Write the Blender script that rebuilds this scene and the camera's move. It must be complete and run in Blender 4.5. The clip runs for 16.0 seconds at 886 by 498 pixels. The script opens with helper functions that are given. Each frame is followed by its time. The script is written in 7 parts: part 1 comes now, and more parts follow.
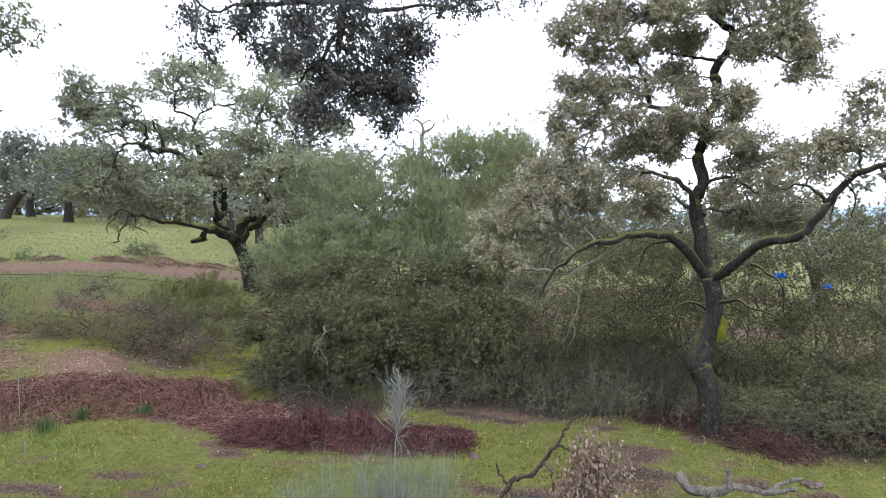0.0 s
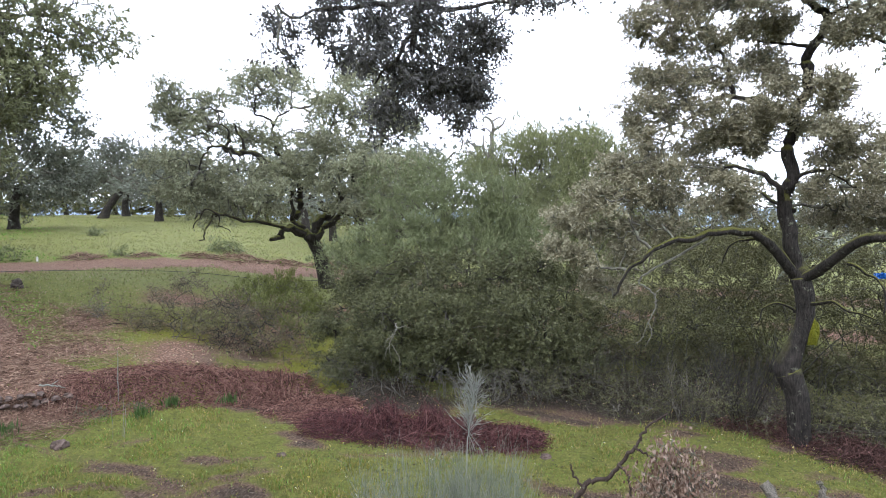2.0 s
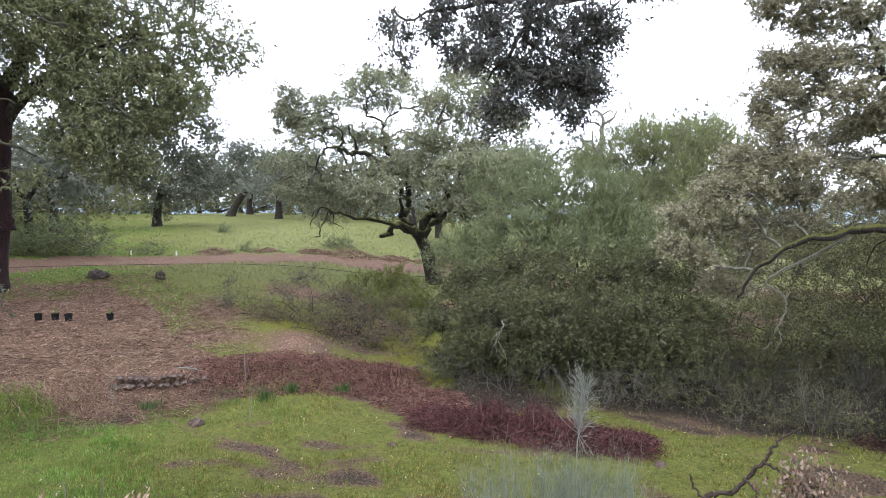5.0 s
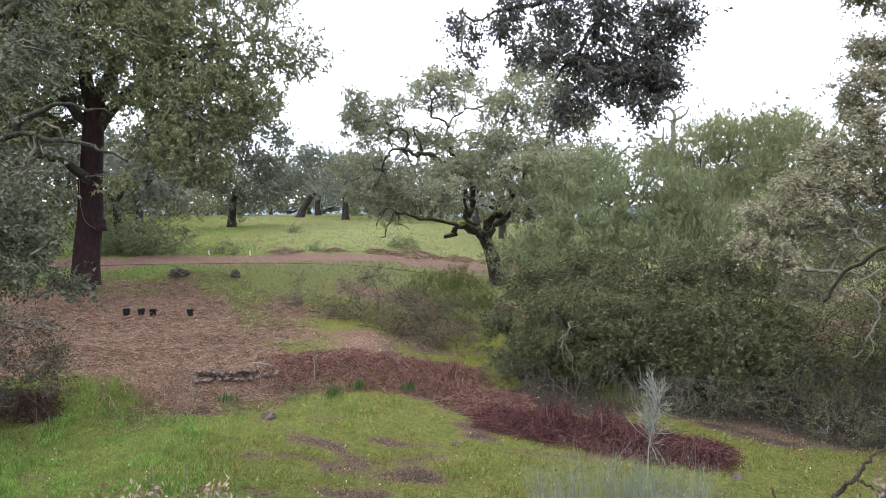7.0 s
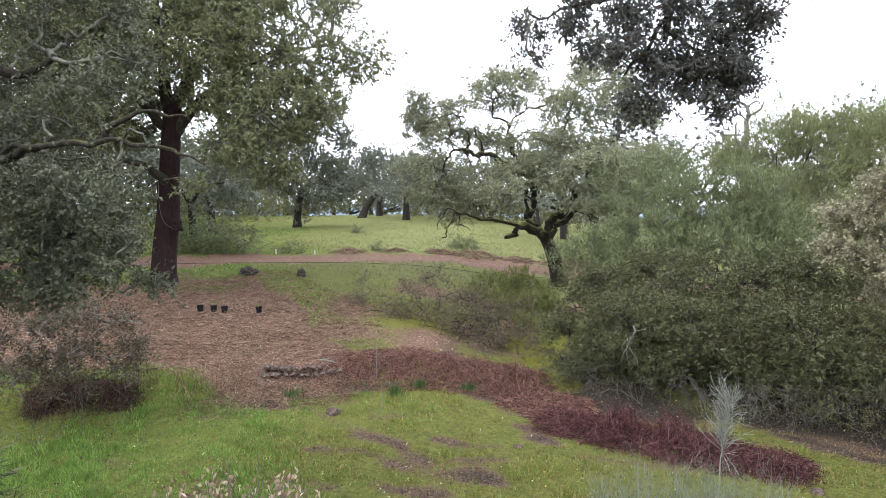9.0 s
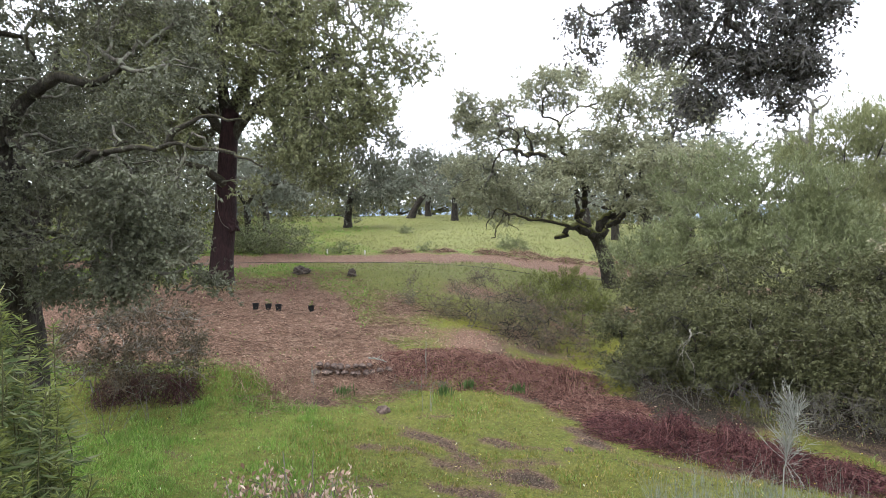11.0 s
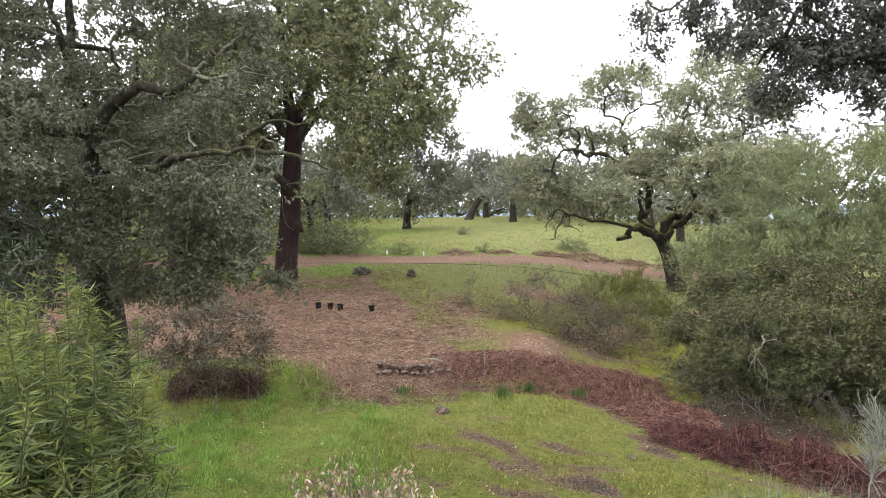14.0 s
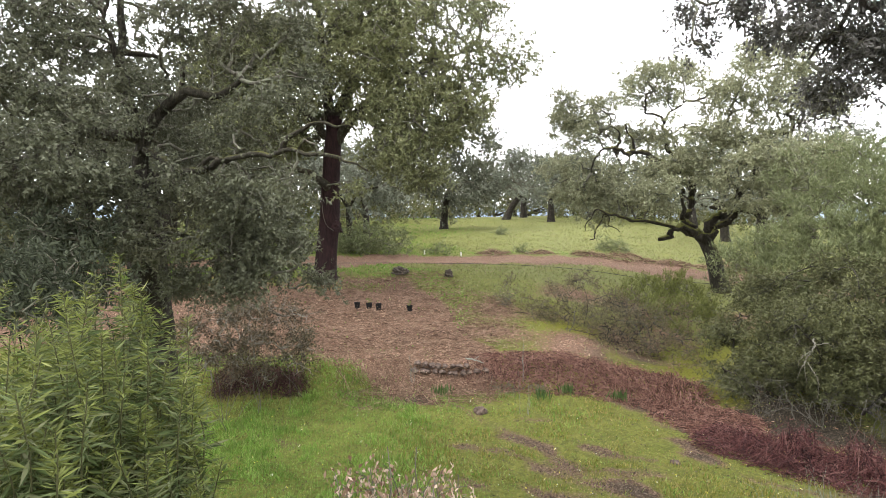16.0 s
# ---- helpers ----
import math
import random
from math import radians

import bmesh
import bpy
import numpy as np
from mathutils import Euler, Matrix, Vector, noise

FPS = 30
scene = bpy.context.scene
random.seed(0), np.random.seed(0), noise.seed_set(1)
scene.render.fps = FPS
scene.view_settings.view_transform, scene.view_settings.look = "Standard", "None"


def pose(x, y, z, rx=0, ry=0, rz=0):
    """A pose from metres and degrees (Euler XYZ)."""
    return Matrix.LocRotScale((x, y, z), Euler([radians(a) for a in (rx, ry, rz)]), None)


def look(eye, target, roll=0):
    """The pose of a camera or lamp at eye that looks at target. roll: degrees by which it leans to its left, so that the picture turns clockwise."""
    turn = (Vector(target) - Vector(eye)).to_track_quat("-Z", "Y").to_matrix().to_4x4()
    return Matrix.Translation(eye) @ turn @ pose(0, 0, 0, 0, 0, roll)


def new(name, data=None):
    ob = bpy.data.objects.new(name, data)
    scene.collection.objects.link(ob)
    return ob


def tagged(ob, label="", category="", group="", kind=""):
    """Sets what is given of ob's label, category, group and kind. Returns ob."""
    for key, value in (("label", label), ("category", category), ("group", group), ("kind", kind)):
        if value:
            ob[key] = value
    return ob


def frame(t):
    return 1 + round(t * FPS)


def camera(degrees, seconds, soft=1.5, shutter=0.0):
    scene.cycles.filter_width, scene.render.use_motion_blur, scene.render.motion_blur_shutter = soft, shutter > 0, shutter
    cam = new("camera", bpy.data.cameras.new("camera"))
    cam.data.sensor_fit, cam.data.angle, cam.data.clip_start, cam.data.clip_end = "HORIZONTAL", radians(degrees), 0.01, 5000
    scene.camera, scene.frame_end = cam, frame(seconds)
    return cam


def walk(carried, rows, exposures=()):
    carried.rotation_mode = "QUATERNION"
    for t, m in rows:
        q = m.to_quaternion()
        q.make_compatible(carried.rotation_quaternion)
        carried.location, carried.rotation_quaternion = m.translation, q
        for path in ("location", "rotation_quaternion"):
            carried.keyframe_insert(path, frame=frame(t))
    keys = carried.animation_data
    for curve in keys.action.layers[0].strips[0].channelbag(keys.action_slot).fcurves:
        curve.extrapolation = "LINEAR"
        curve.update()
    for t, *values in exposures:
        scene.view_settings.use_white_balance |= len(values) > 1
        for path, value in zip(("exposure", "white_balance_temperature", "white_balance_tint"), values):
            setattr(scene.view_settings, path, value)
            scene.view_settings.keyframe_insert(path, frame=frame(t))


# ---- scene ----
cam = camera(74.05, 16.0, 0.65)
# seconds, turn to the left, tilt, lean: the camera swings at arm's length round the one who holds it
TURNS = [
    (0, 0.20, -2.62, 0.57),
    (0.5, 1.61, -2.65, 0.52),
    (1, 3.03, -2.71, 0.45),
    (1.5, 4.72, -2.79, 0.38),
    (2, 6.89, -2.89, 0.32),
    (2.5, 9.01, -2.98, 0.26),
    (3, 10.82, -3.06, 0.23),
    (3.5, 12.48, -3.10, 0.22),
    (4, 13.99, -3.12, 0.25),
    (6.5, 21.60, -3.24, -0.06),
    (7, 23.16, -3.18, -0.03),
    (7.5, 24.86, -3.15, 0.00),
    (8, 26.33, -3.14, -0.01),
    (8.5, 27.68, -3.14, -0.04),
    (9, 28.96, -3.13, -0.07),
    (11.5, 34.62, -3.06, -0.19),
    (12, 35.51, -3.03, -0.20),
    (12.5, 36.44, -3.01, -0.22),
    (13, 37.36, -2.99, -0.24),
    (13.5, 38.29, -2.97, -0.24),
    (14, 39.27, -2.94, -0.26),
    (14.5, 40.30, -2.93, -0.30),
    (15, 41.24, -2.93, -0.36),
    (15.5, 42.12, -2.92, -0.40),
    (16, 42.87, -2.90, -0.42),
]
ARM, EYE = 0.28, 2.8


def held(turn, tilt, lean):
    a, b = radians(turn), radians(tilt)
    eye = Vector((-ARM * math.sin(a), ARM * (math.cos(a) - 1), EYE))
    return look(eye, eye + Vector((-math.sin(a) * math.cos(b), math.cos(a) * math.cos(b), math.sin(b))), lean)


walk(cam, [(t, held(a, b, c)) for t, a, b, c in TURNS], [(0, 0.88, 5720, 13), (7, 0.95, 5950, 12), (13, 1.09, 6300, 11), (16, 1.14, 6640, 9)])

# ---------------------------------------------------------------- sky and sun
SUN_UP, SUN_ROUND = radians(50), radians(-140)
world = bpy.data.worlds.new("overcast_sky")
scene.world = world
world.use_nodes = True
wn, wl = world.node_tree.nodes, world.node_tree.links
wn.clear()
w_out, w_bg = wn.new("ShaderNodeOutputWorld"), wn.new("ShaderNodeBackground")
w_sky = wn.new("ShaderNodeTexSky")
w_sky.sky_type, w_sky.sun_disc, w_sky.sun_elevation, w_sky.sun_rotation = "NISHITA", False, SUN_UP, SUN_ROUND
w_scale = wn.new("ShaderNodeMix")
w_scale.data_type, w_scale.blend_type = "RGBA", "MULTIPLY"
w_scale.inputs["Factor"].default_value = 1.0
w_scale.inputs["B"].default_value = (0.1, 0.1, 0.1, 1)
w_noise = wn.new("ShaderNodeTexNoise")
w_noise.inputs["Scale"].default_value, w_noise.inputs["Detail"].default_value = 2.2, 5
w_map = wn.new("ShaderNodeMapRange")
w_map.inputs["From Min"].default_value, w_map.inputs["From Max"].default_value = 0.3, 0.7
w_map.inputs["To Min"].default_value, w_map.inputs["To Max"].default_value = 0.88, 1.0
w_mix = wn.new("ShaderNodeMix")
w_mix.data_type = "RGBA"
w_mix.inputs["B"].default_value = (1.13, 1.15, 1.2, 1)
w_coord = wn.new("ShaderNodeTexCoord")
wl.new(w_coord.outputs["Generated"], w_noise.inputs["Vector"])
wl.new(w_noise.outputs["Fac"], w_map.inputs["Value"])
wl.new(w_sky.outputs["Color"], w_scale.inputs["A"])
wl.new(w_map.outputs["Result"], w_mix.inputs["Factor"])
wl.new(w_scale.outputs["Result"], w_mix.inputs["A"])
wl.new(w_mix.outputs["Result"], w_bg.inputs["Color"])
w_bg.inputs["Strength"].default_value = 1.5
wl.new(w_bg.outputs["Background"], w_out.inputs["Surface"])

sun = new("sun", bpy.data.lights.new("sun", "SUN"))
sun.data.energy, sun.data.angle, sun.data.color = 1.5, radians(25), (1.0, 0.96, 0.9)
sun.matrix_world = look((0, 0, 30), Vector((0, 0, 30)) - Vector((math.sin(SUN_ROUND) * math.cos(SUN_UP), math.cos(SUN_ROUND) * math.cos(SUN_UP), math.sin(SUN_UP))))

# ---------------------------------------------------------------- materials


def material(name, rough=0.8, spec=0.3):
    m = bpy.data.materials.new(name)
    m.use_nodes = True
    n, l = m.node_tree.nodes, m.node_tree.links
    b = n["Principled BSDF"]
    b.inputs["Roughness"].default_value, b.inputs["Specular IOR Level"].default_value = rough, spec
    return m, n, l, b


def ramp(n, l, source, stops):
    r = n.new("ShaderNodeValToRGB")
    while len(r.color_ramp.elements) < len(stops):
        r.color_ramp.elements.new(0.5)
    for e, (p, c) in zip(r.color_ramp.elements, stops):
        e.position, e.color = p, (*c, 1)
    l.new(source, r.inputs["Fac"])
    return r.outputs["Color"]


def noise_at(n, l, scale, detail=4, rough=0.6, stretch=None):
    c, t = n.new("ShaderNodeTexCoord"), n.new("ShaderNodeTexNoise")
    t.inputs["Scale"].default_value, t.inputs["Detail"].default_value, t.inputs["Roughness"].default_value = scale, detail, rough
    if stretch:
        mp = n.new("ShaderNodeMapping")
        mp.inputs["Scale"].default_value = stretch
        l.new(c.outputs["Object"], mp.inputs["Vector"])
        l.new(mp.outputs["Vector"], t.inputs["Vector"])
    else:
        l.new(c.outputs["Object"], t.inputs["Vector"])
    return t.outputs["Fac"]


def mixed(n, l, fac, a, b, blend="MIX"):
    x = n.new("ShaderNodeMix")
    x.data_type, x.blend_type = "RGBA", blend
    for key, v in (("Factor", fac), ("A", a), ("B", b)):
        if isinstance(v, bpy.types.NodeSocket):
            l.new(v, x.inputs[key])
        elif key == "Factor":
            x.inputs[key].default_value = v
        else:
            x.inputs[key].default_value = (*v, 1)
    return x.outputs["Result"]


def bumped(n, l, b, height, strength=0.5, dist=0.02):
    k = n.new("ShaderNodeBump")
    k.inputs["Strength"].default_value, k.inputs["Distance"].default_value = strength, dist
    l.new(height, k.inputs["Height"])
    l.new(k.outputs["Normal"], b.inputs["Normal"])


def maths(n, l, op, a, b=None, clamp=False):
    k = n.new("ShaderNodeMath")
    k.operation, k.use_clamp = op, clamp
    for i, v in enumerate((a, b)):
        if v is None:
            continue
        if isinstance(v, bpy.types.NodeSocket):
            l.new(v, k.inputs[i])
        else:
            k.inputs[i].default_value = v
    return k.outputs[0]


def leaf_material(name, cols, glow=0.16, rough=0.65, spec=0.12, patch=None, patch_scale=0.8, patch_amount=0.6):
    """Leaves that differ one by one, with patches of another tone over the crown; light passes through them."""
    m, n, l, b = material(name, rough, spec)
    g = n.new("ShaderNodeNewGeometry")
    step = 1 / max(1, len(cols) - 1)
    col = ramp(n, l, g.outputs["Random Per Island"], [(i * step, c) for i, c in enumerate(cols)])
    if patch:
        f = noise_at(n, l, patch_scale, 3)
        mr = n.new("ShaderNodeMapRange")
        mr.inputs["From Min"].default_value, mr.inputs["From Max"].default_value = 0.48, 0.66
        mr.inputs["To Max"].default_value = patch_amount
        l.new(f, mr.inputs["Value"])
        col = mixed(n, l, mr.outputs["Result"], col, patch)
    l.new(col, b.inputs["Base Color"])
    t = n.new("ShaderNodeBsdfTranslucent")
    l.new(col, t.inputs["Color"])
    s = n.new("ShaderNodeMixShader")
    s.inputs["Fac"].default_value = glow
    l.new(b.outputs["BSDF"], s.inputs[1])
    l.new(t.outputs["BSDF"], s.inputs[2])
    l.new(s.outputs["Shader"], n["Material Output"].inputs["Surface"])
    return m


def bark_material(name, dark, light, moss=0.0, lichen=0.0, scale=9.0, bump=0.9):
    m, n, l, b = material(name, 0.9, 0.15)
    f = noise_at(n, l, scale * 0.6, 5, 0.6)
    fis = noise_at(n, l, scale * 4, 5, 0.7, (1.0, 1.0, 0.22))
    h = maths(n, l, "ADD", maths(n, l, "MULTIPLY", fis, 0.75), maths(n, l, "MULTIPLY", f, 0.35))
    col = ramp(n, l, h, [(0.4, dark), (0.72, light)])
    if lichen:
        f2 = noise_at(n, l, 14, 5, 0.7)
        k = ramp(n, l, f2, [(0.62 - 0.25 * lichen, (0, 0, 0)), (0.72 - 0.2 * lichen, (1, 1, 1))])
        col = mixed(n, l, k, col, (0.15, 0.155, 0.11))
    if moss:
        g, sep = n.new("ShaderNodeNewGeometry"), n.new("ShaderNodeSeparateXYZ")
        l.new(g.outputs["Normal"], sep.inputs["Vector"])
        f3 = noise_at(n, l, 5, 5, 0.65)
        f4 = noise_at(n, l, 26, 4, 0.7)
        up = maths(n, l, "MULTIPLY", maths(n, l, "SUBTRACT", sep.outputs["Z"], 0.22), maths(n, l, "SUBTRACT", maths(n, l, "ADD", maths(n, l, "MULTIPLY", f3, 0.6), maths(n, l, "MULTIPLY", f4, 0.4)), 0.5 - 0.1 * moss))
        k = maths(n, l, "MULTIPLY", up, 14.0 * moss, True)
        col = mixed(n, l, k, col, (0.095, 0.095, 0.024))
    l.new(col, b.inputs["Base Color"])
    bumped(n, l, b, h, bump, 0.05)
    return m


def plain_material(name, cols, scale=20, rough=0.85, spec=0.2, bump=0.3, island=False):
    m, n, l, b = material(name, rough, spec)
    if island:
        g = n.new("ShaderNodeNewGeometry")
        src = g.outputs["Random Per Island"]
    else:
        src = noise_at(n, l, scale, 6, 0.65)
    step = 1 / max(1, len(cols) - 1)
    col = ramp(n, l, src, [(i * step if island else 0.3 + 0.4 * i * step, c) for i, c in enumerate(cols)])
    l.new(col, b.inputs["Base Color"])
    if bump and not island:
        bumped(n, l, b, src, bump, 0.02)
    return m


M = {}
M["oak_leaf"] = leaf_material("oak_leaf", [(0.182, 0.189, 0.112), (0.227, 0.231, 0.141), (0.270, 0.278, 0.171), (0.306, 0.316, 0.196)], rough=0.5, spec=0.2, patch=(0.17, 0.17, 0.11), patch_amount=0.35)
M["brown_oak_leaf"] = leaf_material("brown_oak_leaf", [(0.163, 0.150, 0.094), (0.208, 0.193, 0.123), (0.251, 0.236, 0.155), (0.301, 0.277, 0.182)], rough=0.5, spec=0.2, patch=(0.15, 0.125, 0.07), patch_amount=0.4)
M["cork_leaf"] = leaf_material("cork_leaf", [(0.085, 0.091, 0.042), (0.120, 0.126, 0.061), (0.157, 0.164, 0.078), (0.186, 0.197, 0.096)], rough=0.5, spec=0.22, patch=(0.12, 0.125, 0.05), patch_amount=0.6, patch_scale=0.5)
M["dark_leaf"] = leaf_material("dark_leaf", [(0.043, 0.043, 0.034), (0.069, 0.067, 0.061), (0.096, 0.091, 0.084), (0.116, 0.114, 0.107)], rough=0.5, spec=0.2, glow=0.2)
M["grey_leaf"] = leaf_material("grey_leaf", [(0.055, 0.059, 0.036), (0.079, 0.082, 0.051), (0.100, 0.106, 0.066), (0.120, 0.128, 0.082)], rough=0.5, spec=0.2, patch=(0.09, 0.085, 0.05), patch_amount=0.5)
M["willow_leaf"] = leaf_material("willow_leaf", [(0.096, 0.109, 0.050), (0.124, 0.141, 0.066), (0.153, 0.173, 0.082), (0.176, 0.202, 0.096)], rough=0.5, spec=0.2, patch=(0.13, 0.14, 0.06), patch_amount=0.6)
M["light_leaf"] = leaf_material("light_leaf", [(0.126, 0.135, 0.061), (0.160, 0.171, 0.079), (0.195, 0.208, 0.097), (0.225, 0.240, 0.113)], glow=0.35, patch=(0.16, 0.17, 0.09))
M["bush_leaf"] = leaf_material("bush_leaf", [(0.045, 0.047, 0.021), (0.067, 0.071, 0.029), (0.087, 0.090, 0.040), (0.106, 0.111, 0.049)], rough=0.5, spec=0.2, patch=(0.085, 0.092, 0.04), patch_amount=0.4, patch_scale=1.6)
M["shade_scrub"] = leaf_material("shade_scrub", [(0.047, 0.036, 0.023), (0.084, 0.066, 0.043), (0.121, 0.096, 0.063), (0.162, 0.120, 0.081)], glow=0.2, patch=(0.05, 0.06, 0.03))
M["wood_leaf"] = leaf_material("wood_leaf", [(0.066, 0.07, 0.05), (0.09, 0.096, 0.07), (0.115, 0.123, 0.092), (0.14, 0.148, 0.112)], patch=(0.1, 0.1, 0.055))
# Dark green leaves, darkened further to paint the spreading oak's shade.
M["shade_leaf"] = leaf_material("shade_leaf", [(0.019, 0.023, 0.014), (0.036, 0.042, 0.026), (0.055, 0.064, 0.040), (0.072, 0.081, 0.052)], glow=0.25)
# Leaves of the far oaks, paled and greyed: distance haze put into the colour.
M["hazed_leaf"] = leaf_material("hazed_leaf", [(0.105, 0.112, 0.084), (0.136, 0.146, 0.113), (0.168, 0.179, 0.143), (0.195, 0.208, 0.168)], patch=(0.14, 0.14, 0.09))
M["scrub_leaf"] = leaf_material("scrub_leaf", [(0.060, 0.054, 0.030), (0.104, 0.089, 0.054), (0.147, 0.126, 0.079), (0.184, 0.160, 0.099)], patch=(0.12, 0.13, 0.05))
M["fresh_leaf"] = leaf_material("fresh_leaf", [(0.070, 0.079, 0.019), (0.108, 0.125, 0.034), (0.149, 0.170, 0.048), (0.182, 0.209, 0.060)], glow=0.35, rough=0.4)
M["heath_leaf"] = leaf_material("heath_leaf", [(0.051, 0.039, 0.026), (0.115, 0.080, 0.059), (0.191, 0.136, 0.099), (0.255, 0.200, 0.130)], glow=0.15, rough=0.7)
M["broom_leaf"] = leaf_material("broom_leaf", [(0.072, 0.083, 0.019), (0.102, 0.120, 0.029), (0.154, 0.167, 0.049), (0.184, 0.185, 0.078)])
M["mature_leaf"] = leaf_material("mature_leaf", [(0.046, 0.066, 0.022), (0.074, 0.099, 0.035), (0.104, 0.128, 0.053), (0.146, 0.155, 0.080)], glow=0.25, rough=0.45)
M["hedge_leaf"] = leaf_material("hedge_leaf", [(0.068, 0.082, 0.027), (0.102, 0.116, 0.041), (0.136, 0.136, 0.061), (0.163, 0.150, 0.082)], patch=(0.095, 0.082, 0.041))
# A wooded hill tinted blue-grey, so its base colour carries the distance haze.
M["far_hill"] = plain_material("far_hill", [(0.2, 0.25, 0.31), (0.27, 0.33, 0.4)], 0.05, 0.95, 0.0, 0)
M["thicket_leaf"] = leaf_material("thicket_leaf", [(0.056, 0.057, 0.024), (0.087, 0.087, 0.040), (0.120, 0.119, 0.057), (0.148, 0.147, 0.071)], patch=(0.1, 0.093, 0.04), patch_amount=0.6, patch_scale=1.4)
M["mottled_bark"] = bark_material("mottled_bark", (0.025, 0.02, 0.016), (0.32, 0.29, 0.24), 0.0, 0.25, 26, 1.0)
M["dead_bark"] = bark_material("dead_bark", (0.02, 0.014, 0.011), (0.075, 0.055, 0.045), 0.0, 0.05, 20, 0.4)
M["oak_bark"] = bark_material("oak_bark", (0.012, 0.01, 0.008), (0.055, 0.047, 0.04), 0.5, 0.08)
M["mossy_bark"] = bark_material("mossy_bark", (0.008, 0.007, 0.006), (0.05, 0.043, 0.037), 1.3, 0.06, 12)
M["green_bark"] = bark_material("green_bark", (0.012, 0.01, 0.008), (0.055, 0.048, 0.038), 1.4, 0.05)
M["pale_bark"] = bark_material("pale_bark", (0.06, 0.055, 0.045), (0.24, 0.225, 0.19), 0.1, 0.5, 16, 0.6)
M["cork_bark"] = bark_material("cork_bark", (0.011, 0.007, 0.007), (0.036, 0.018, 0.018), 0, 0, 6.0, 0.8)
M["lichen_bark"] = bark_material("lichen_bark", (0.014, 0.012, 0.009), (0.06, 0.053, 0.04), 0.6, 0.22, 18)
M["twig_bark"] = bark_material("twig_bark", (0.04, 0.035, 0.028), (0.15, 0.14, 0.115), 0.0, 0.6, 20, 0.3)
M["grey_twig"] = plain_material("grey_twig", [(0.072, 0.062, 0.049), (0.136, 0.125, 0.103), (0.208, 0.195, 0.167)], island=True)
M["thicket_twig"] = plain_material("thicket_twig", [(0.03, 0.026, 0.02), (0.065, 0.058, 0.045), (0.12, 0.11, 0.088)], island=True)
M["thicket_bark"] = bark_material("thicket_bark", (0.02, 0.017, 0.013), (0.085, 0.076, 0.06), 0.3, 0.3, 18, 0.4)
M["stem_bark"] = bark_material("stem_bark", (0.03, 0.027, 0.022), (0.16, 0.15, 0.128), 0.0, 0.25, 18, 0.4)
M["dark_twig"] = plain_material("dark_twig", [(0.013, 0.011, 0.009), (0.033, 0.029, 0.024), (0.065, 0.058, 0.051)], island=True)
M["pale_twig"] = plain_material("pale_twig", [(0.123, 0.123, 0.101), (0.180, 0.184, 0.159), (0.246, 0.246, 0.217)], island=True)
M["red_stem"] = plain_material("red_stem", [(0.012, 0.005, 0.005), (0.047, 0.016, 0.016), (0.098, 0.035, 0.034), (0.137, 0.075, 0.064)], island=True)
M["brown_stem"] = plain_material("brown_stem", [(0.024, 0.012, 0.007), (0.086, 0.039, 0.031), (0.161, 0.082, 0.061), (0.240, 0.144, 0.112)], island=True)
M["dark_stem"] = plain_material("dark_stem", [(0.011, 0.006, 0.005), (0.037, 0.017, 0.014), (0.074, 0.037, 0.030), (0.138, 0.076, 0.065)], island=True)
M["straw_stem"] = plain_material("straw_stem", [(0.040, 0.022, 0.014), (0.116, 0.069, 0.048), (0.206, 0.133, 0.092), (0.303, 0.220, 0.157)], island=True)
M["dry_leaf"] = leaf_material("dry_leaf", [(0.092, 0.053, 0.037), (0.156, 0.101, 0.070), (0.227, 0.161, 0.120), (0.284, 0.221, 0.174)], glow=0.2, rough=0.7, spec=0.2)
M["pale_dry_leaf"] = leaf_material("pale_dry_leaf", [(0.13, 0.075, 0.05), (0.24, 0.16, 0.115), (0.36, 0.26, 0.2), (0.46, 0.37, 0.3)], glow=0.2, rough=0.7, spec=0.2)
M["litter"] = plain_material("litter", [(0.106, 0.060, 0.040), (0.226, 0.133, 0.087), (0.333, 0.212, 0.146), (0.500, 0.367, 0.265)], island=True)
M["old_litter"] = plain_material("old_litter", [(0.02, 0.016, 0.012), (0.04, 0.032, 0.025), (0.07, 0.055, 0.042), (0.15, 0.125, 0.1)], island=True)
M["broom"] = plain_material("broom", [(0.087, 0.101, 0.072), (0.130, 0.145, 0.109), (0.173, 0.188, 0.145), (0.231, 0.239, 0.202)], island=True)
M["lush_grass"] = leaf_material("lush_grass", [(0.065, 0.131, 0.021), (0.127, 0.232, 0.039), (0.192, 0.311, 0.062), (0.298, 0.370, 0.134)], glow=0.3, rough=0.5, patch=(0.05, 0.09, 0.016), patch_scale=3.5, patch_amount=0.6)
M["mossy_grass"] = leaf_material("mossy_grass", [(0.070, 0.080, 0.016), (0.152, 0.155, 0.030), (0.226, 0.208, 0.050), (0.366, 0.277, 0.145)], glow=0.25, rough=0.6, patch=(0.13, 0.115, 0.05), patch_scale=2.6)
M["tuft_blade"] = leaf_material("tuft_blade", [(0.04, 0.07, 0.02), (0.06, 0.1, 0.03), (0.09, 0.13, 0.045)])
M["petal"] = leaf_material("petal", [(0.6, 0.6, 0.55), (0.6, 0.6, 0.5), (0.6, 0.5, 0.08), (0.65, 0.55, 0.1)])
M["meadow"] = leaf_material("meadow", [(0.112, 0.124, 0.037), (0.167, 0.176, 0.065), (0.212, 0.206, 0.097), (0.274, 0.245, 0.161)], glow=0.3, rough=0.6, patch=(0.16, 0.18, 0.06), patch_scale=0.5)
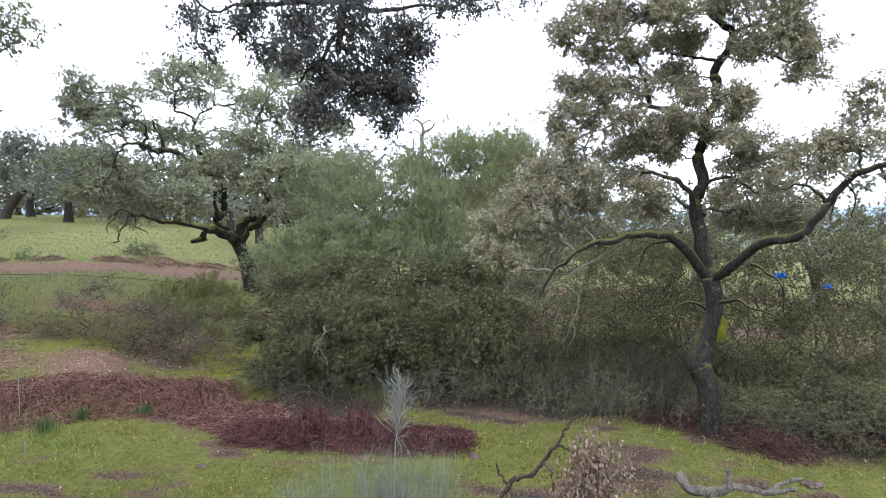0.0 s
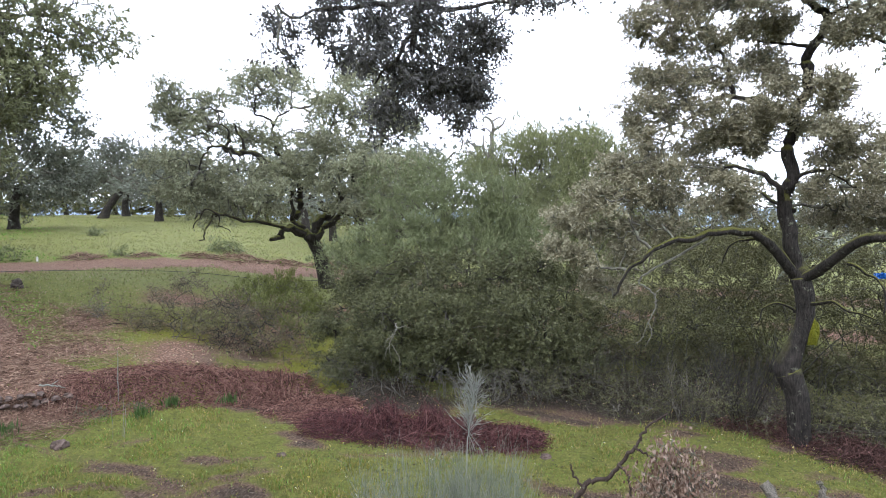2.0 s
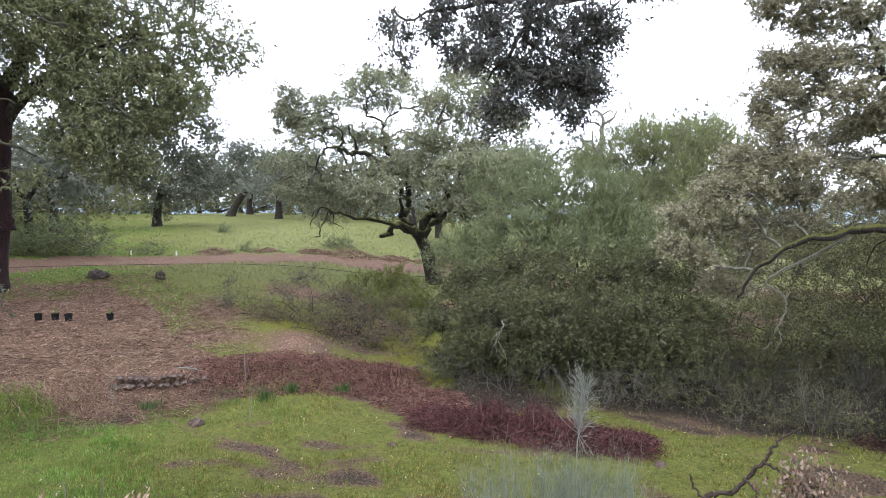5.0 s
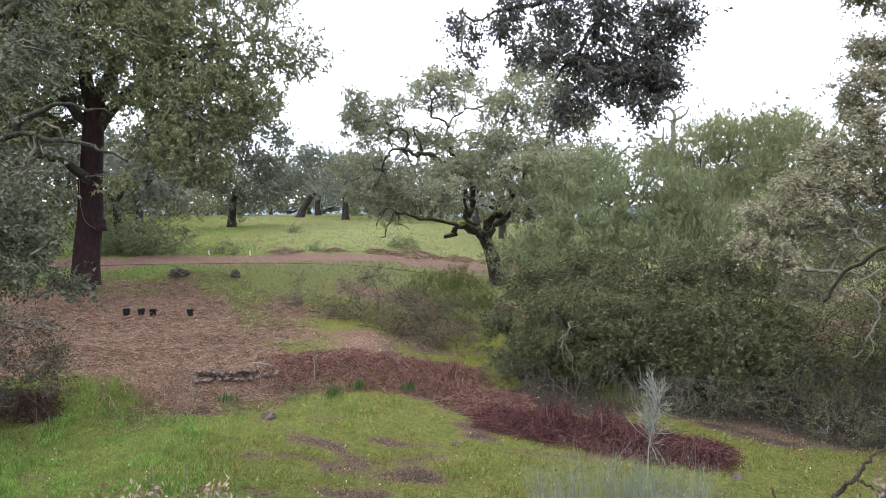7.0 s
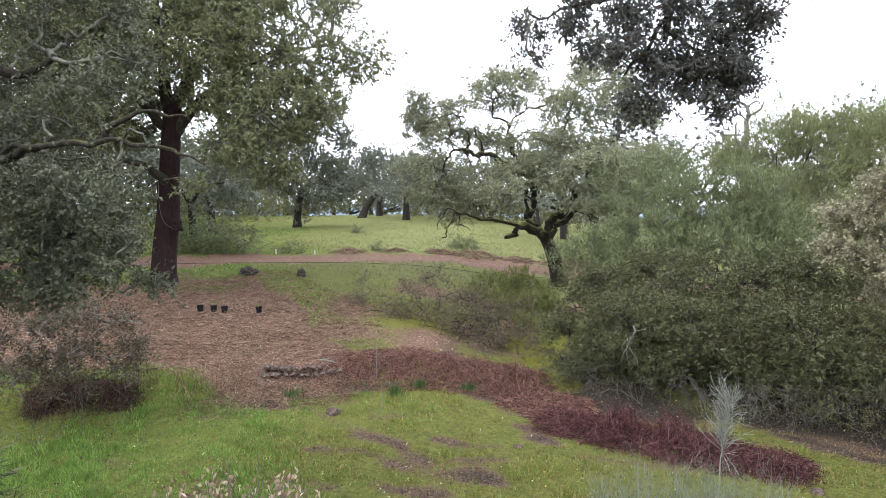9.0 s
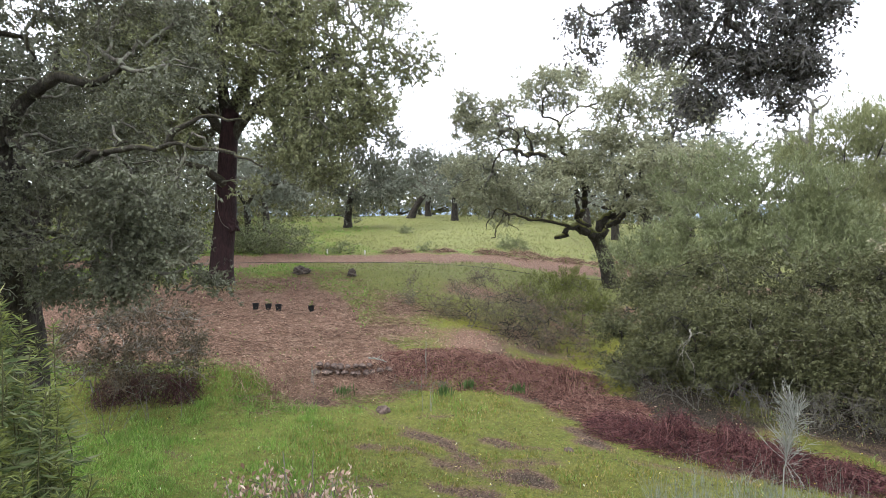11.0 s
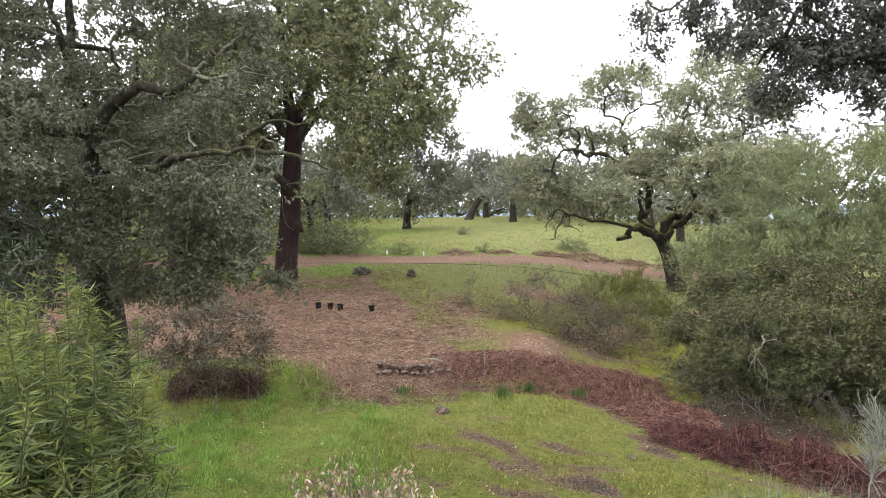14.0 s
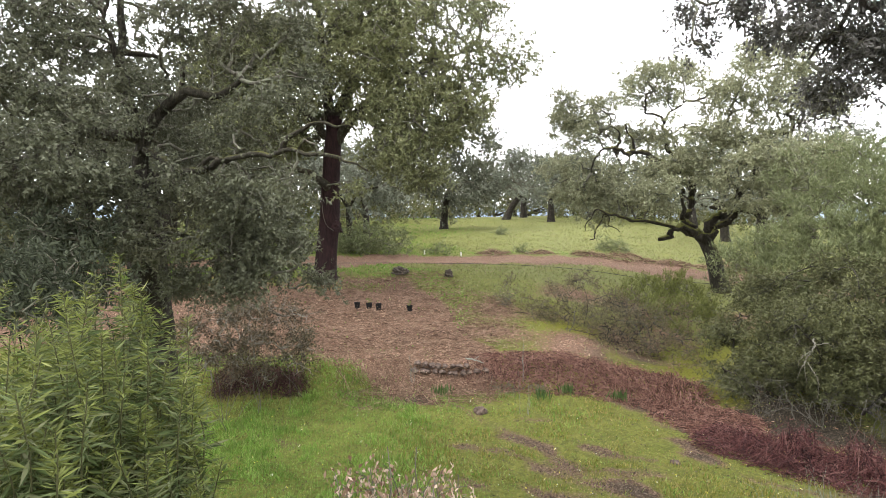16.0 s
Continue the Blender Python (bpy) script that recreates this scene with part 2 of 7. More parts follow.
M["stone"] = plain_material("stone", [(0.027, 0.019, 0.015), (0.076, 0.054, 0.044), (0.162, 0.122, 0.102)], 12, bump=0.6)
M["black_plastic"] = plain_material("black_plastic", [(0.006, 0.006, 0.006), (0.012, 0.011, 0.011)], 30, 0.7, 0.15, 0.1)
M["white_plastic"] = plain_material("white_plastic", [(0.55, 0.55, 0.53), (0.7, 0.7, 0.68)], 30, 0.5, 0.4, 0.1)
M["blue_sheet"] = plain_material("blue_sheet", [(0.01, 0.08, 0.32), (0.03, 0.18, 0.55)], 9, 0.4, 0.5, 0.6)
M["rotten_wood"] = plain_material("rotten_wood", [(0.018, 0.015, 0.012), (0.060, 0.048, 0.039), (0.120, 0.098, 0.078)], 16, bump=0.8)
M["cable"] = plain_material("cable", [(0.01, 0.01, 0.01), (0.02, 0.02, 0.02)], 30, 0.5, 0.4, 0)
M["soil"] = plain_material("soil", [(0.05, 0.035, 0.025), (0.1, 0.07, 0.05)], 30)

# ---------------------------------------------------------------- shapes
RNG = np.random.default_rng(7)


def tri_mesh(name, verts, tris, mat):
    """A mesh of many small loose triangles, straight from arrays."""
    me = bpy.data.meshes.new(name)
    v, t = np.asarray(verts, np.float32), np.asarray(tris, np.int32)
    me.vertices.add(len(v))
    me.vertices.foreach_set("co", v.ravel())
    me.loops.add(t.size)
    me.loops.foreach_set("vertex_index", t.ravel())
    me.polygons.add(len(t))
    me.polygons.foreach_set("loop_start", np.arange(0, t.size, 3, dtype=np.int32))
    me.materials.append(mat)
    me.update(calc_edges=True)
    return me


def part(name, me, parent, label="", kind=""):
    ob = new(name, me)
    ob.parent = parent
    return tagged(ob, label, "", "", kind)


def thing(name, label, category, at=(0, 0, 0), group="", kind=""):
    ob = new(name)
    ob.location = at
    return tagged(ob, label, category, group, kind)


def unit(v):
    return v / (np.linalg.norm(v, axis=-1, keepdims=True) + 1e-9)


def smooth_path(pts, n):
    """A Catmull-Rom line through a few points, with n steps between each two."""
    p = np.asarray(pts, float)
    if len(p) < 3:
        return p[0] + (p[-1] - p[0]) * np.linspace(0, 1, n + 1)[:, None]
    p = np.vstack([2 * p[0] - p[1], p, 2 * p[-1] - p[-2]])
    out = []
    for i in range(1, len(p) - 2):
        t = np.linspace(0, 1, n, endpoint=False)[:, None]
        a, b, c, d = p[i - 1], p[i], p[i + 1], p[i + 2]
        out.append(0.5 * (2 * b + (c - a) * t + (2 * a - 5 * b + 4 * c - d) * t * t + (3 * b - a - 3 * c + d) * t ** 3))
    return np.vstack(out + [p[-2][None]])


class Tubes:
    """Many tubes gathered into one mesh."""

    def __init__(self):
        self.v, self.f, self.n = [], [], 0

    def add(self, path, r0, r1, sides=5, gnarl=0.0, power=1.0, flare=0.0, radii=None):
        p = np.asarray(path, float)
        k = len(p)
        tan = unit(np.gradient(p, axis=0))
        ref = np.array([0.31, 0.17, 0.93]) if abs(tan[0][2]) < 0.8 else np.array([0.9, 0.35, 0.2])
        u = unit(np.cross(tan, ref))
        w = np.cross(tan, u)
        s = np.linspace(0, 1, k)
        r = r0 + (r1 - r0) * s ** power if radii is None else np.asarray(radii, float)
        if flare:
            arc = np.concatenate([[0], np.cumsum(np.linalg.norm(np.diff(p, axis=0), axis=1))])
            r = r + r0 * flare * np.exp(-arc / (r0 * 0.9))
        a = np.linspace(0, 2 * np.pi, sides, endpoint=False)
        rr = np.repeat(r[:, None], sides, 1)
        if gnarl:
            f = RNG.uniform(0, 6.28, 4)
            h = np.concatenate([[0], np.cumsum(np.linalg.norm(np.diff(p, axis=0), axis=1))])[:, None] / (r0 * 2)
            g = np.sin(2 * a + 1.1 * h + f[0]) + 0.7 * np.sin(3 * a - 1.7 * h + f[1]) + 0.6 * np.sin(a + 2.3 * h + f[2]) + 0.4 * np.sin(5 * a + 0.9 * h + f[3])
            rr = rr * (1 + gnarl * g)
        ring = p[:, None] + rr[..., None] * (np.cos(a)[None, :, None] * u[:, None] + np.sin(a)[None, :, None] * w[:, None])
        self.v.append(ring.reshape(-1, 3))
        i = np.arange(k - 1)[:, None] * sides + np.arange(sides)[None] + self.n
        j = np.arange(k - 1)[:, None] * sides + (np.arange(sides)[None] + 1) % sides + self.n
        self.f.append(np.stack([i, j, j + sides], -1).reshape(-1, 3))
        self.f.append(np.stack([i, j + sides, i + sides], -1).reshape(-1, 3))
        if sides > 5:
            c0, c1 = self.n + np.arange(sides), self.n + (k - 1) * sides + np.arange(sides)
            for c, q in ((c0[::-1], p[0]), (c1, p[-1])):
                self.v.append(q[None])
                h = self.n + k * sides + (1 if c is c1 else 0)
                self.f.append(np.stack([c, np.roll(c, -1), np.full(sides, h)], -1))
            self.n += 2
        self.n += k * sides

    def mesh(self, name, mat, smooth=True):
        me = tri_mesh(name, np.vstack(self.v), np.vstack(self.f), mat)
        if smooth:
            me.polygons.foreach_set("use_smooth", np.ones(len(me.polygons), bool))
        return me


def leaves(pos, way, length, width, fold=0.25, one=False):
    """Folded pointed leaves of two triangles each, or plain pointed ones of one triangle."""
    n = len(pos)
    d = unit(way)
    s = unit(np.cross(d, RNG.normal(0, 1, (n, 3))))
    nn = np.cross(d, s)
    L = (np.asarray(length) * RNG.uniform(0.65, 1.25, n))[:, None]
    W = (np.asarray(width) * RNG.uniform(0.7, 1.2, n))[:, None]
    if one:
        v = np.stack([pos - s * W * 0.5, pos + s * W * 0.5, pos + d * L], 1).reshape(-1, 3)
        return v, np.arange(n * 3).reshape(-1, 3)
    mid = pos + d * L * 0.48
    v = np.stack([pos, mid + s * W * 0.5 + nn * W * fold, pos + d * L - nn * W * 0.15, mid - s * W * 0.5 + nn * W * fold], 1).reshape(-1, 3)
    i = np.arange(n)[:, None] * 4
    return v, np.concatenate([i + [[0, 1, 2]], i + [[0, 2, 3]]], 1).reshape(-1, 3)


def wander(a, b, n, amount, sag=0.0):
    """A crooked way from a to b."""
    a, b = np.asarray(a, float), np.asarray(b, float)
    t = np.linspace(0, 1, n)
    k = np.linalg.norm(b - a) * amount
    off = np.cumsum(RNG.normal(0, 1, (n, 3)), 0) * k / n ** 0.5 * 0.6
    off = off - off[0] - (off[-1] - off[0]) * t[:, None]
    p = a + (b - a) * t[:, None] + off
    p[:, 2] += sag * np.sin(np.pi * t) * np.linalg.norm(b - a)
    return p


def holes(p, k):
    """An uneven field that leaves gaps in a crown."""
    x, y, z = p[:, 0] * k, p[:, 1] * k, p[:, 2] * k
    return (np.sin(x + 1.7 * np.sin(z * 1.1 + 0.5)) + np.sin(y * 1.1 + 1.6 * np.sin(x * 0.9)) + np.sin(z * 1.3 + 1.5 * np.sin(y * 1.2 + 1))
            + 0.6 * np.sin(2.3 * x + 2.9 * z) + 0.6 * np.sin(2.7 * y - 2.1 * z)) / 2.2


def grow(roots, pts, balance=0.35):
    """Joins every point to the nearest of the roots and of the points joined before it; gives each one's parent (below zero: a root)."""
    n = len(pts)
    near_d, parent = np.full(n, 1e9), np.zeros(n, int)
    for a in range(0, n, 400):
        d = np.linalg.norm(pts[a:a + 400, None] - roots[None], axis=2) + np.maximum(0, roots[None, :, 2] - pts[a:a + 400, None, 2]) * 0.6
        near_d[a:a + 400], parent[a:a + 400] = d.min(1), -1 - d.argmin(1)
    far_d, free, order = np.zeros(n), np.ones(n, bool), []
    cost = near_d.copy()
    for _ in range(n):
        i = int(np.argmin(cost))
        q = roots[-1 - parent[i]] if parent[i] < 0 else pts[parent[i]]
        far_d[i] = np.linalg.norm(pts[i] - q) + (far_d[parent[i]] if parent[i] >= 0 else 0)
        free[i], cost[i] = False, 1e12
        order.append(i)
        d = np.linalg.norm(pts - pts[i], axis=1) + balance * far_d[i]
        better = free & (d < cost)
        cost[better], parent[better] = d[better], i
    return parent, order


def branchwork(tw, roots, pts, parent, order, thin, thick, wig=0.16):
    """Tapered crooked branches along the joined points; each one as thick as what hangs on it asks."""
    n = len(pts)
    load = np.ones(n)
    for i in reversed(order):
        if parent[i] >= 0:
            load[parent[i]] += load[i]
    rad = np.minimum(thin * load ** 0.4, thick)
    heavy, kids = np.full(n, -1), [[] for _ in range(n)]
    for i in order:
        if parent[i] >= 0:
            kids[parent[i]].append(i)
    for i in range(n):
        if kids[i]:
            heavy[i] = max(kids[i], key=lambda k: load[k])
    for i in order:
        p = parent[i]
        if p >= 0 and heavy[p] == i:
            continue
        line, r = [roots[-1 - p] if p < 0 else pts[p], pts[i]], [rad[i], rad[i]]
        k = heavy[i]
        while k >= 0:
            line.append(pts[k]), r.append(rad[k])
            k = heavy[k]
        line = np.array(line)
        step = 3 if rad[i] > thin * 2.2 else 2
        path = smooth_path(line, step)
        gap_ = np.linalg.norm(line[1] - line[0])
        path[1:-1] += RNG.normal(0, 1, path[1:-1].shape) * gap_ * wig * 0.5
        r = np.interp(np.linspace(0, 1, len(path)), np.linspace(0, 1, len(r)), r)
        r[-1] = thin * 0.5
        tw.add(path, r[0], r[-1], 6 if rad[i] > thin * 5 else 4 if rad[i] > thin * 2 else 3, radii=r)
    return load


def foliage(nodes, clumps, tw, cover, per, leaf, sprig=0.12, branch_r=0.03, twig_r=0.007, flat=0.75, droop=0.1, gap=0.0, bare=0.0, twigs=0.4, hole=0.55, one=False, space=1.8):
    """Branches grow from the limbs into the clumps (x, y, z, wide, high); twigs with leaves along them stand at their ends."""
    nodes = np.asarray(nodes, float)
    pts, share = [], []
    gapw = space * sprig
    for cx, cy, cz, rw, rh in clumps:
        c, size = np.array([cx, cy, cz]), np.array([rw, rw, rh])
        total = cover * 12.6 * rw * rh / (leaf[0] * leaf[1])
        n = int(np.clip(4.2 * rw * rw * rh / gapw ** 3, 7, 200))
        q = unit(RNG.normal(0, 1, (n, 3))) * RNG.uniform(0, 1, (n, 1)) ** 0.42
        q *= 0.95 + 0.35 * holes(c + q * size * 2, 0.9 / max(rw, 0.25))[:, None]
        q[:, 2] = np.where(q[:, 2] < 0, q[:, 2] * flat, q[:, 2])
        e = c + q * size
        e = e[holes(e, hole * 1.1 / sprig) > -1.0 + 2.2 * gap]
        if len(e):
            pts.append(e)
            share.append(np.full(len(e), total / n))
    if not pts:
        return None
    pts, share = np.vstack(pts), np.concatenate(share)
    parent, order = grow(nodes, pts)
    load = branchwork(tw, nodes, pts, parent, order, twig_r, branch_r)
    ends = np.where((load < 5) & (RNG.random(len(pts)) >= bare))[0]
    back = np.array([nodes[-1 - p] if p < 0 else pts[p] for p in parent])
    out = unit(pts - back)
    share = share * len(pts) / max(1, len(ends)) * 0.85
    per_twig = int(np.clip(per * 0.5, 5, 14))
    count = np.maximum(2, (share[ends] * RNG.uniform(0.5, 1.5, len(ends)) / per_twig)).astype(int)
    foot = np.repeat(pts[ends], count, 0)
    ax = np.repeat(out[ends], count, 0)
    m = len(foot)
    start = foot + RNG.normal(0, 0.36, (m, 3)) * gapw * [1, 1, 0.75]
    way = unit(unit(RNG.normal(0, 1, (m, 3))) + ax * 0.6 + [0, 0, 0.25 - droop])
    length = sprig * RNG.uniform(0.7, 1.7, (m, 1))
    tip = start + way * length
    for i in np.where(RNG.random(m) < twigs * 0.45)[0]:
        tw.add(np.array([foot[i], start[i] * 0.6 + tip[i] * 0.4 + RNG.normal(0, 0.1, 3) * sprig, tip[i]]), twig_r * 0.8, twig_r * 0.35, 3)
    t = RNG.uniform(0.1, 1.05, (m * per_twig, 1))
    s2, d2, l2 = np.repeat(start, per_twig, 0), np.repeat(way, per_twig, 0), np.repeat(length, per_twig, 0)
    side = unit(np.cross(d2, RNG.normal(0, 1, d2.shape)))
    pos = s2 + d2 * l2 * t + side * sprig * RNG.uniform(0, 0.16, t.shape)
    heading = side * 0.85 + d2 * (0.35 + 0.5 * t) + RNG.normal(0, 0.3, d2.shape) - [0, 0, droop]
    return leaves(pos, heading, leaf[0], leaf[1], one=one)


def tree(name, label, category, limbs, crowns, bark, leaf_mat, leaf=(0.045, 0.026), cover=1.6, per=26, sides=12, group="", twig_mat="twig_bark", foot=True, limb_bark=None, gnarl=1.0, **more):
    """limbs: (points, thick end, thin end); the first is the trunk. crowns: lists of clumps."""
    base = limbs[0][0][0]
    root = thing(name, label, category, base, group)
    shift = -np.array(base)
    nodes = []
    for i, (pts, r0, r1) in enumerate(limbs):
        if i == 0 and foot:
            x, y, z = pts[0]
            g = float(ground_z(x, y))
            pts = [(x, y, g - 0.12)] + ([(x, y, g + 0.1)] if z > g + 0.4 else []) + (pts if z > g + 0.02 else pts[1:])
        p = smooth_path(pts, 7 if i == 0 else 6) + shift
        given = list(r0) if isinstance(r0, list) else None
        r0 = given[0] if given else r0
        jag = RNG.normal(0, 1, p.shape) * min(0.12 * r0 + 0.012 * (i > 0), 0.03) * (gnarl if i else 0.1)
        for _ in range(3):
            jag[1:-1] = (jag[:-2] + jag[1:-1] + jag[2:]) / 2.4
        jag[1:-1] += (i > 0) * RNG.normal(0, 1, jag[1:-1].shape) * min(0.16 * r0, 0.012) * (gnarl - 1)
        jag[0] = jag[-1] = 0
        p = p + jag
        tb = Tubes()
        if given:
            given = [given[0]] * (len(pts) - len(given)) + given
            given = np.interp(np.linspace(0, 1, len(p)), np.linspace(0, 1, len(given)), given)
        tb.add(p, r0, r1, sides if r0 > 0.05 else 7, 0.035 + (0.05 * (gnarl - 1) if i else 0), 0.8, 0.3 if i == 0 and given is None else 0, given)
        part("trunk" if i == 0 else "limb", tb.mesh("limb", M[bark if i == 0 else limb_bark or bark]), root)
        if i or len(limbs) == 1:
            nodes.append(p[2:])
        else:
            nodes.append(p[-2:])
    nodes = np.vstack(nodes)
    tw = Tubes()
    cl = [(c[0] + shift[0], c[1] + shift[1], c[2] + shift[2], c[3], c[4]) for clumps in crowns for c in clumps]
    got = foliage(nodes, cl, tw, cover, per, leaf, **more) if cl else None
    if tw.v:
        part("branchwork", tw.mesh("branchwork", M[twig_mat]), root, kind="stuff")
    if got:
        part("crown", tri_mesh("crown", got[0], got[1], M[leaf_mat]), root, kind="stuff")
    return root


# ---------------------------------------------------------------- ground
EDGE_AZ = [-90, -40, -25, -5, 5, 12, 18, 22, 26, 36, 47, 60, 75, 120]
EDGE_D = [9.8, 9.4, 9.2, 9.0, 8.4, 7.8, 7.9, 8.4, 9.3, 9.5, 9.1, 10.2, 12.0, 12.0]
RISE_D = [0, 1.6, 2.4, 3.6, 4.6, 6, 9, 9.5, 9.95, 13, 15.5, 18.4, 19.2, 20.0, 45, 60, 80, 150, 400, 4000]
RISE_Z = [1.2, 1.15, 0.9, 0.35, 0.06, 0, 0, 0.06, 0.42, 0.84, 1.42, 1.46, 1.48, 1.58, 2.75, 3.0, 2.4, -3.0, -25, -60]


def wave(x, y, k):
    return (np.sin(x * k + 1.3 * np.sin(y * k * 0.7)) + np.sin(y * k * 1.13 + 1.7 * np.sin(x * k * 0.61 + 2))) * 0.5


def ground_z(x, y):
    x, y = np.asarray(x, float), np.asarray(y, float)
    d = np.hypot(x, y)
    az = np.degrees(np.arctan2(-x, y))
    z = np.interp(d, RISE_D, RISE_Z)
    lift = np.clip((az - 2) / 32, 0, 1)
    lift = lift * lift * (3 - 2 * lift)
    back = np.clip((150 - np.abs(az)) / 30, 0, 1)
    z = np.where((d > 9) & (d < 80), z * (0.45 + 0.55 * lift) * back + z * (1 - back) * 0.3, z)
    gully = np.exp(-((az - 22) / 9) ** 2) * np.exp(-((d - 13.5) / 3.2) ** 2)
    z = z - 0.7 * gully
    z = z + 0.035 * wave(x, y, 1.1) * (d > 2) + 0.018 * wave(x + 3, y, 3.7) + 0.2 * wave(x, y, 0.13) * np.clip((d - 25) / 40, 0, 1)
    return z


def zone(x, y):
    """How far brown litter covers the ground (0 to 1), and how dry the grass is."""
    d = np.hypot(x, y)
    az = np.degrees(np.arctan2(-x, y))
    w = 0.35 * wave(x, y, 1.7) + 0.2 * wave(x, y, 4.3)
    e = np.interp(az, EDGE_AZ, EDGE_D)
    top = np.interp(az, [-90, 0, 20, 28, 36, 39, 43, 47, 60, 120], [9.3, 9.2, 8.9, 8.9, 9.1, 10.6, 13.4, 15.3, 15.6, 15])
    a = np.clip((d + w - e) / 0.35, 0, 1) * np.clip((top - d + 2 * w) / 1.2, 0, 1)
    track = np.clip((d + 1.2 * w - 17.7) / 0.6, 0, 1) * np.clip((20.1 - d - w) / 0.5, 0, 1)
    bare = np.clip((0.55 * wave(x + 9, y * 1.7, 1.3) + 0.55 * wave(x * 1.2 + 2, y * 2.4, 3.1) + 0.35 * wave(x + 5, y * 2, 6.3) - 0.2 + 0.07 * np.clip((22 - az) / 10, 0, 1) - 0.6 * np.clip((az - 47) / 7, 0, 1)) * 1.4, 0, 1) * (d < 9.5) * 0.85
    slope = np.clip((d - 9.8) / 0.8, 0, 1) * np.clip((15.6 - d) / 1.0, 0, 1) * np.clip(0.34 + 0.6 * wave(x, y, 0.9) + 0.5 * wave(x + 4, y, 2.7), 0, 1) * 0.75
    a = np.maximum(a, slope)
    # Ground below bush and thicket coloured dark, standing in for their shade.
    bush_shade = np.clip((d + 0.6 * w - np.interp(az, [-90, -35, -20, -2, 8, 16, 22, 30], [8.3, 8.2, 8.35, 8.2, 8.1, 8.3, 8.7, 9.2])) / 0.5, 0, 1) * np.clip((12.5 - d) / 1.5, 0, 1) * np.clip((31 - az) / 5, 0, 1)
    a = np.maximum(a * (1 - 0.5 * bush_shade), bush_shade * np.clip(0.7 + 0.5 * wave(x, y, 2.1), 0.2, 1))
    dry = np.clip((d - 11.5) / 3.5, 0.0, 1) * np.clip((47 - az) / 16, 0.1, 0.85)
    moss = np.clip((az - 3) / 6, 0, 1) * np.clip((38 - az) / 6, 0, 1) * np.clip((d - 9.2) / 0.5, 0, 1) * np.clip((14.2 - d) / 1.5, 0, 1) * np.clip(0.5 + 0.8 * wave(x, y, 1.5) + 0.5 * wave(x + 2, y, 3.9) + 1.2 * np.exp(-((az - 20.5) / 4) ** 2 - ((d - 11.6) / 1.3) ** 2), 0, 1)
    return np.maximum(np.maximum(a, 0.85 * track), bare) * (1 - 0.8 * moss), dry * (1 - moss), np.maximum(bare, bush_shade), moss


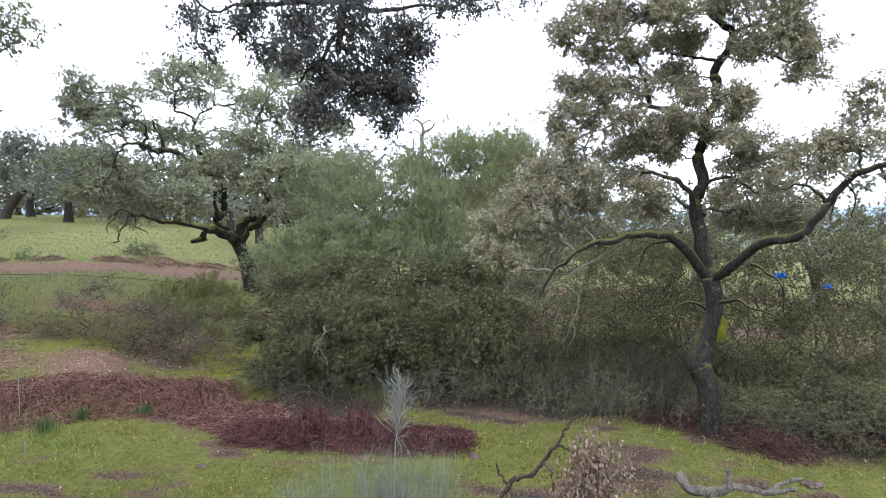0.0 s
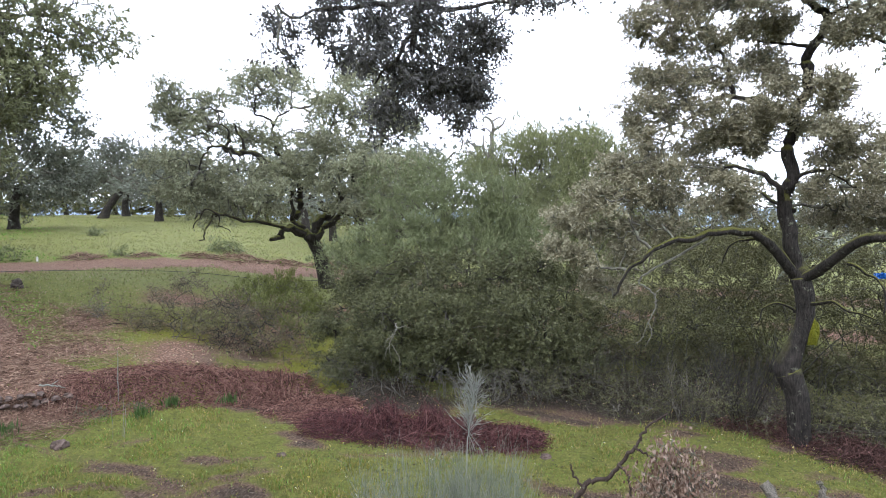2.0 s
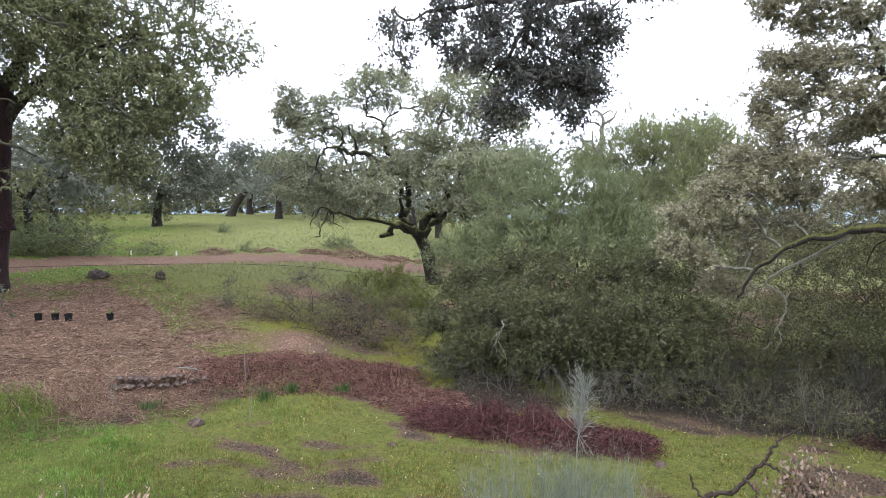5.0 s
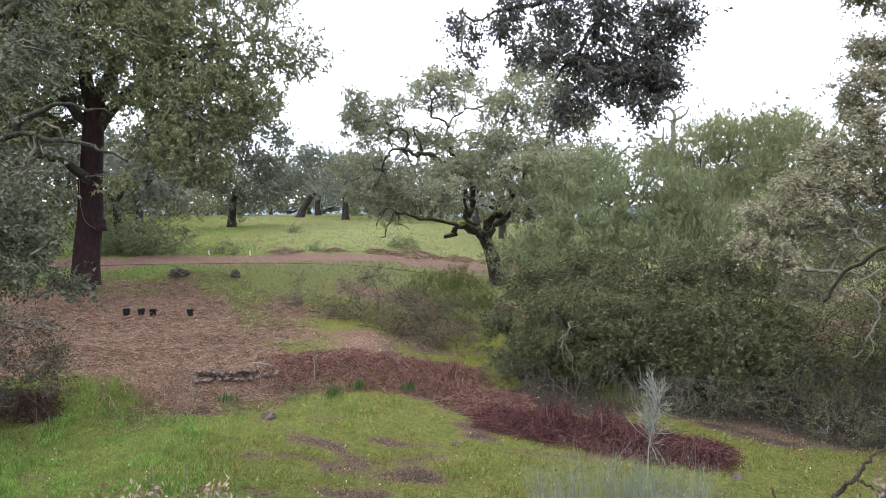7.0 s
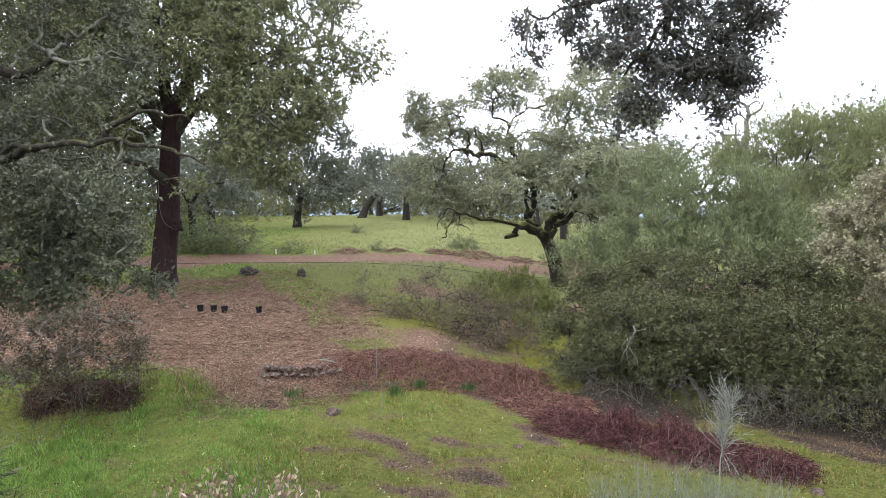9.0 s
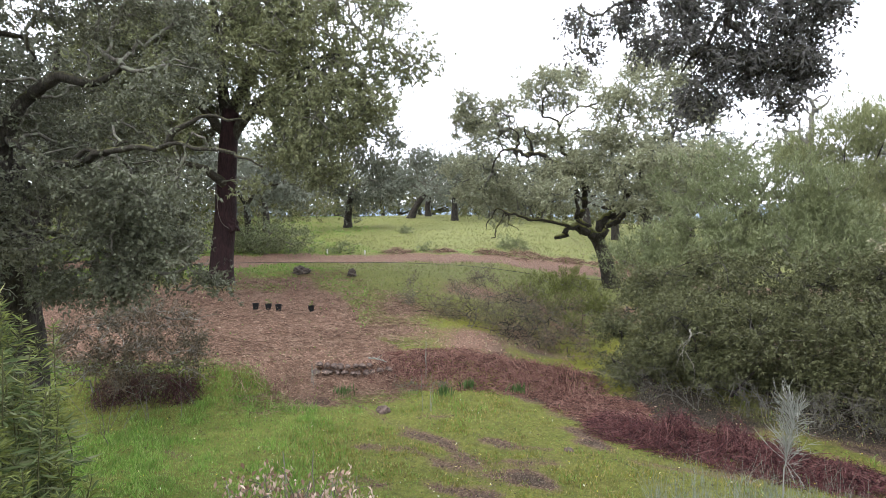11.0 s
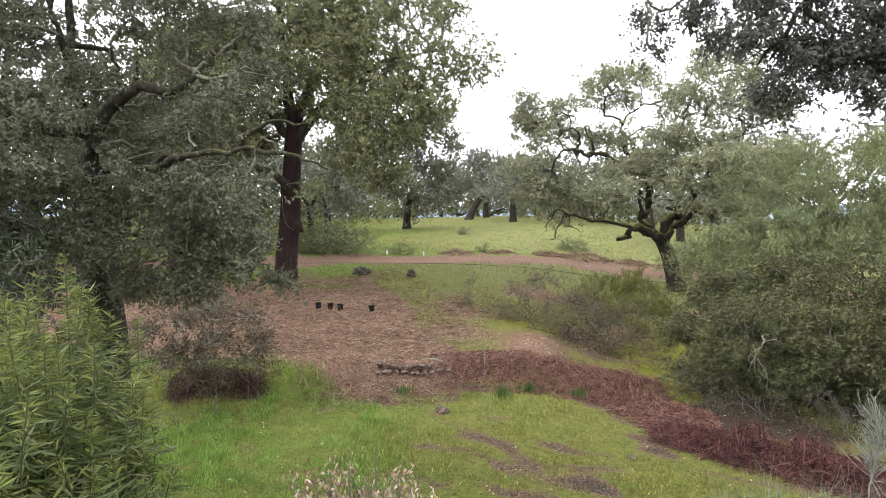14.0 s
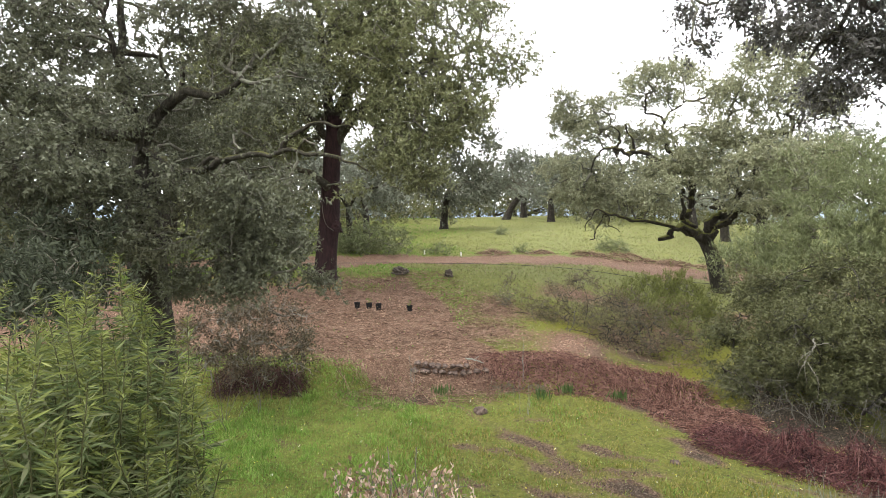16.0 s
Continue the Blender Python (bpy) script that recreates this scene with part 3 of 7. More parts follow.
def build_ground():
    rad = np.concatenate([np.arange(0.3, 4.5, 0.3), np.arange(4.5, 21, 0.16), np.arange(21, 60, 1.0), np.geomspace(60, 4000, 40)])
    ang = np.radians(np.concatenate([np.arange(-180, -50, 4), np.arange(-50, 90, 0.75), np.arange(90, 180, 4)]))
    R, A = np.meshgrid(rad, ang, indexing="ij")
    x, y = -R * np.sin(A), R * np.cos(A)
    z = ground_z(x, y)
    n, m = R.shape
    v = np.stack([x, y, z], -1).reshape(-1, 3)
    v = np.vstack([v, [[0, 0, float(ground_z(0, 0))]]])
    i = (np.arange(n - 1)[:, None] * m + np.arange(m)[None])
    j = (np.arange(n - 1)[:, None] * m + (np.arange(m)[None] + 1) % m)
    t = np.concatenate([np.stack([i, i + m, j + m], -1).reshape(-1, 3), np.stack([i, j + m, j], -1).reshape(-1, 3)])
    c = np.stack([np.full(m, len(v) - 1), np.arange(m), np.roll(np.arange(m), -1)], -1)
    t = np.vstack([t, c])
    mt, nd, l, b = material("earth", 0.92, 0.1)
    at = nd.new("ShaderNodeAttribute")
    at.attribute_name = "cover"
    sep = nd.new("ShaderNodeSeparateColor")
    l.new(at.outputs["Color"], sep.inputs["Color"])
    fine, mid = noise_at(nd, l, 38, 6, 0.7), noise_at(nd, l, 3.1, 5, 0.6)
    grit = noise_at(nd, l, 55, 4, 0.8, (1.0, 0.5, 1.0))
    green = ramp(nd, l, fine, [(0.34, (0.03, 0.038, 0.01)), (0.52, (0.13, 0.143, 0.03)), (0.72, (0.24, 0.23, 0.075))])
    moss = ramp(nd, l, mid, [(0.35, (0.085, 0.102, 0.02)), (0.65, (0.16, 0.147, 0.04))])
    green = mixed(nd, l, 0.5, green, moss)
    clod = noise_at(nd, l, 13, 5, 0.75)
    green = mixed(nd, l, ramp(nd, l, clod, [(0.4, (1, 1, 1)), (0.52, (0, 0, 0))]), green, (0.075, 0.083, 0.022))
    hay = ramp(nd, l, fine, [(0.3, (0.095, 0.1, 0.036)), (0.55, (0.155, 0.165, 0.06)), (0.72, (0.235, 0.225, 0.11))])
    hay = mixed(nd, l, ramp(nd, l, noise_at(nd, l, 1.3, 5, 0.7), [(0.5, (0, 0, 0)), (0.66, (0.45, 0.45, 0.45))]), hay, (0.165, 0.155, 0.032))
    green = mixed(nd, l, sep.outputs["Green"], green, hay)
    cushion = ramp(nd, l, fine, [(0.34, (0.05, 0.052, 0.01)), (0.52, (0.135, 0.135, 0.02)), (0.7, (0.21, 0.2, 0.04))])
    green = mixed(nd, l, at.outputs["Alpha"], green, cushion)
    brown = ramp(nd, l, grit, [(0.36, (0.025, 0.014, 0.01)), (0.5, (0.165, 0.1, 0.07)), (0.66, (0.4, 0.285, 0.21))])
    brown = mixed(nd, l, maths(nd, l, "MULTIPLY", mid, 0.6), brown, (0.093, 0.051, 0.033))
    # Blue holds the bare soil spots and the shade painted beneath the bushes.
    brown = mixed(nd, l, sep.outputs["Blue"], brown, ramp(nd, l, grit, [(0.38, (0.012, 0.01, 0.007)), (0.55, (0.045, 0.037, 0.027)), (0.68, (0.17, 0.14, 0.11))]))
    spot = noise_at(nd, l, 9, 5, 0.7)
    k = maths(nd, l, "MULTIPLY", maths(nd, l, "SUBTRACT", maths(nd, l, "ADD", sep.outputs["Red"], maths(nd, l, "MULTIPLY", maths(nd, l, "ADD", fine, spot), 0.75)), 0.88), 3.5, True)
    l.new(mixed(nd, l, k, green, brown), b.inputs["Base Color"])
    bumped(nd, l, b, fine, 0.9, 0.05)
    me = tri_mesh("ground", v, t, mt)
    me.polygons.foreach_set("use_smooth", np.ones(len(me.polygons), bool))
    ca = me.color_attributes.new("cover", "FLOAT_COLOR", "POINT")
    a, d, soil, moss = zone(v[:, 0], v[:, 1])
    ca.data.foreach_set("color", np.stack([a, d, soil, moss], -1).astype(np.float32).ravel())
    tagged(new("ground", me), "rolling grass slope with brown bracken litter and mossy patches", "ground", kind="structure")


build_ground()


def scatter(n, az0, az1, d0, d1, even=1.0):
    az = np.radians(RNG.uniform(az0, az1, n))
    d = (RNG.uniform(d0 ** even, d1 ** even, n)) ** (1 / even)
    return -d * np.sin(az), d * np.cos(az)


def ground_cover():
    x, y = scatter(300000, -48, 86, 5.0, 10.6, 1.3)
    a, dry, soil, moss = zone(x, y)
    keep = RNG.random(len(x)) > np.clip(a * 1.15, 0, 0.95)
    x, y = x[keep], y[keep]
    az = np.degrees(np.arctan2(-x, y))
    thin = (az < 40) & (RNG.random(len(x)) > np.clip(0.6 + 0.4 * wave(x, y * 1.5, 5.3) + 0.4 * wave(x + 1, y * 1.6, 13.0), 0.1, 1))
    x, y, az = x[~thin], y[~thin], az[~thin]
    lush = RNG.random(len(x)) < np.clip((az - 35 + 8 * wave(x, y, 1.2)) / 13, 0.08, 1)
    for name, sel, high, wide, label in (("lush_grass", lush, 0.066, 0.009, "lush fresh green grass on the valley floor"), ("mossy_grass", ~lush, 0.038, 0.011, "short mossy yellow-green winter grass")):
        u, w = x[sel], y[sel]
        tuft = np.clip(0.8 * wave(u, w, 2.3) + 0.8 * wave(u, w, 7.1) + 0.5 * wave(u + 2, w, 17.0) + 0.75, 0.45, 1.35)
        p = np.stack([u, w, ground_z(u, w) - 0.005], -1)
        v, t = leaves(p, RNG.normal(0, 0.5, p.shape) + [0, 0, 1], high * tuft, wide, 0.1, one=True)
        tagged(new(name, tri_mesh(name, v, t, M[name])), label, "grass", kind="stuff")
    u, w = scatter(260, -40, 80, 5.2, 9.0, 1.3)
    p = np.stack([u, w, ground_z(u, w) + 0.045], -1)
    p = np.repeat(p, 3, 0) + RNG.normal(0, 0.006, (780, 3))
    v, t = leaves(p, RNG.normal(0, 1, p.shape) + [0, 0, 0.4], 0.014, 0.012, 0.1)
    tagged(new("meadow_flowers", tri_mesh("flowers", v, t, M["petal"])), "tiny white and yellow flowers dotted in the grass", "flowers", kind="stuff")
    x, y = scatter(52000, 5, 80, 10.4, 28, 0.7)
    a, dry, soil, moss = zone(x, y)
    keep = RNG.random(len(x)) > np.clip(a * 1.3 + moss, 0, 0.98)
    x, y = x[keep], y[keep]
    p = np.stack([x, y, ground_z(x, y) - 0.01], -1)
    az = np.degrees(np.arctan2(-x, y))
    green = az + 7 * wave(x, y, 0.5) > 41 - 6 * (np.abs(np.hypot(x, y) - 20.6) < 0.5)
    for sel, name, mat, label in ((~green, "meadow_grass", "meadow", "yellow-green meadow grass on the hillside"), (green, "shaded_grass", "lush_grass", "fresh green grass under the cork oak")):
        v, t = leaves(p[sel], RNG.normal(0, 0.5, p[sel].shape) + [0, 0, 1], 0.062, 0.026, 0.1)
        tagged(new(name, tri_mesh(name, v, t, M[mat])), label, "grass", kind="stuff")
    x, y = scatter(34000, -5, 75, 28, 62, 0.8)
    p = np.stack([x, y, ground_z(x, y) - 0.01], -1)
    az = np.degrees(np.arctan2(-x, y))
    green = az + 9 * wave(x, y, 0.2) > 40
    for sel, name, mat, label in ((~green, "far_grass", "meadow", "pale grass on the far meadow"), (green, "far_green_grass", "lush_grass", "fresh green grass at the wood's edge")):
        v, t = leaves(p[sel], RNG.normal(0, 0.5, p[sel].shape) + [0, 0, 1], 0.08, 0.05, 0.1, one=True)
        tagged(new(name, tri_mesh(name, v, t, M[mat])), label, "grass", kind="stuff")
    x, y = scatter(95000, -40, 80, 5.2, 15.0, 0.9)
    a, dry, soil, moss = zone(x, y)
    keep = (RNG.random(len(x)) < np.clip(a * 1.1, 0.13, 1)) & ((soil < 0.3) | (np.hypot(x, y) < 8.2) | (RNG.random(len(x)) < 0.1))
    x, y = x[keep], y[keep]
    p = np.stack([x, y, ground_z(x, y) + 0.01], -1)
    w = RNG.normal(0, 1, p.shape) * [1, 1, 0.25]
    near_grass = np.hypot(x, y) < np.interp(np.degrees(np.arctan2(-x, y)), EDGE_AZ, EDGE_D)
    for sel, name, mat, label in ((~near_grass, "leaf_litter", "litter", "brown fallen bracken and oak leaf litter"), (near_grass, "old_leaves", "old_litter", "dark rotting leaves on bare spots in the grass")):
        n_ = int(sel.sum())
        v, t = leaves(p[sel], w[sel], RNG.uniform(0.02, 0.08, n_) * (0.5 if mat == "old_litter" else 1), RNG.uniform(0.005, 0.016, n_), 0.2)
        tagged(new(name, tri_mesh(name, v, t, M[mat])), label, "leaf litter", kind="stuff")


ground_cover()

def lump(rx, ry, rz, rough, seed, mat, detail=3, flat=0.0):
    """A worn stone or clod."""
    bm = bmesh.new()
    bmesh.ops.create_icosphere(bm, subdivisions=detail, radius=1)
    noise.seed_set(seed)
    for v in bm.verts:
        k = 1 + rough * noise.fractal(v.co * 1.3 + Vector((seed * 3.1, 0, 0)), 0.8, 2.0, 4)
        v.co = Vector((v.co.x * rx, v.co.y * ry, max(v.co.z, -0.4) * rz)) * k
    me = bpy.data.meshes.new("lump")
    bm.to_mesh(me)
    bm.free()
    me.materials.append(M[mat])
    return me


# ---------------------------------------------------------------- oaks
tree("oak_tree", "tall mossy oak with a dark crooked trunk and sparse grey-green crown", "tree",
     [([(3.56, 7.72, 0.02), (3.52, 7.74, 0.53), (3.43, 7.78, 0.86), (3.41, 7.78, 0.97), (3.49, 7.75, 1.29), (3.56, 7.72, 1.59), (3.55, 7.72, 1.89), (3.50, 7.74, 2.10)], [0.128, 0.13, 0.158, 0.15, 0.105, 0.095, 0.108, 0.112], 0.11),
      ([(3.51, 7.74, 2.04), (3.46, 7.76, 2.26), (3.35, 7.76, 2.64), (3.27, 7.74, 3.01), (3.32, 7.72, 3.30), (3.32, 7.72, 3.59), (3.37, 7.80, 3.90), (3.44, 7.77, 4.23), (3.49, 7.69, 4.47), (3.45, 7.66, 4.67), (3.50, 7.64, 4.88), (3.58, 7.60, 5.05), (3.63, 7.58, 5.19), (3.54, 7.62, 5.32), (3.45, 7.77, 5.50), (3.37, 7.80, 5.67)], [0.098, 0.09, 0.085, 0.08, 0.076, 0.074, 0.064, 0.057, 0.058, 0.064, 0.055, 0.05, 0.05, 0.045, 0.04, 0.03], 0.03),
      ([(3.47, 7.76, 2.05), (3.30, 7.72, 2.30), (3.05, 7.61, 2.53), (2.82, 7.54, 2.69), (2.53, 7.48, 2.67), (2.24, 7.47, 2.60), (1.96, 7.50, 2.54), (1.69, 7.51, 2.41), (1.54, 7.54, 2.32), (1.39, 7.57, 2.11), (1.23, 7.60, 1.85)], 0.075, 0.014),
      ([(3.29, 7.73, 2.93), (3.15, 7.63, 3.18), (3.01, 7.57, 3.33), (2.80, 7.55, 3.43), (2.52, 7.59, 3.47)], 0.045, 0.022),
      ([(3.46, 7.76, 2.05), (3.59, 7.43, 2.23), (3.67, 7.11, 2.45), (3.73, 6.85, 2.61), (3.85, 6.55, 2.64), (3.91, 6.46, 2.71), (3.98, 6.36, 2.86), (4.05, 6.31, 3.03), (4.14, 6.26, 3.16), (4.25, 6.18, 3.32), (4.41, 6.07, 3.41), (4.59, 5.93, 3.46)], 0.068, 0.03),
      ([(3.39, 7.79, 3.97), (3.11, 7.69, 4.21), (2.91, 7.66, 4.30), (2.74, 7.68, 4.31), (2.52, 7.70, 4.36)], 0.042, 0.026),
      ([(2.63, 7.68, 4.34), (2.58, 7.68, 4.49), (2.55, 7.69, 4.67), (2.53, 7.75, 4.85), (2.44, 7.83, 5.04)], 0.03, 0.015),
      ([(2.52, 7.70, 4.36), (2.35, 7.75, 4.23), (2.16, 7.81, 4.10), (1.95, 7.86, 4.03)], 0.026, 0.01),
      ([(2.44, 7.83, 5.04), (2.30, 7.87, 5.22), (2.09, 7.88, 5.13), (2.01, 7.90, 5.31)], 0.02, 0.01),
      ([(3.46, 7.65, 4.89), (3.33, 7.82, 5.01), (3.17, 7.89, 4.99), (2.97, 7.96, 5.10)], 0.026, 0.012),
      ([(3.64, 7.57, 4.97), (3.85, 7.35, 4.93), (4.05, 7.13, 4.75), (4.17, 7.00, 4.78)], 0.026, 0.01),
      ([(3.59, 7.59, 5.21), (3.79, 7.38, 5.25), (3.95, 7.24, 5.27), (4.21, 7.04, 5.14)], 0.028, 0.01),
      ([(3.35, 7.70, 3.30), (3.50, 7.53, 3.38), (3.66, 7.34, 3.34), (3.85, 7.24, 3.19)], 0.028, 0.01),
      ([(3.58, 7.71, 1.78), (3.64, 7.35, 1.85), (3.74, 7.07, 1.80), (3.85, 6.78, 1.74)], 0.028, 0.008),
      ([(3.70, 7.09, 2.33), (3.77, 6.94, 2.27), (3.83, 6.80, 2.19), (3.90, 6.69, 2.02), (3.88, 6.71, 1.84)], 0.024, 0.006),
      ([(3.46, 7.76, 1.66), (3.27, 7.74, 1.78), (3.08, 7.71, 1.70), (3.00, 7.74, 1.51)], 0.02, 0.006),
      ([(3.02, 7.62, 2.56), (2.76, 7.72, 2.57), (2.62, 7.77, 2.44), (2.58, 7.78, 2.25)], 0.022, 0.006),
      ([(4.06, 6.30, 3.04), (3.96, 6.37, 3.20), (3.85, 6.44, 3.26), (3.71, 6.52, 3.20)], 0.024, 0.008),
      ([(4.19, 6.22, 3.25), (4.28, 6.16, 3.13), (4.27, 6.16, 2.97), (4.31, 6.14, 2.83)], 0.014, 0.004),
      ([(4.14, 6.25, 3.13), (4.10, 6.28, 2.97), (4.11, 6.27, 2.85)], 0.012, 0.004),
      ([(3.41, 7.79, 2.93), (3.47, 8.30, 3.01), (3.37, 8.77, 3.20), (3.14, 9.07, 3.25)], 0.04, 0.013)],
     [[(1.52, 7.73, 5.25, 0.24, 0.24), (1.83, 7.80, 5.42, 0.32, 0.24), (2.31, 8.20, 5.68, 0.39, 0.26), (2.67, 7.89, 5.60, 0.42, 0.25), (2.89, 7.33, 5.41, 0.40, 0.24), (3.37, 7.47, 5.50, 0.37, 0.21), (3.78, 7.31, 5.41, 0.42, 0.23), (3.95, 6.89, 5.20, 0.36, 0.24), (4.37, 7.24, 4.99, 0.29, 0.25), (3.84, 6.90, 4.92, 0.35, 0.24), (3.70, 7.26, 4.92, 0.28, 0.20), (2.04, 8.01, 5.08, 0.33, 0.21), (2.37, 7.84, 5.00, 0.33, 0.24), (2.81, 7.84, 5.15, 0.37, 0.25), (3.18, 7.84, 5.19, 0.30, 0.21), (4.38, 7.47, 4.81, 0.30, 0.15), (4.22, 6.86, 4.55, 0.14, 0.10), (2.33, 8.05, 6.03, 0.52, 0.30), (3.02, 7.87, 6.04, 0.52, 0.30), (3.53, 7.25, 5.76, 0.50, 0.29), (3.87, 6.77, 5.47, 0.36, 0.20), (1.92, 8.46, 4.77, 0.34, 0.24), (2.14, 7.78, 4.62, 0.36, 0.22), (2.48, 7.69, 4.60, 0.28, 0.20), (3.05, 8.04, 4.84, 0.38, 0.24), (3.14, 7.71, 4.54, 0.33, 0.23), (1.68, 8.05, 4.30, 0.32, 0.23), (2.11, 8.23, 4.30, 0.37, 0.23), (2.28, 7.49, 4.09, 0.34, 0.21), (2.87, 7.93, 4.10, 0.37, 0.23), (3.08, 7.53, 4.18, 0.32, 0.22), (3.38, 7.12, 4.34, 0.27, 0.17), (3.66, 7.55, 4.22, 0.20, 0.18), (1.58, 8.49, 4.06, 0.24, 0.21), (1.79, 7.78, 3.85, 0.35, 0.22), (2.31, 8.04, 3.81, 0.36, 0.23), (2.56, 7.65, 3.84, 0.31, 0.20), (3.02, 7.91, 3.76, 0.37, 0.23), (3.51, 7.68, 3.99, 0.29, 0.21), (3.50, 7.19, 3.78, 0.23, 0.19)],
      [(3.89, 7.41, 3.75, 0.32, 0.21), (3.99, 7.19, 3.55, 0.28, 0.17), (3.67, 7.38, 3.50, 0.36, 0.20), (3.61, 7.53, 3.22, 0.32, 0.18), (3.85, 7.06, 3.33, 0.31, 0.17), (4.36, 8.10, 3.03, 0.53, 0.27), (4.60, 7.97, 2.87, 0.40, 0.22), (4.14, 8.44, 2.87, 0.41, 0.23), (3.86, 6.32, 3.61, 0.25, 0.13), (4.03, 6.21, 3.63, 0.25, 0.14), (4.19, 6.10, 3.56, 0.25, 0.14), (4.32, 6.01, 3.63, 0.18, 0.14), (3.82, 6.34, 3.40, 0.18, 0.11), (4.39, 6.08, 4.02, 0.18, 0.18), (4.32, 6.13, 3.88, 0.18, 0.13), (4.42, 6.06, 4.16, 0.15, 0.15), (4.07, 6.18, 3.39, 0.18, 0.09), (1.34, 8.20, 3.47, 0.32, 0.18), (1.74, 8.22, 3.55, 0.37, 0.20), (1.95, 7.53, 3.42, 0.34, 0.19), (2.46, 8.01, 3.39, 0.36, 0.20), (2.68, 7.55, 3.28, 0.31, 0.17), (1.01, 8.02, 3.14, 0.35, 0.19), (1.34, 7.70, 3.06, 0.38, 0.21), (1.86, 8.05, 3.08, 0.40, 0.22), (2.20, 7.62, 2.99, 0.38, 0.20), (2.75, 7.93, 3.01, 0.36, 0.19), (0.77, 7.88, 2.76, 0.30, 0.21), (1.18, 8.06, 2.68, 0.39, 0.22), (1.60, 7.86, 2.69, 0.35, 0.19), (2.00, 7.94, 2.77, 0.32, 0.17), (0.62, 7.83, 2.38, 0.26, 0.21), (0.99, 7.78, 2.31, 0.34, 0.21), (1.43, 8.17, 2.37, 0.32, 0.20), (1.13, 8.22, 1.93, 0.28, 0.18)]],
     "mossy_bark", "brown_oak_leaf", (0.034, 0.023), 3.9, 22, 14, gap=0.06, sprig=0.095, twigs=0.5, twig_r=0.0042, branch_r=0.03, gnarl=1.0, one=True, space=1.9)

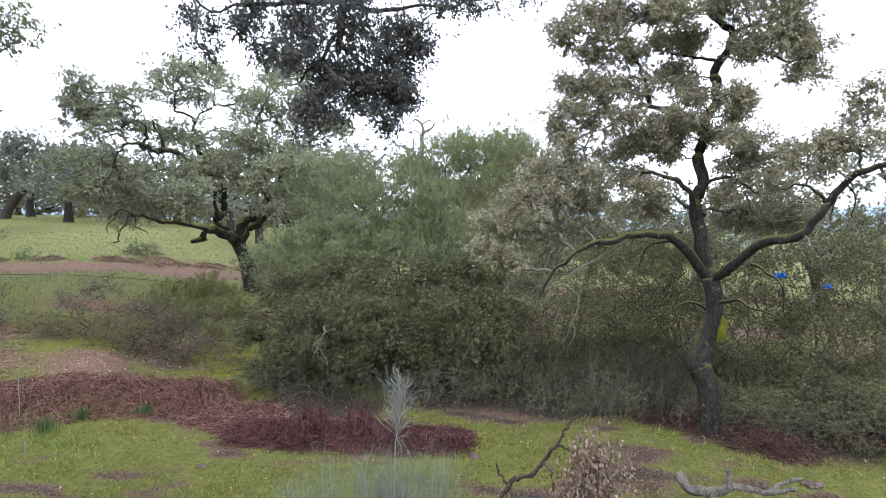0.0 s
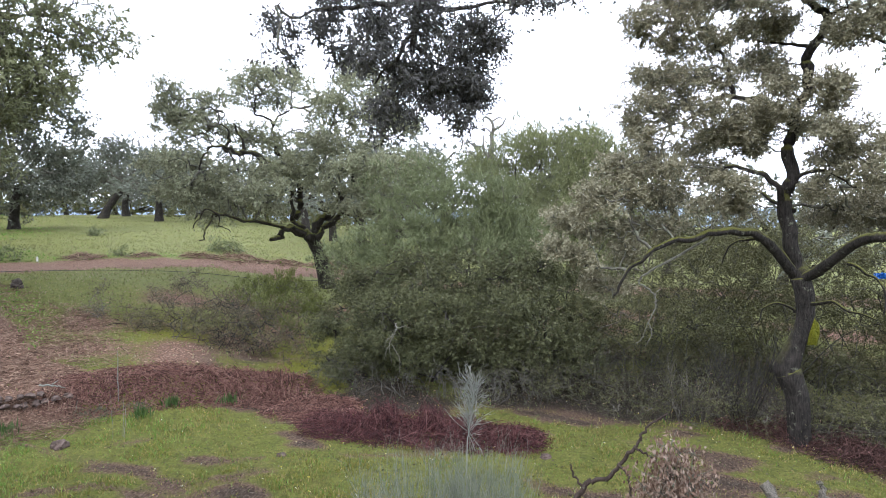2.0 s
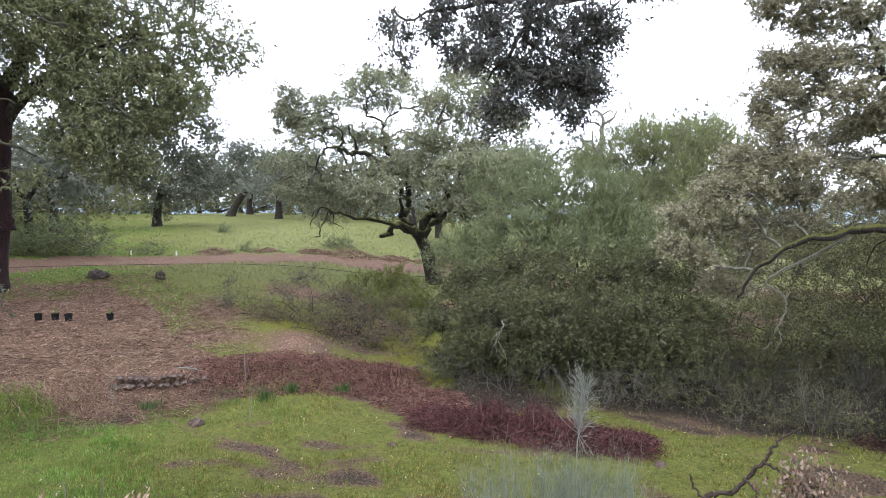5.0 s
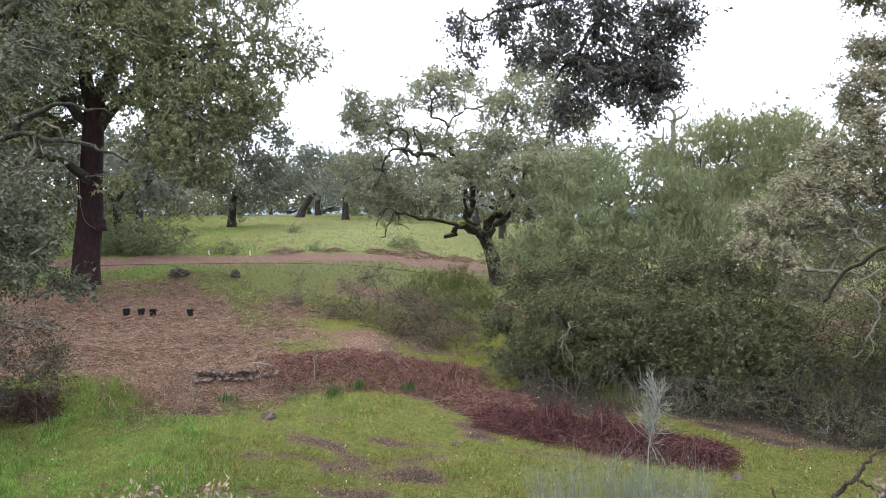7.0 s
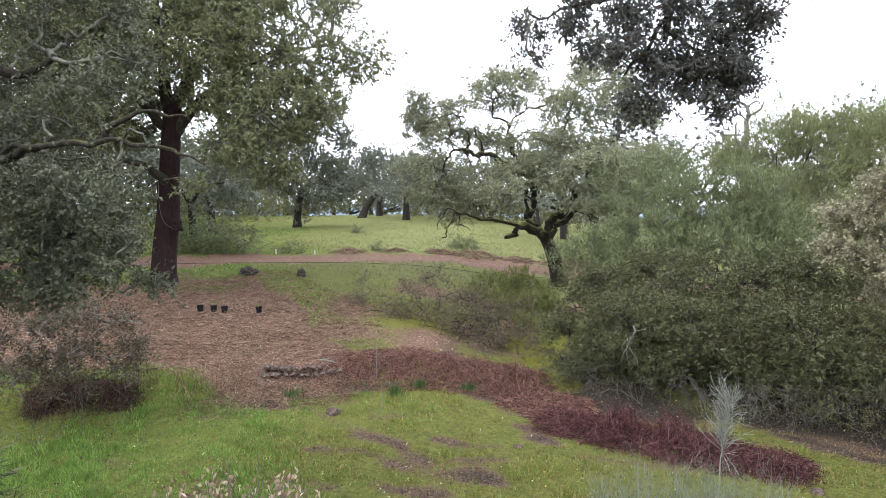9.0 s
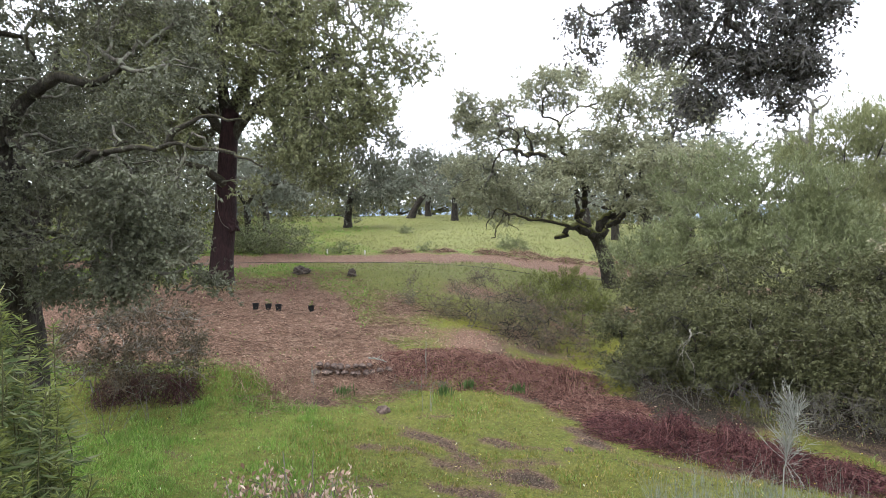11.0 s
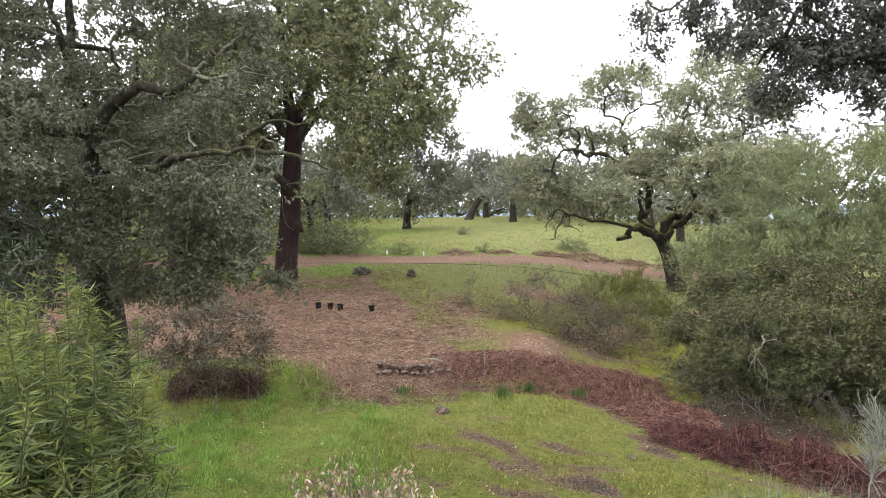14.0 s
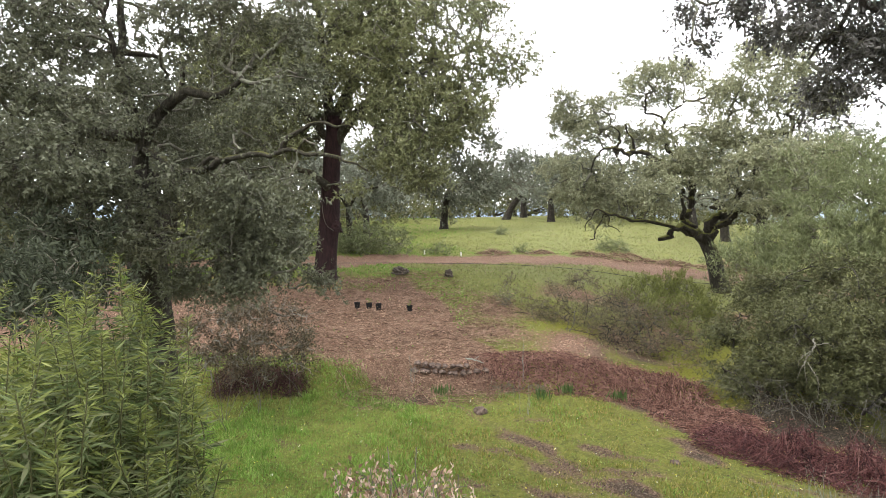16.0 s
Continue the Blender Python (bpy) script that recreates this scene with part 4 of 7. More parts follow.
tree("oak_tree", "leaning grey oak with mossy forked limbs and broad crown", "tree",
     [([(-5.28, 16.16, 0.65), (-5.37, 16.13, 1.24), (-5.50, 16.09, 1.79), (-5.68, 16.02, 2.21)], 0.225, 0.18),
      ([(-5.68, 16.02, 2.15), (-5.81, 15.76, 2.37), (-6.03, 15.36, 2.53), (-6.19, 15.19, 2.42), (-6.34, 15.02, 2.28)], 0.15, 0.05),
      ([(-5.65, 16.03, 2.26), (-5.37, 16.02, 2.62), (-5.03, 16.03, 2.73), (-4.75, 16.01, 2.94), (-4.17, 16.17, 3.03), (-3.65, 16.30, 2.97)], 0.11, 0.03),
      ([(-5.61, 16.05, 2.26), (-5.51, 16.08, 2.64), (-5.22, 16.28, 2.96), (-4.96, 16.47, 3.44), (-4.77, 16.63, 3.84), (-4.54, 16.69, 4.33), (-4.26, 16.77, 4.99), (-3.95, 16.74, 4.88), (-3.66, 16.81, 5.10)], 0.15, 0.04),
      ([(-5.91, 15.62, 2.46), (-5.99, 15.48, 2.82), (-6.03, 15.36, 3.23), (-5.95, 15.39, 3.46), (-6.14, 15.21, 3.55)], 0.08, 0.02),
      ([(-5.99, 15.48, 2.82), (-5.87, 15.64, 3.51), (-5.97, 15.60, 3.96), (-6.19, 15.40, 4.12), (-6.44, 15.30, 4.66), (-6.51, 15.27, 5.16), (-6.51, 15.27, 5.37), (-6.71, 15.18, 5.49), (-6.86, 15.12, 5.71), (-6.94, 15.08, 6.06)], 0.085, 0.018),
      ([(-6.51, 15.27, 5.34), (-6.24, 15.38, 5.53), (-6.11, 15.43, 5.79), (-6.00, 15.48, 6.21)], 0.035, 0.012),
      ([(-5.97, 15.60, 3.96), (-6.24, 15.17, 4.10), (-6.64, 14.67, 4.35), (-6.93, 14.42, 4.42), (-7.19, 14.18, 4.46), (-7.36, 13.98, 4.57), (-7.61, 13.85, 4.39), (-7.77, 13.76, 3.95)], 0.09, 0.02),
      ([(-7.21, 14.17, 4.46), (-7.25, 14.15, 4.67), (-7.21, 14.17, 4.94), (-7.40, 14.08, 5.26)], 0.05, 0.014),
      ([(-6.97, 14.40, 4.43), (-7.04, 14.37, 4.95), (-7.14, 14.32, 5.21)], 0.045, 0.014),
      ([(-5.85, 15.64, 2.37), (-6.30, 14.93, 2.61), (-6.72, 14.30, 2.78), (-7.08, 13.79, 2.86), (-7.29, 13.57, 2.85), (-7.39, 13.40, 2.54), (-7.55, 13.31, 2.26)], 0.055, 0.014),
      ([(-7.19, 13.62, 2.85), (-7.44, 13.48, 2.93), (-7.64, 13.37, 2.70), (-7.69, 13.34, 2.49)], 0.03, 0.01),
      ([(-7.27, 13.58, 2.83), (-7.16, 13.63, 2.58), (-6.96, 13.74, 2.45)], 0.02, 0.008),
      ([(-4.75, 16.01, 2.93), (-4.43, 16.00, 2.78), (-4.26, 16.04, 2.63), (-4.29, 16.04, 2.35)], 0.03, 0.01),
      ([(-4.96, 16.47, 3.44), (-5.26, 16.17, 3.81), (-5.39, 16.12, 4.19)], 0.05, 0.015),
      ([(-4.74, 16.64, 3.89), (-4.14, 16.69, 3.97), (-3.53, 16.83, 4.19)], 0.05, 0.015),
      ([(-4.54, 16.69, 4.33), (-5.06, 16.54, 4.86), (-5.27, 16.48, 5.47), (-5.05, 16.55, 6.11), (-4.61, 16.67, 6.77)], 0.06, 0.015)],
     [[(-8.67, 14.20, 5.87, 0.52, 0.41), (-8.66, 14.74, 5.44, 0.75, 0.47), (-7.78, 14.17, 5.54, 0.63, 0.44), (-8.02, 14.99, 5.20, 0.66, 0.41), (-8.02, 13.98, 4.84, 0.55, 0.34), (-9.10, 14.54, 5.46, 0.37, 0.37), (-7.25, 15.06, 6.43, 0.53, 0.36), (-6.70, 15.28, 6.56, 0.63, 0.36), (-6.25, 15.98, 6.67, 0.68, 0.42), (-7.05, 15.39, 6.00, 0.50, 0.36), (-6.55, 15.61, 6.13, 0.50, 0.37), (-5.57, 14.97, 6.00, 0.44, 0.28), (-7.34, 14.65, 5.91, 0.40, 0.32), (-5.20, 15.14, 5.83, 0.63, 0.39), (-4.72, 15.45, 6.11, 0.63, 0.63), (-4.31, 15.59, 6.81, 0.56, 0.64), (-5.25, 16.19, 5.58, 0.75, 0.33), (-4.01, 15.56, 5.63, 0.63, 0.47), (-3.49, 15.91, 5.40, 0.63, 0.48), (-2.95, 16.28, 5.31, 0.56, 0.45), (-3.95, 16.54, 6.43, 0.67, 0.59)],
      [(-7.14, 15.25, 4.97, 0.62, 0.33), (-6.37, 15.15, 4.89, 0.61, 0.32), (-5.46, 14.66, 4.96, 0.68, 0.38), (-5.00, 15.38, 4.79, 0.71, 0.39), (-4.38, 15.83, 4.78, 0.72, 0.40), (-8.13, 13.06, 4.14, 0.52, 0.42), (-8.27, 14.15, 4.12, 0.63, 0.44), (-8.31, 13.54, 3.54, 0.54, 0.43), (-8.15, 14.05, 3.37, 0.63, 0.44), (-7.74, 14.43, 3.88, 0.71, 0.41), (-7.64, 14.48, 3.33, 0.79, 0.41), (-7.95, 14.04, 2.77, 0.54, 0.23), (-6.99, 14.60, 3.97, 0.70, 0.41), (-6.64, 14.14, 3.39, 0.68, 0.39), (-6.36, 14.78, 4.06, 0.62, 0.43), (-6.02, 14.29, 3.54, 0.67, 0.39), (-5.74, 15.01, 4.23, 0.70, 0.43), (-5.65, 15.14, 3.74, 0.62, 0.37), (-5.25, 15.68, 4.15, 0.72, 0.45), (-4.93, 15.15, 3.60, 0.61, 0.37), (-4.22, 14.74, 4.08, 0.67, 0.41), (-4.17, 15.60, 3.56, 0.78, 0.44), (-3.56, 15.22, 4.13, 0.68, 0.45), (-3.53, 16.10, 3.51, 0.71, 0.48), (-2.98, 15.64, 4.32, 0.62, 0.46), (-4.52, 15.25, 3.17, 0.61, 0.24), (-3.82, 16.32, 2.97, 0.64, 0.29), (-7.11, 14.25, 2.98, 0.54, 0.21), (-6.40, 14.51, 3.06, 0.53, 0.21), (-2.83, 15.60, 3.72, 0.53, 0.46)]],
     "green_bark", "oak_leaf", (0.062, 0.035), 2.6, 18, 12, sprig=0.14, gap=0.2, twig_r=0.007, branch_r=0.04, twigs=0.3, gnarl=2.6, one=True, space=1.9)

cork = tree("cork_oak", "cork oak with a stripped dark red trunk and heavy crown", "tree",
     [([(-12.35, 8.69, 1.32), (-12.33, 8.72, 2.08), (-12.28, 8.79, 2.90), (-12.26, 8.82, 3.73), (-12.22, 8.87, 4.54), (-12.18, 8.92, 5.36)], 0.3, 0.2),
      ([(-12.29, 8.78, 3.52), (-12.24, 8.51, 3.71), (-12.13, 8.13, 3.88), (-11.98, 7.46, 4.02)], 0.14, 0.05),
      ([(-12.22, 8.87, 4.54), (-11.75, 9.15, 5.35), (-11.10, 9.47, 5.98), (-10.10, 9.81, 6.43), (-9.21, 10.37, 6.66)], 0.16, 0.04),
      ([(-12.20, 8.90, 5.16), (-12.30, 8.77, 6.29), (-12.36, 8.68, 7.48), (-12.42, 8.60, 8.78)], 0.16, 0.05),
      ([(-12.18, 8.92, 5.29), (-12.11, 9.82, 6.89), (-11.91, 10.81, 8.53), (-11.50, 11.24, 9.87)], 0.15, 0.05),
      ([(-12.24, 8.85, 4.81), (-12.50, 8.12, 5.54), (-12.63, 7.36, 6.07)], 0.12, 0.04)],
     [[(-10.63, 9.25, 6.52, 1.21, 0.81), (-9.91, 10.00, 7.08, 1.21, 0.81), (-9.08, 10.22, 6.35, 1.05, 0.65), (-8.36, 10.55, 6.43, 0.71, 0.52), (-8.05, 10.78, 6.05, 0.39, 0.32), (-9.97, 9.66, 5.74, 1.19, 0.66), (-10.56, 9.33, 5.24, 0.94, 0.67), (-9.65, 9.69, 4.81, 1.05, 0.59), (-10.11, 9.08, 4.28, 0.91, 0.52), (-9.11, 10.06, 5.57, 0.78, 0.52), (-12.99, 10.16, 6.66, 1.26, 0.95), (-11.69, 7.90, 6.53, 1.21, 0.81), (-12.13, 9.00, 7.65, 1.44, 0.87), (-10.99, 10.33, 8.18, 1.44, 0.79), (-9.45, 11.08, 7.80, 0.84, 0.70), (-9.98, 11.29, 8.93, 1.15, 0.87)],
      [(-11.73, 10.27, 9.17, 1.79, 1.04), (-12.49, 8.49, 8.50, 1.73, 1.01), (-9.52, 9.54, 3.90, 0.58, 0.39), (-10.67, 8.90, 4.18, 0.66, 0.35), (-13.52, 9.46, 5.73, 1.26, 0.79), (-12.02, 7.40, 5.86, 1.08, 0.81), (-12.67, 7.28, 6.93, 1.26, 0.98), (-13.76, 8.76, 4.79, 0.94, 0.62), (-12.04, 6.98, 4.83, 0.93, 0.66)],
      [(-12.68, 7.28, 4.00, 0.70, 0.49), (-12.36, 6.43, 4.92, 1.06, 0.66), (-13.93, 8.88, 5.08, 1.10, 0.71), (-9.90, 8.87, 4.42, 0.76, 0.44), (-9.37, 9.41, 4.79, 0.76, 0.44), (-10.55, 8.42, 3.55, 0.52, 0.32), (-8.68, 9.77, 5.24, 0.63, 0.44), (-9.88, 9.18, 3.68, 0.58, 0.28), (-12.44, 6.71, 3.57, 0.81, 0.47), (-13.22, 6.28, 2.95, 0.84, 0.49)],
      [(-13.74, 7.37, 6.91, 1.04, 0.75), (-13.29, 8.16, 6.71, 1.04, 0.75), (-11.55, 9.69, 7.27, 1.01, 0.65), (-10.77, 9.96, 6.60, 0.84, 0.56), (-13.04, 7.61, 5.47, 0.87, 0.65), (-13.25, 7.24, 4.49, 0.87, 0.58), (-11.19, 9.19, 5.48, 0.83, 0.55), (-10.41, 9.76, 5.63, 0.68, 0.48), (-9.98, 10.19, 6.31, 0.55, 0.41), (-13.85, 7.18, 5.94, 0.89, 0.75)],
      [(-14.00, 6.89, 6.88, 1.16, 0.69), (-13.88, 7.75, 7.36, 1.19, 0.71), (-13.12, 8.43, 7.50, 1.09, 0.62), (-12.83, 9.36, 7.68, 1.11, 0.64), (-12.22, 10.14, 7.95, 1.12, 0.64), (-13.56, 7.08, 6.05, 1.05, 0.67), (-11.66, 11.06, 8.14, 0.97, 0.57), (-12.77, 7.67, 6.33, 0.88, 0.59)],
      [(-10.71, 8.86, 5.51, 0.60, 0.46), (-9.92, 9.43, 5.29, 0.65, 0.46), (-10.42, 9.19, 4.74, 0.56, 0.40), (-9.50, 9.84, 5.68, 0.59, 0.46), (-9.58, 10.31, 4.91, 0.51, 0.38), (-10.58, 9.01, 6.28, 0.66, 0.46), (-8.64, 10.32, 5.44, 0.45, 0.36)]],
     "cork_bark", "cork_leaf", (0.075, 0.04), 1.85, 22, 16, sprig=0.18, limb_bark="lichen_bark", gap=0.16, twig_r=0.009, branch_r=0.045, droop=0.3, twigs=0.12, gnarl=1.5, one=True)

burl = part("burl", lump(0.16, 0.14, 0.2, 0.45, 21, "cork_bark", 3), cork, "knotted dark burl")
burl.location = Vector((-12.08, 8.82, 2.58)) - cork.location
cable = Tubes()
c_ = np.array((-12.17, 8.52, 4.02))
cable.add(smooth_path(np.array([(-12.17, 8.52, 4.02), (-12.19, 8.50, 3.47), (-12.18, 8.51, 2.99), (-12.13, 8.58, 2.68), (-11.99, 8.69, 2.54)]) - c_, 5), 0.004, 0.004, 5)
ob = new("hanging_cable", cable.mesh("cable", M["grey_twig"]))
ob.location = c_
tagged(ob, "pale cable hanging down the cork oak's stripped trunk", "cable")

tree("oak_tree", "near spreading oak with drooping grey foliage and lichened limbs", "tree",
     [([(-6.56, 2.31, 1.34), (-6.56, 2.31, 1.81), (-6.56, 2.30, 2.29), (-6.58, 2.26, 2.87), (-6.58, 2.24, 3.33)], 0.28, 0.17),
      ([(-6.64, 2.36, 2.75), (-6.62, 2.28, 3.20), (-6.57, 2.26, 3.48), (-6.52, 2.27, 3.63), (-6.33, 2.33, 3.83), (-6.08, 2.42, 3.97), (-5.82, 2.52, 4.03), (-5.53, 2.65, 4.06), (-5.37, 2.74, 4.14)], [0.085, 0.08, 0.072, 0.066, 0.06, 0.055, 0.046, 0.032, 0.02], 0.03),
      ([(-6.46, 2.27, 3.56), (-6.24, 2.29, 3.45), (-5.90, 2.32, 3.32), (-5.55, 2.37, 3.26), (-5.20, 2.41, 3.33), (-5.03, 2.43, 3.37), (-4.75, 2.53, 3.34), (-4.48, 2.58, 3.37), (-4.20, 2.65, 3.33), (-3.95, 2.74, 3.32), (-3.82, 2.75, 3.26), (-3.64, 2.81, 3.18)], [0.05, 0.045, 0.04, 0.037, 0.032, 0.028, 0.024, 0.02, 0.017, 0.014, 0.01, 0.006], 0.007),
      ([(-4.48, 2.58, 3.37), (-4.34, 2.62, 3.49), (-4.20, 2.65, 3.55), (-4.02, 2.74, 3.57), (-3.82, 2.83, 3.51)], 0.028, 0.007),
      ([(-6.52, 2.26, 3.62), (-6.59, 2.04, 3.63), (-6.70, 1.86, 3.70), (-6.74, 1.71, 3.76), (-6.81, 1.46, 3.79), (-6.86, 1.23, 3.82)], 0.07, 0.03),
      ([(-5.55, 2.37, 3.27), (-5.36, 2.44, 3.38), (-5.17, 2.47, 3.32), (-5.01, 2.57, 3.43)], 0.03, 0.01),
      ([(-6.50, 2.29, 3.67), (-6.59, 2.20, 3.98), (-6.61, 2.16, 4.22), (-6.62, 2.12, 4.35), (-6.61, 2.15, 4.63), (-6.61, 2.14, 4.95), (-6.63, 2.10, 5.27)], 0.06, 0.03),
      ([(-6.62, 2.13, 4.49), (-6.49, 2.33, 4.48), (-6.40, 2.43, 4.40), (-6.29, 2.42, 4.24)], 0.035, 0.012),
      ([(-6.62, 2.12, 4.34), (-6.64, 2.06, 4.56), (-6.66, 2.00, 4.76), (-6.65, 2.02, 5.03)], 0.035, 0.015),
      ([(-6.74, 1.71, 3.76), (-6.58, 1.57, 3.48), (-6.46, 1.62, 3.27), (-6.33, 1.71, 3.11)], 0.03, 0.01),
      ([(-6.60, 2.20, 2.75), (-5.89, 2.36, 2.65), (-5.45, 2.59, 2.49), (-5.20, 2.85, 2.38)], 0.037, 0.010)],
          [[(-6.53, 1.37, 4.49, 0.50, 0.38), (-6.70, 1.88, 4.48, 0.39, 0.26), (-5.87, 2.41, 4.58, 0.42, 0.30), (-5.52, 2.68, 4.35, 0.35, 0.29), (-6.26, 1.21, 3.88, 0.48, 0.30), (-6.15, 1.64, 3.67, 0.42, 0.30), (-6.05, 1.23, 3.33, 0.46, 0.29), (-6.83, 2.55, 3.74, 0.45, 0.30), (-6.11, 1.75, 3.17, 0.48, 0.30), (-6.25, 1.25, 2.87, 0.48, 0.30), (-5.74, 2.20, 3.02, 0.40, 0.26), (-5.44, 2.72, 3.61, 0.32, 0.19), (-6.40, 2.80, 4.08, 0.36, 0.24), (-6.79, 1.58, 4.91, 0.59, 0.39), (-6.31, 2.39, 5.22, 0.57, 0.38)],
      [(-5.52, 2.46, 2.65, 0.40, 0.23), (-5.20, 2.86, 2.59, 0.31, 0.20), (-5.78, 2.10, 2.60, 0.40, 0.26), (-6.14, 1.65, 2.61, 0.42, 0.27), (-5.03, 2.93, 2.27, 0.30, 0.15), (-5.30, 2.67, 2.28, 0.33, 0.17), (-5.69, 2.31, 2.23, 0.32, 0.17), (-6.46, 1.20, 2.52, 0.49, 0.25), (-4.86, 3.19, 2.21, 0.16, 0.08), (-4.05, 2.43, 3.06, 0.18, 0.11), (-6.32, 0.85, 4.06, 0.48, 0.54), (-6.33, 0.82, 3.14, 0.48, 0.54)],
      [(-5.14, 2.55, 3.11, 0.32, 0.22), (-6.23, 2.70, 3.45, 0.35, 0.24), (-5.03, 2.74, 3.87, 0.32, 0.24), (-5.04, 3.10, 4.24, 0.33, 0.25), (-6.19, 2.15, 4.06, 0.31, 0.22), (-6.28, 1.89, 2.76, 0.43, 0.25), (-6.00, 1.41, 3.10, 0.40, 0.26), (-5.07, 2.68, 2.91, 0.27, 0.19), (-6.28, 1.07, 2.10, 0.36, 0.21), (-6.18, 1.51, 2.16, 0.36, 0.18), (-5.52, 2.68, 4.72, 0.40, 0.29), (-5.43, 3.24, 4.78, 0.36, 0.30), (-6.93, 2.29, 3.66, 0.39, 0.26)],
      [(-6.24, 2.68, 3.22, 0.19, 0.10), (-5.54, 2.75, 3.29, 0.14, 0.07), (-5.17, 2.79, 3.53, 0.15, 0.08), (-5.10, 2.91, 3.27, 0.11, 0.04), (-6.57, 2.66, 3.47, 0.18, 0.11), (-3.98, 2.53, 3.40, 0.09, 0.04), (-5.58, 1.43, 3.22, 0.27, 0.19), (-5.64, 1.23, 3.47, 0.27, 0.22)],
      [(-5.30, 2.99, 2.72, 0.32, 0.23), (-5.27, 3.04, 2.40, 0.26, 0.17), (-5.36, 2.88, 2.18, 0.29, 0.17), (-5.49, 3.06, 3.05, 0.36, 0.24), (-5.27, 3.23, 2.53, 0.13, 0.11)],
      [(-5.75, 2.61, 3.06, 0.30, 0.21), (-5.50, 2.65, 2.75, 0.28, 0.20), (-5.31, 2.80, 2.85, 0.26, 0.18), (-5.02, 2.91, 2.75, 0.23, 0.18), (-5.57, 2.50, 2.47, 0.28, 0.20), (-5.28, 2.64, 2.43, 0.25, 0.18), (-5.07, 2.82, 2.47, 0.23, 0.18), (-4.79, 2.90, 2.40, 0.20, 0.14), (-4.74, 2.98, 2.61, 0.18, 0.13), (-5.35, 2.51, 2.16, 0.24, 0.13), (-5.03, 2.69, 2.20, 0.20, 0.11), (-5.83, 2.42, 2.73, 0.27, 0.21), (-5.86, 2.34, 2.26, 0.27, 0.20)]],
     "oak_bark", "grey_leaf", (0.034, 0.022), 2.0, 22, 14, gap=0.2, droop=0.3, sprig=0.1, limb_bark="lichen_bark", gnarl=1.1, twigs=0.35, one=True, twig_r=0.005)

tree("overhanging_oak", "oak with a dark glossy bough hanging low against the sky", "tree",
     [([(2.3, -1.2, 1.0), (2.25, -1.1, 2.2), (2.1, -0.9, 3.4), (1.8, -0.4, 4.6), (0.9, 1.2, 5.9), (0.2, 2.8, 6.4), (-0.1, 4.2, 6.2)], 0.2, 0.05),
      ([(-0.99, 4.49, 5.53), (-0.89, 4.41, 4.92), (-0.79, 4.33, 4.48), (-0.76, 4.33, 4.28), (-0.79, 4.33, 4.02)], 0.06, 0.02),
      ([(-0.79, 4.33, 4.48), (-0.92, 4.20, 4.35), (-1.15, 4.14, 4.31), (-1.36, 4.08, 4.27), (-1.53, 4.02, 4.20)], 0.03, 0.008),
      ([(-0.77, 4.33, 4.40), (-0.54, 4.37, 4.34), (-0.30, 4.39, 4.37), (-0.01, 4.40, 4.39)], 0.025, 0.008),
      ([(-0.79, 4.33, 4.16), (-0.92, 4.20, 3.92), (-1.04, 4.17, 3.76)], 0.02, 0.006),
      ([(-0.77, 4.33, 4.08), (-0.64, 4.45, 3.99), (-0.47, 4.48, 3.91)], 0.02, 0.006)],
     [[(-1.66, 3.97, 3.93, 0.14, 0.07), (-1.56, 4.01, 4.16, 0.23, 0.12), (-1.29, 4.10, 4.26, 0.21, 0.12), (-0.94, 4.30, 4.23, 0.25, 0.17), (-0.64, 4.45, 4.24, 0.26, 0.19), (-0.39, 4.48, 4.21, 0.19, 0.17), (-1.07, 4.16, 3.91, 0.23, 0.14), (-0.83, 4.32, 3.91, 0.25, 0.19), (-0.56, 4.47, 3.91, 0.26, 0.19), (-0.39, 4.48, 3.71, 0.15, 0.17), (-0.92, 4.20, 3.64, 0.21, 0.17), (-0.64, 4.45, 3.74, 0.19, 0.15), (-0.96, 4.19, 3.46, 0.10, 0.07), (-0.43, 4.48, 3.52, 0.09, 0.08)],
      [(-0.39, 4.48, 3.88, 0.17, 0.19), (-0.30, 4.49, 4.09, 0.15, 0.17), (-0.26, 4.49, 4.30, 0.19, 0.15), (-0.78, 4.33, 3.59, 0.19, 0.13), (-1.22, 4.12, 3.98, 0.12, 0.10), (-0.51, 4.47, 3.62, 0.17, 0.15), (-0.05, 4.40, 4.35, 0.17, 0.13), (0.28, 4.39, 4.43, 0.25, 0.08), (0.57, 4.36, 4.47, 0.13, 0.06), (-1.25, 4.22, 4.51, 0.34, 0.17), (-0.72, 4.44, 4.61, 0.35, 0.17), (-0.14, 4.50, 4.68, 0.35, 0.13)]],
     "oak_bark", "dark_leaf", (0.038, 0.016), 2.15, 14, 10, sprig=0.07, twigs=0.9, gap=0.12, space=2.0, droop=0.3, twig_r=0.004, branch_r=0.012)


def far_oak(label, forks, pts, r, clumps, mat="hazed_leaf", name="oak_tree", leaf=(0.17, 0.11), **more):
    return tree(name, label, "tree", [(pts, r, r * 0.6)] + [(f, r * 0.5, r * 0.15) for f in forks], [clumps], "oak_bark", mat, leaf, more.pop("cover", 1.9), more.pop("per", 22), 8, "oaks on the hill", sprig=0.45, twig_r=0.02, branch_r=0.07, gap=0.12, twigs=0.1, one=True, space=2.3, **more)


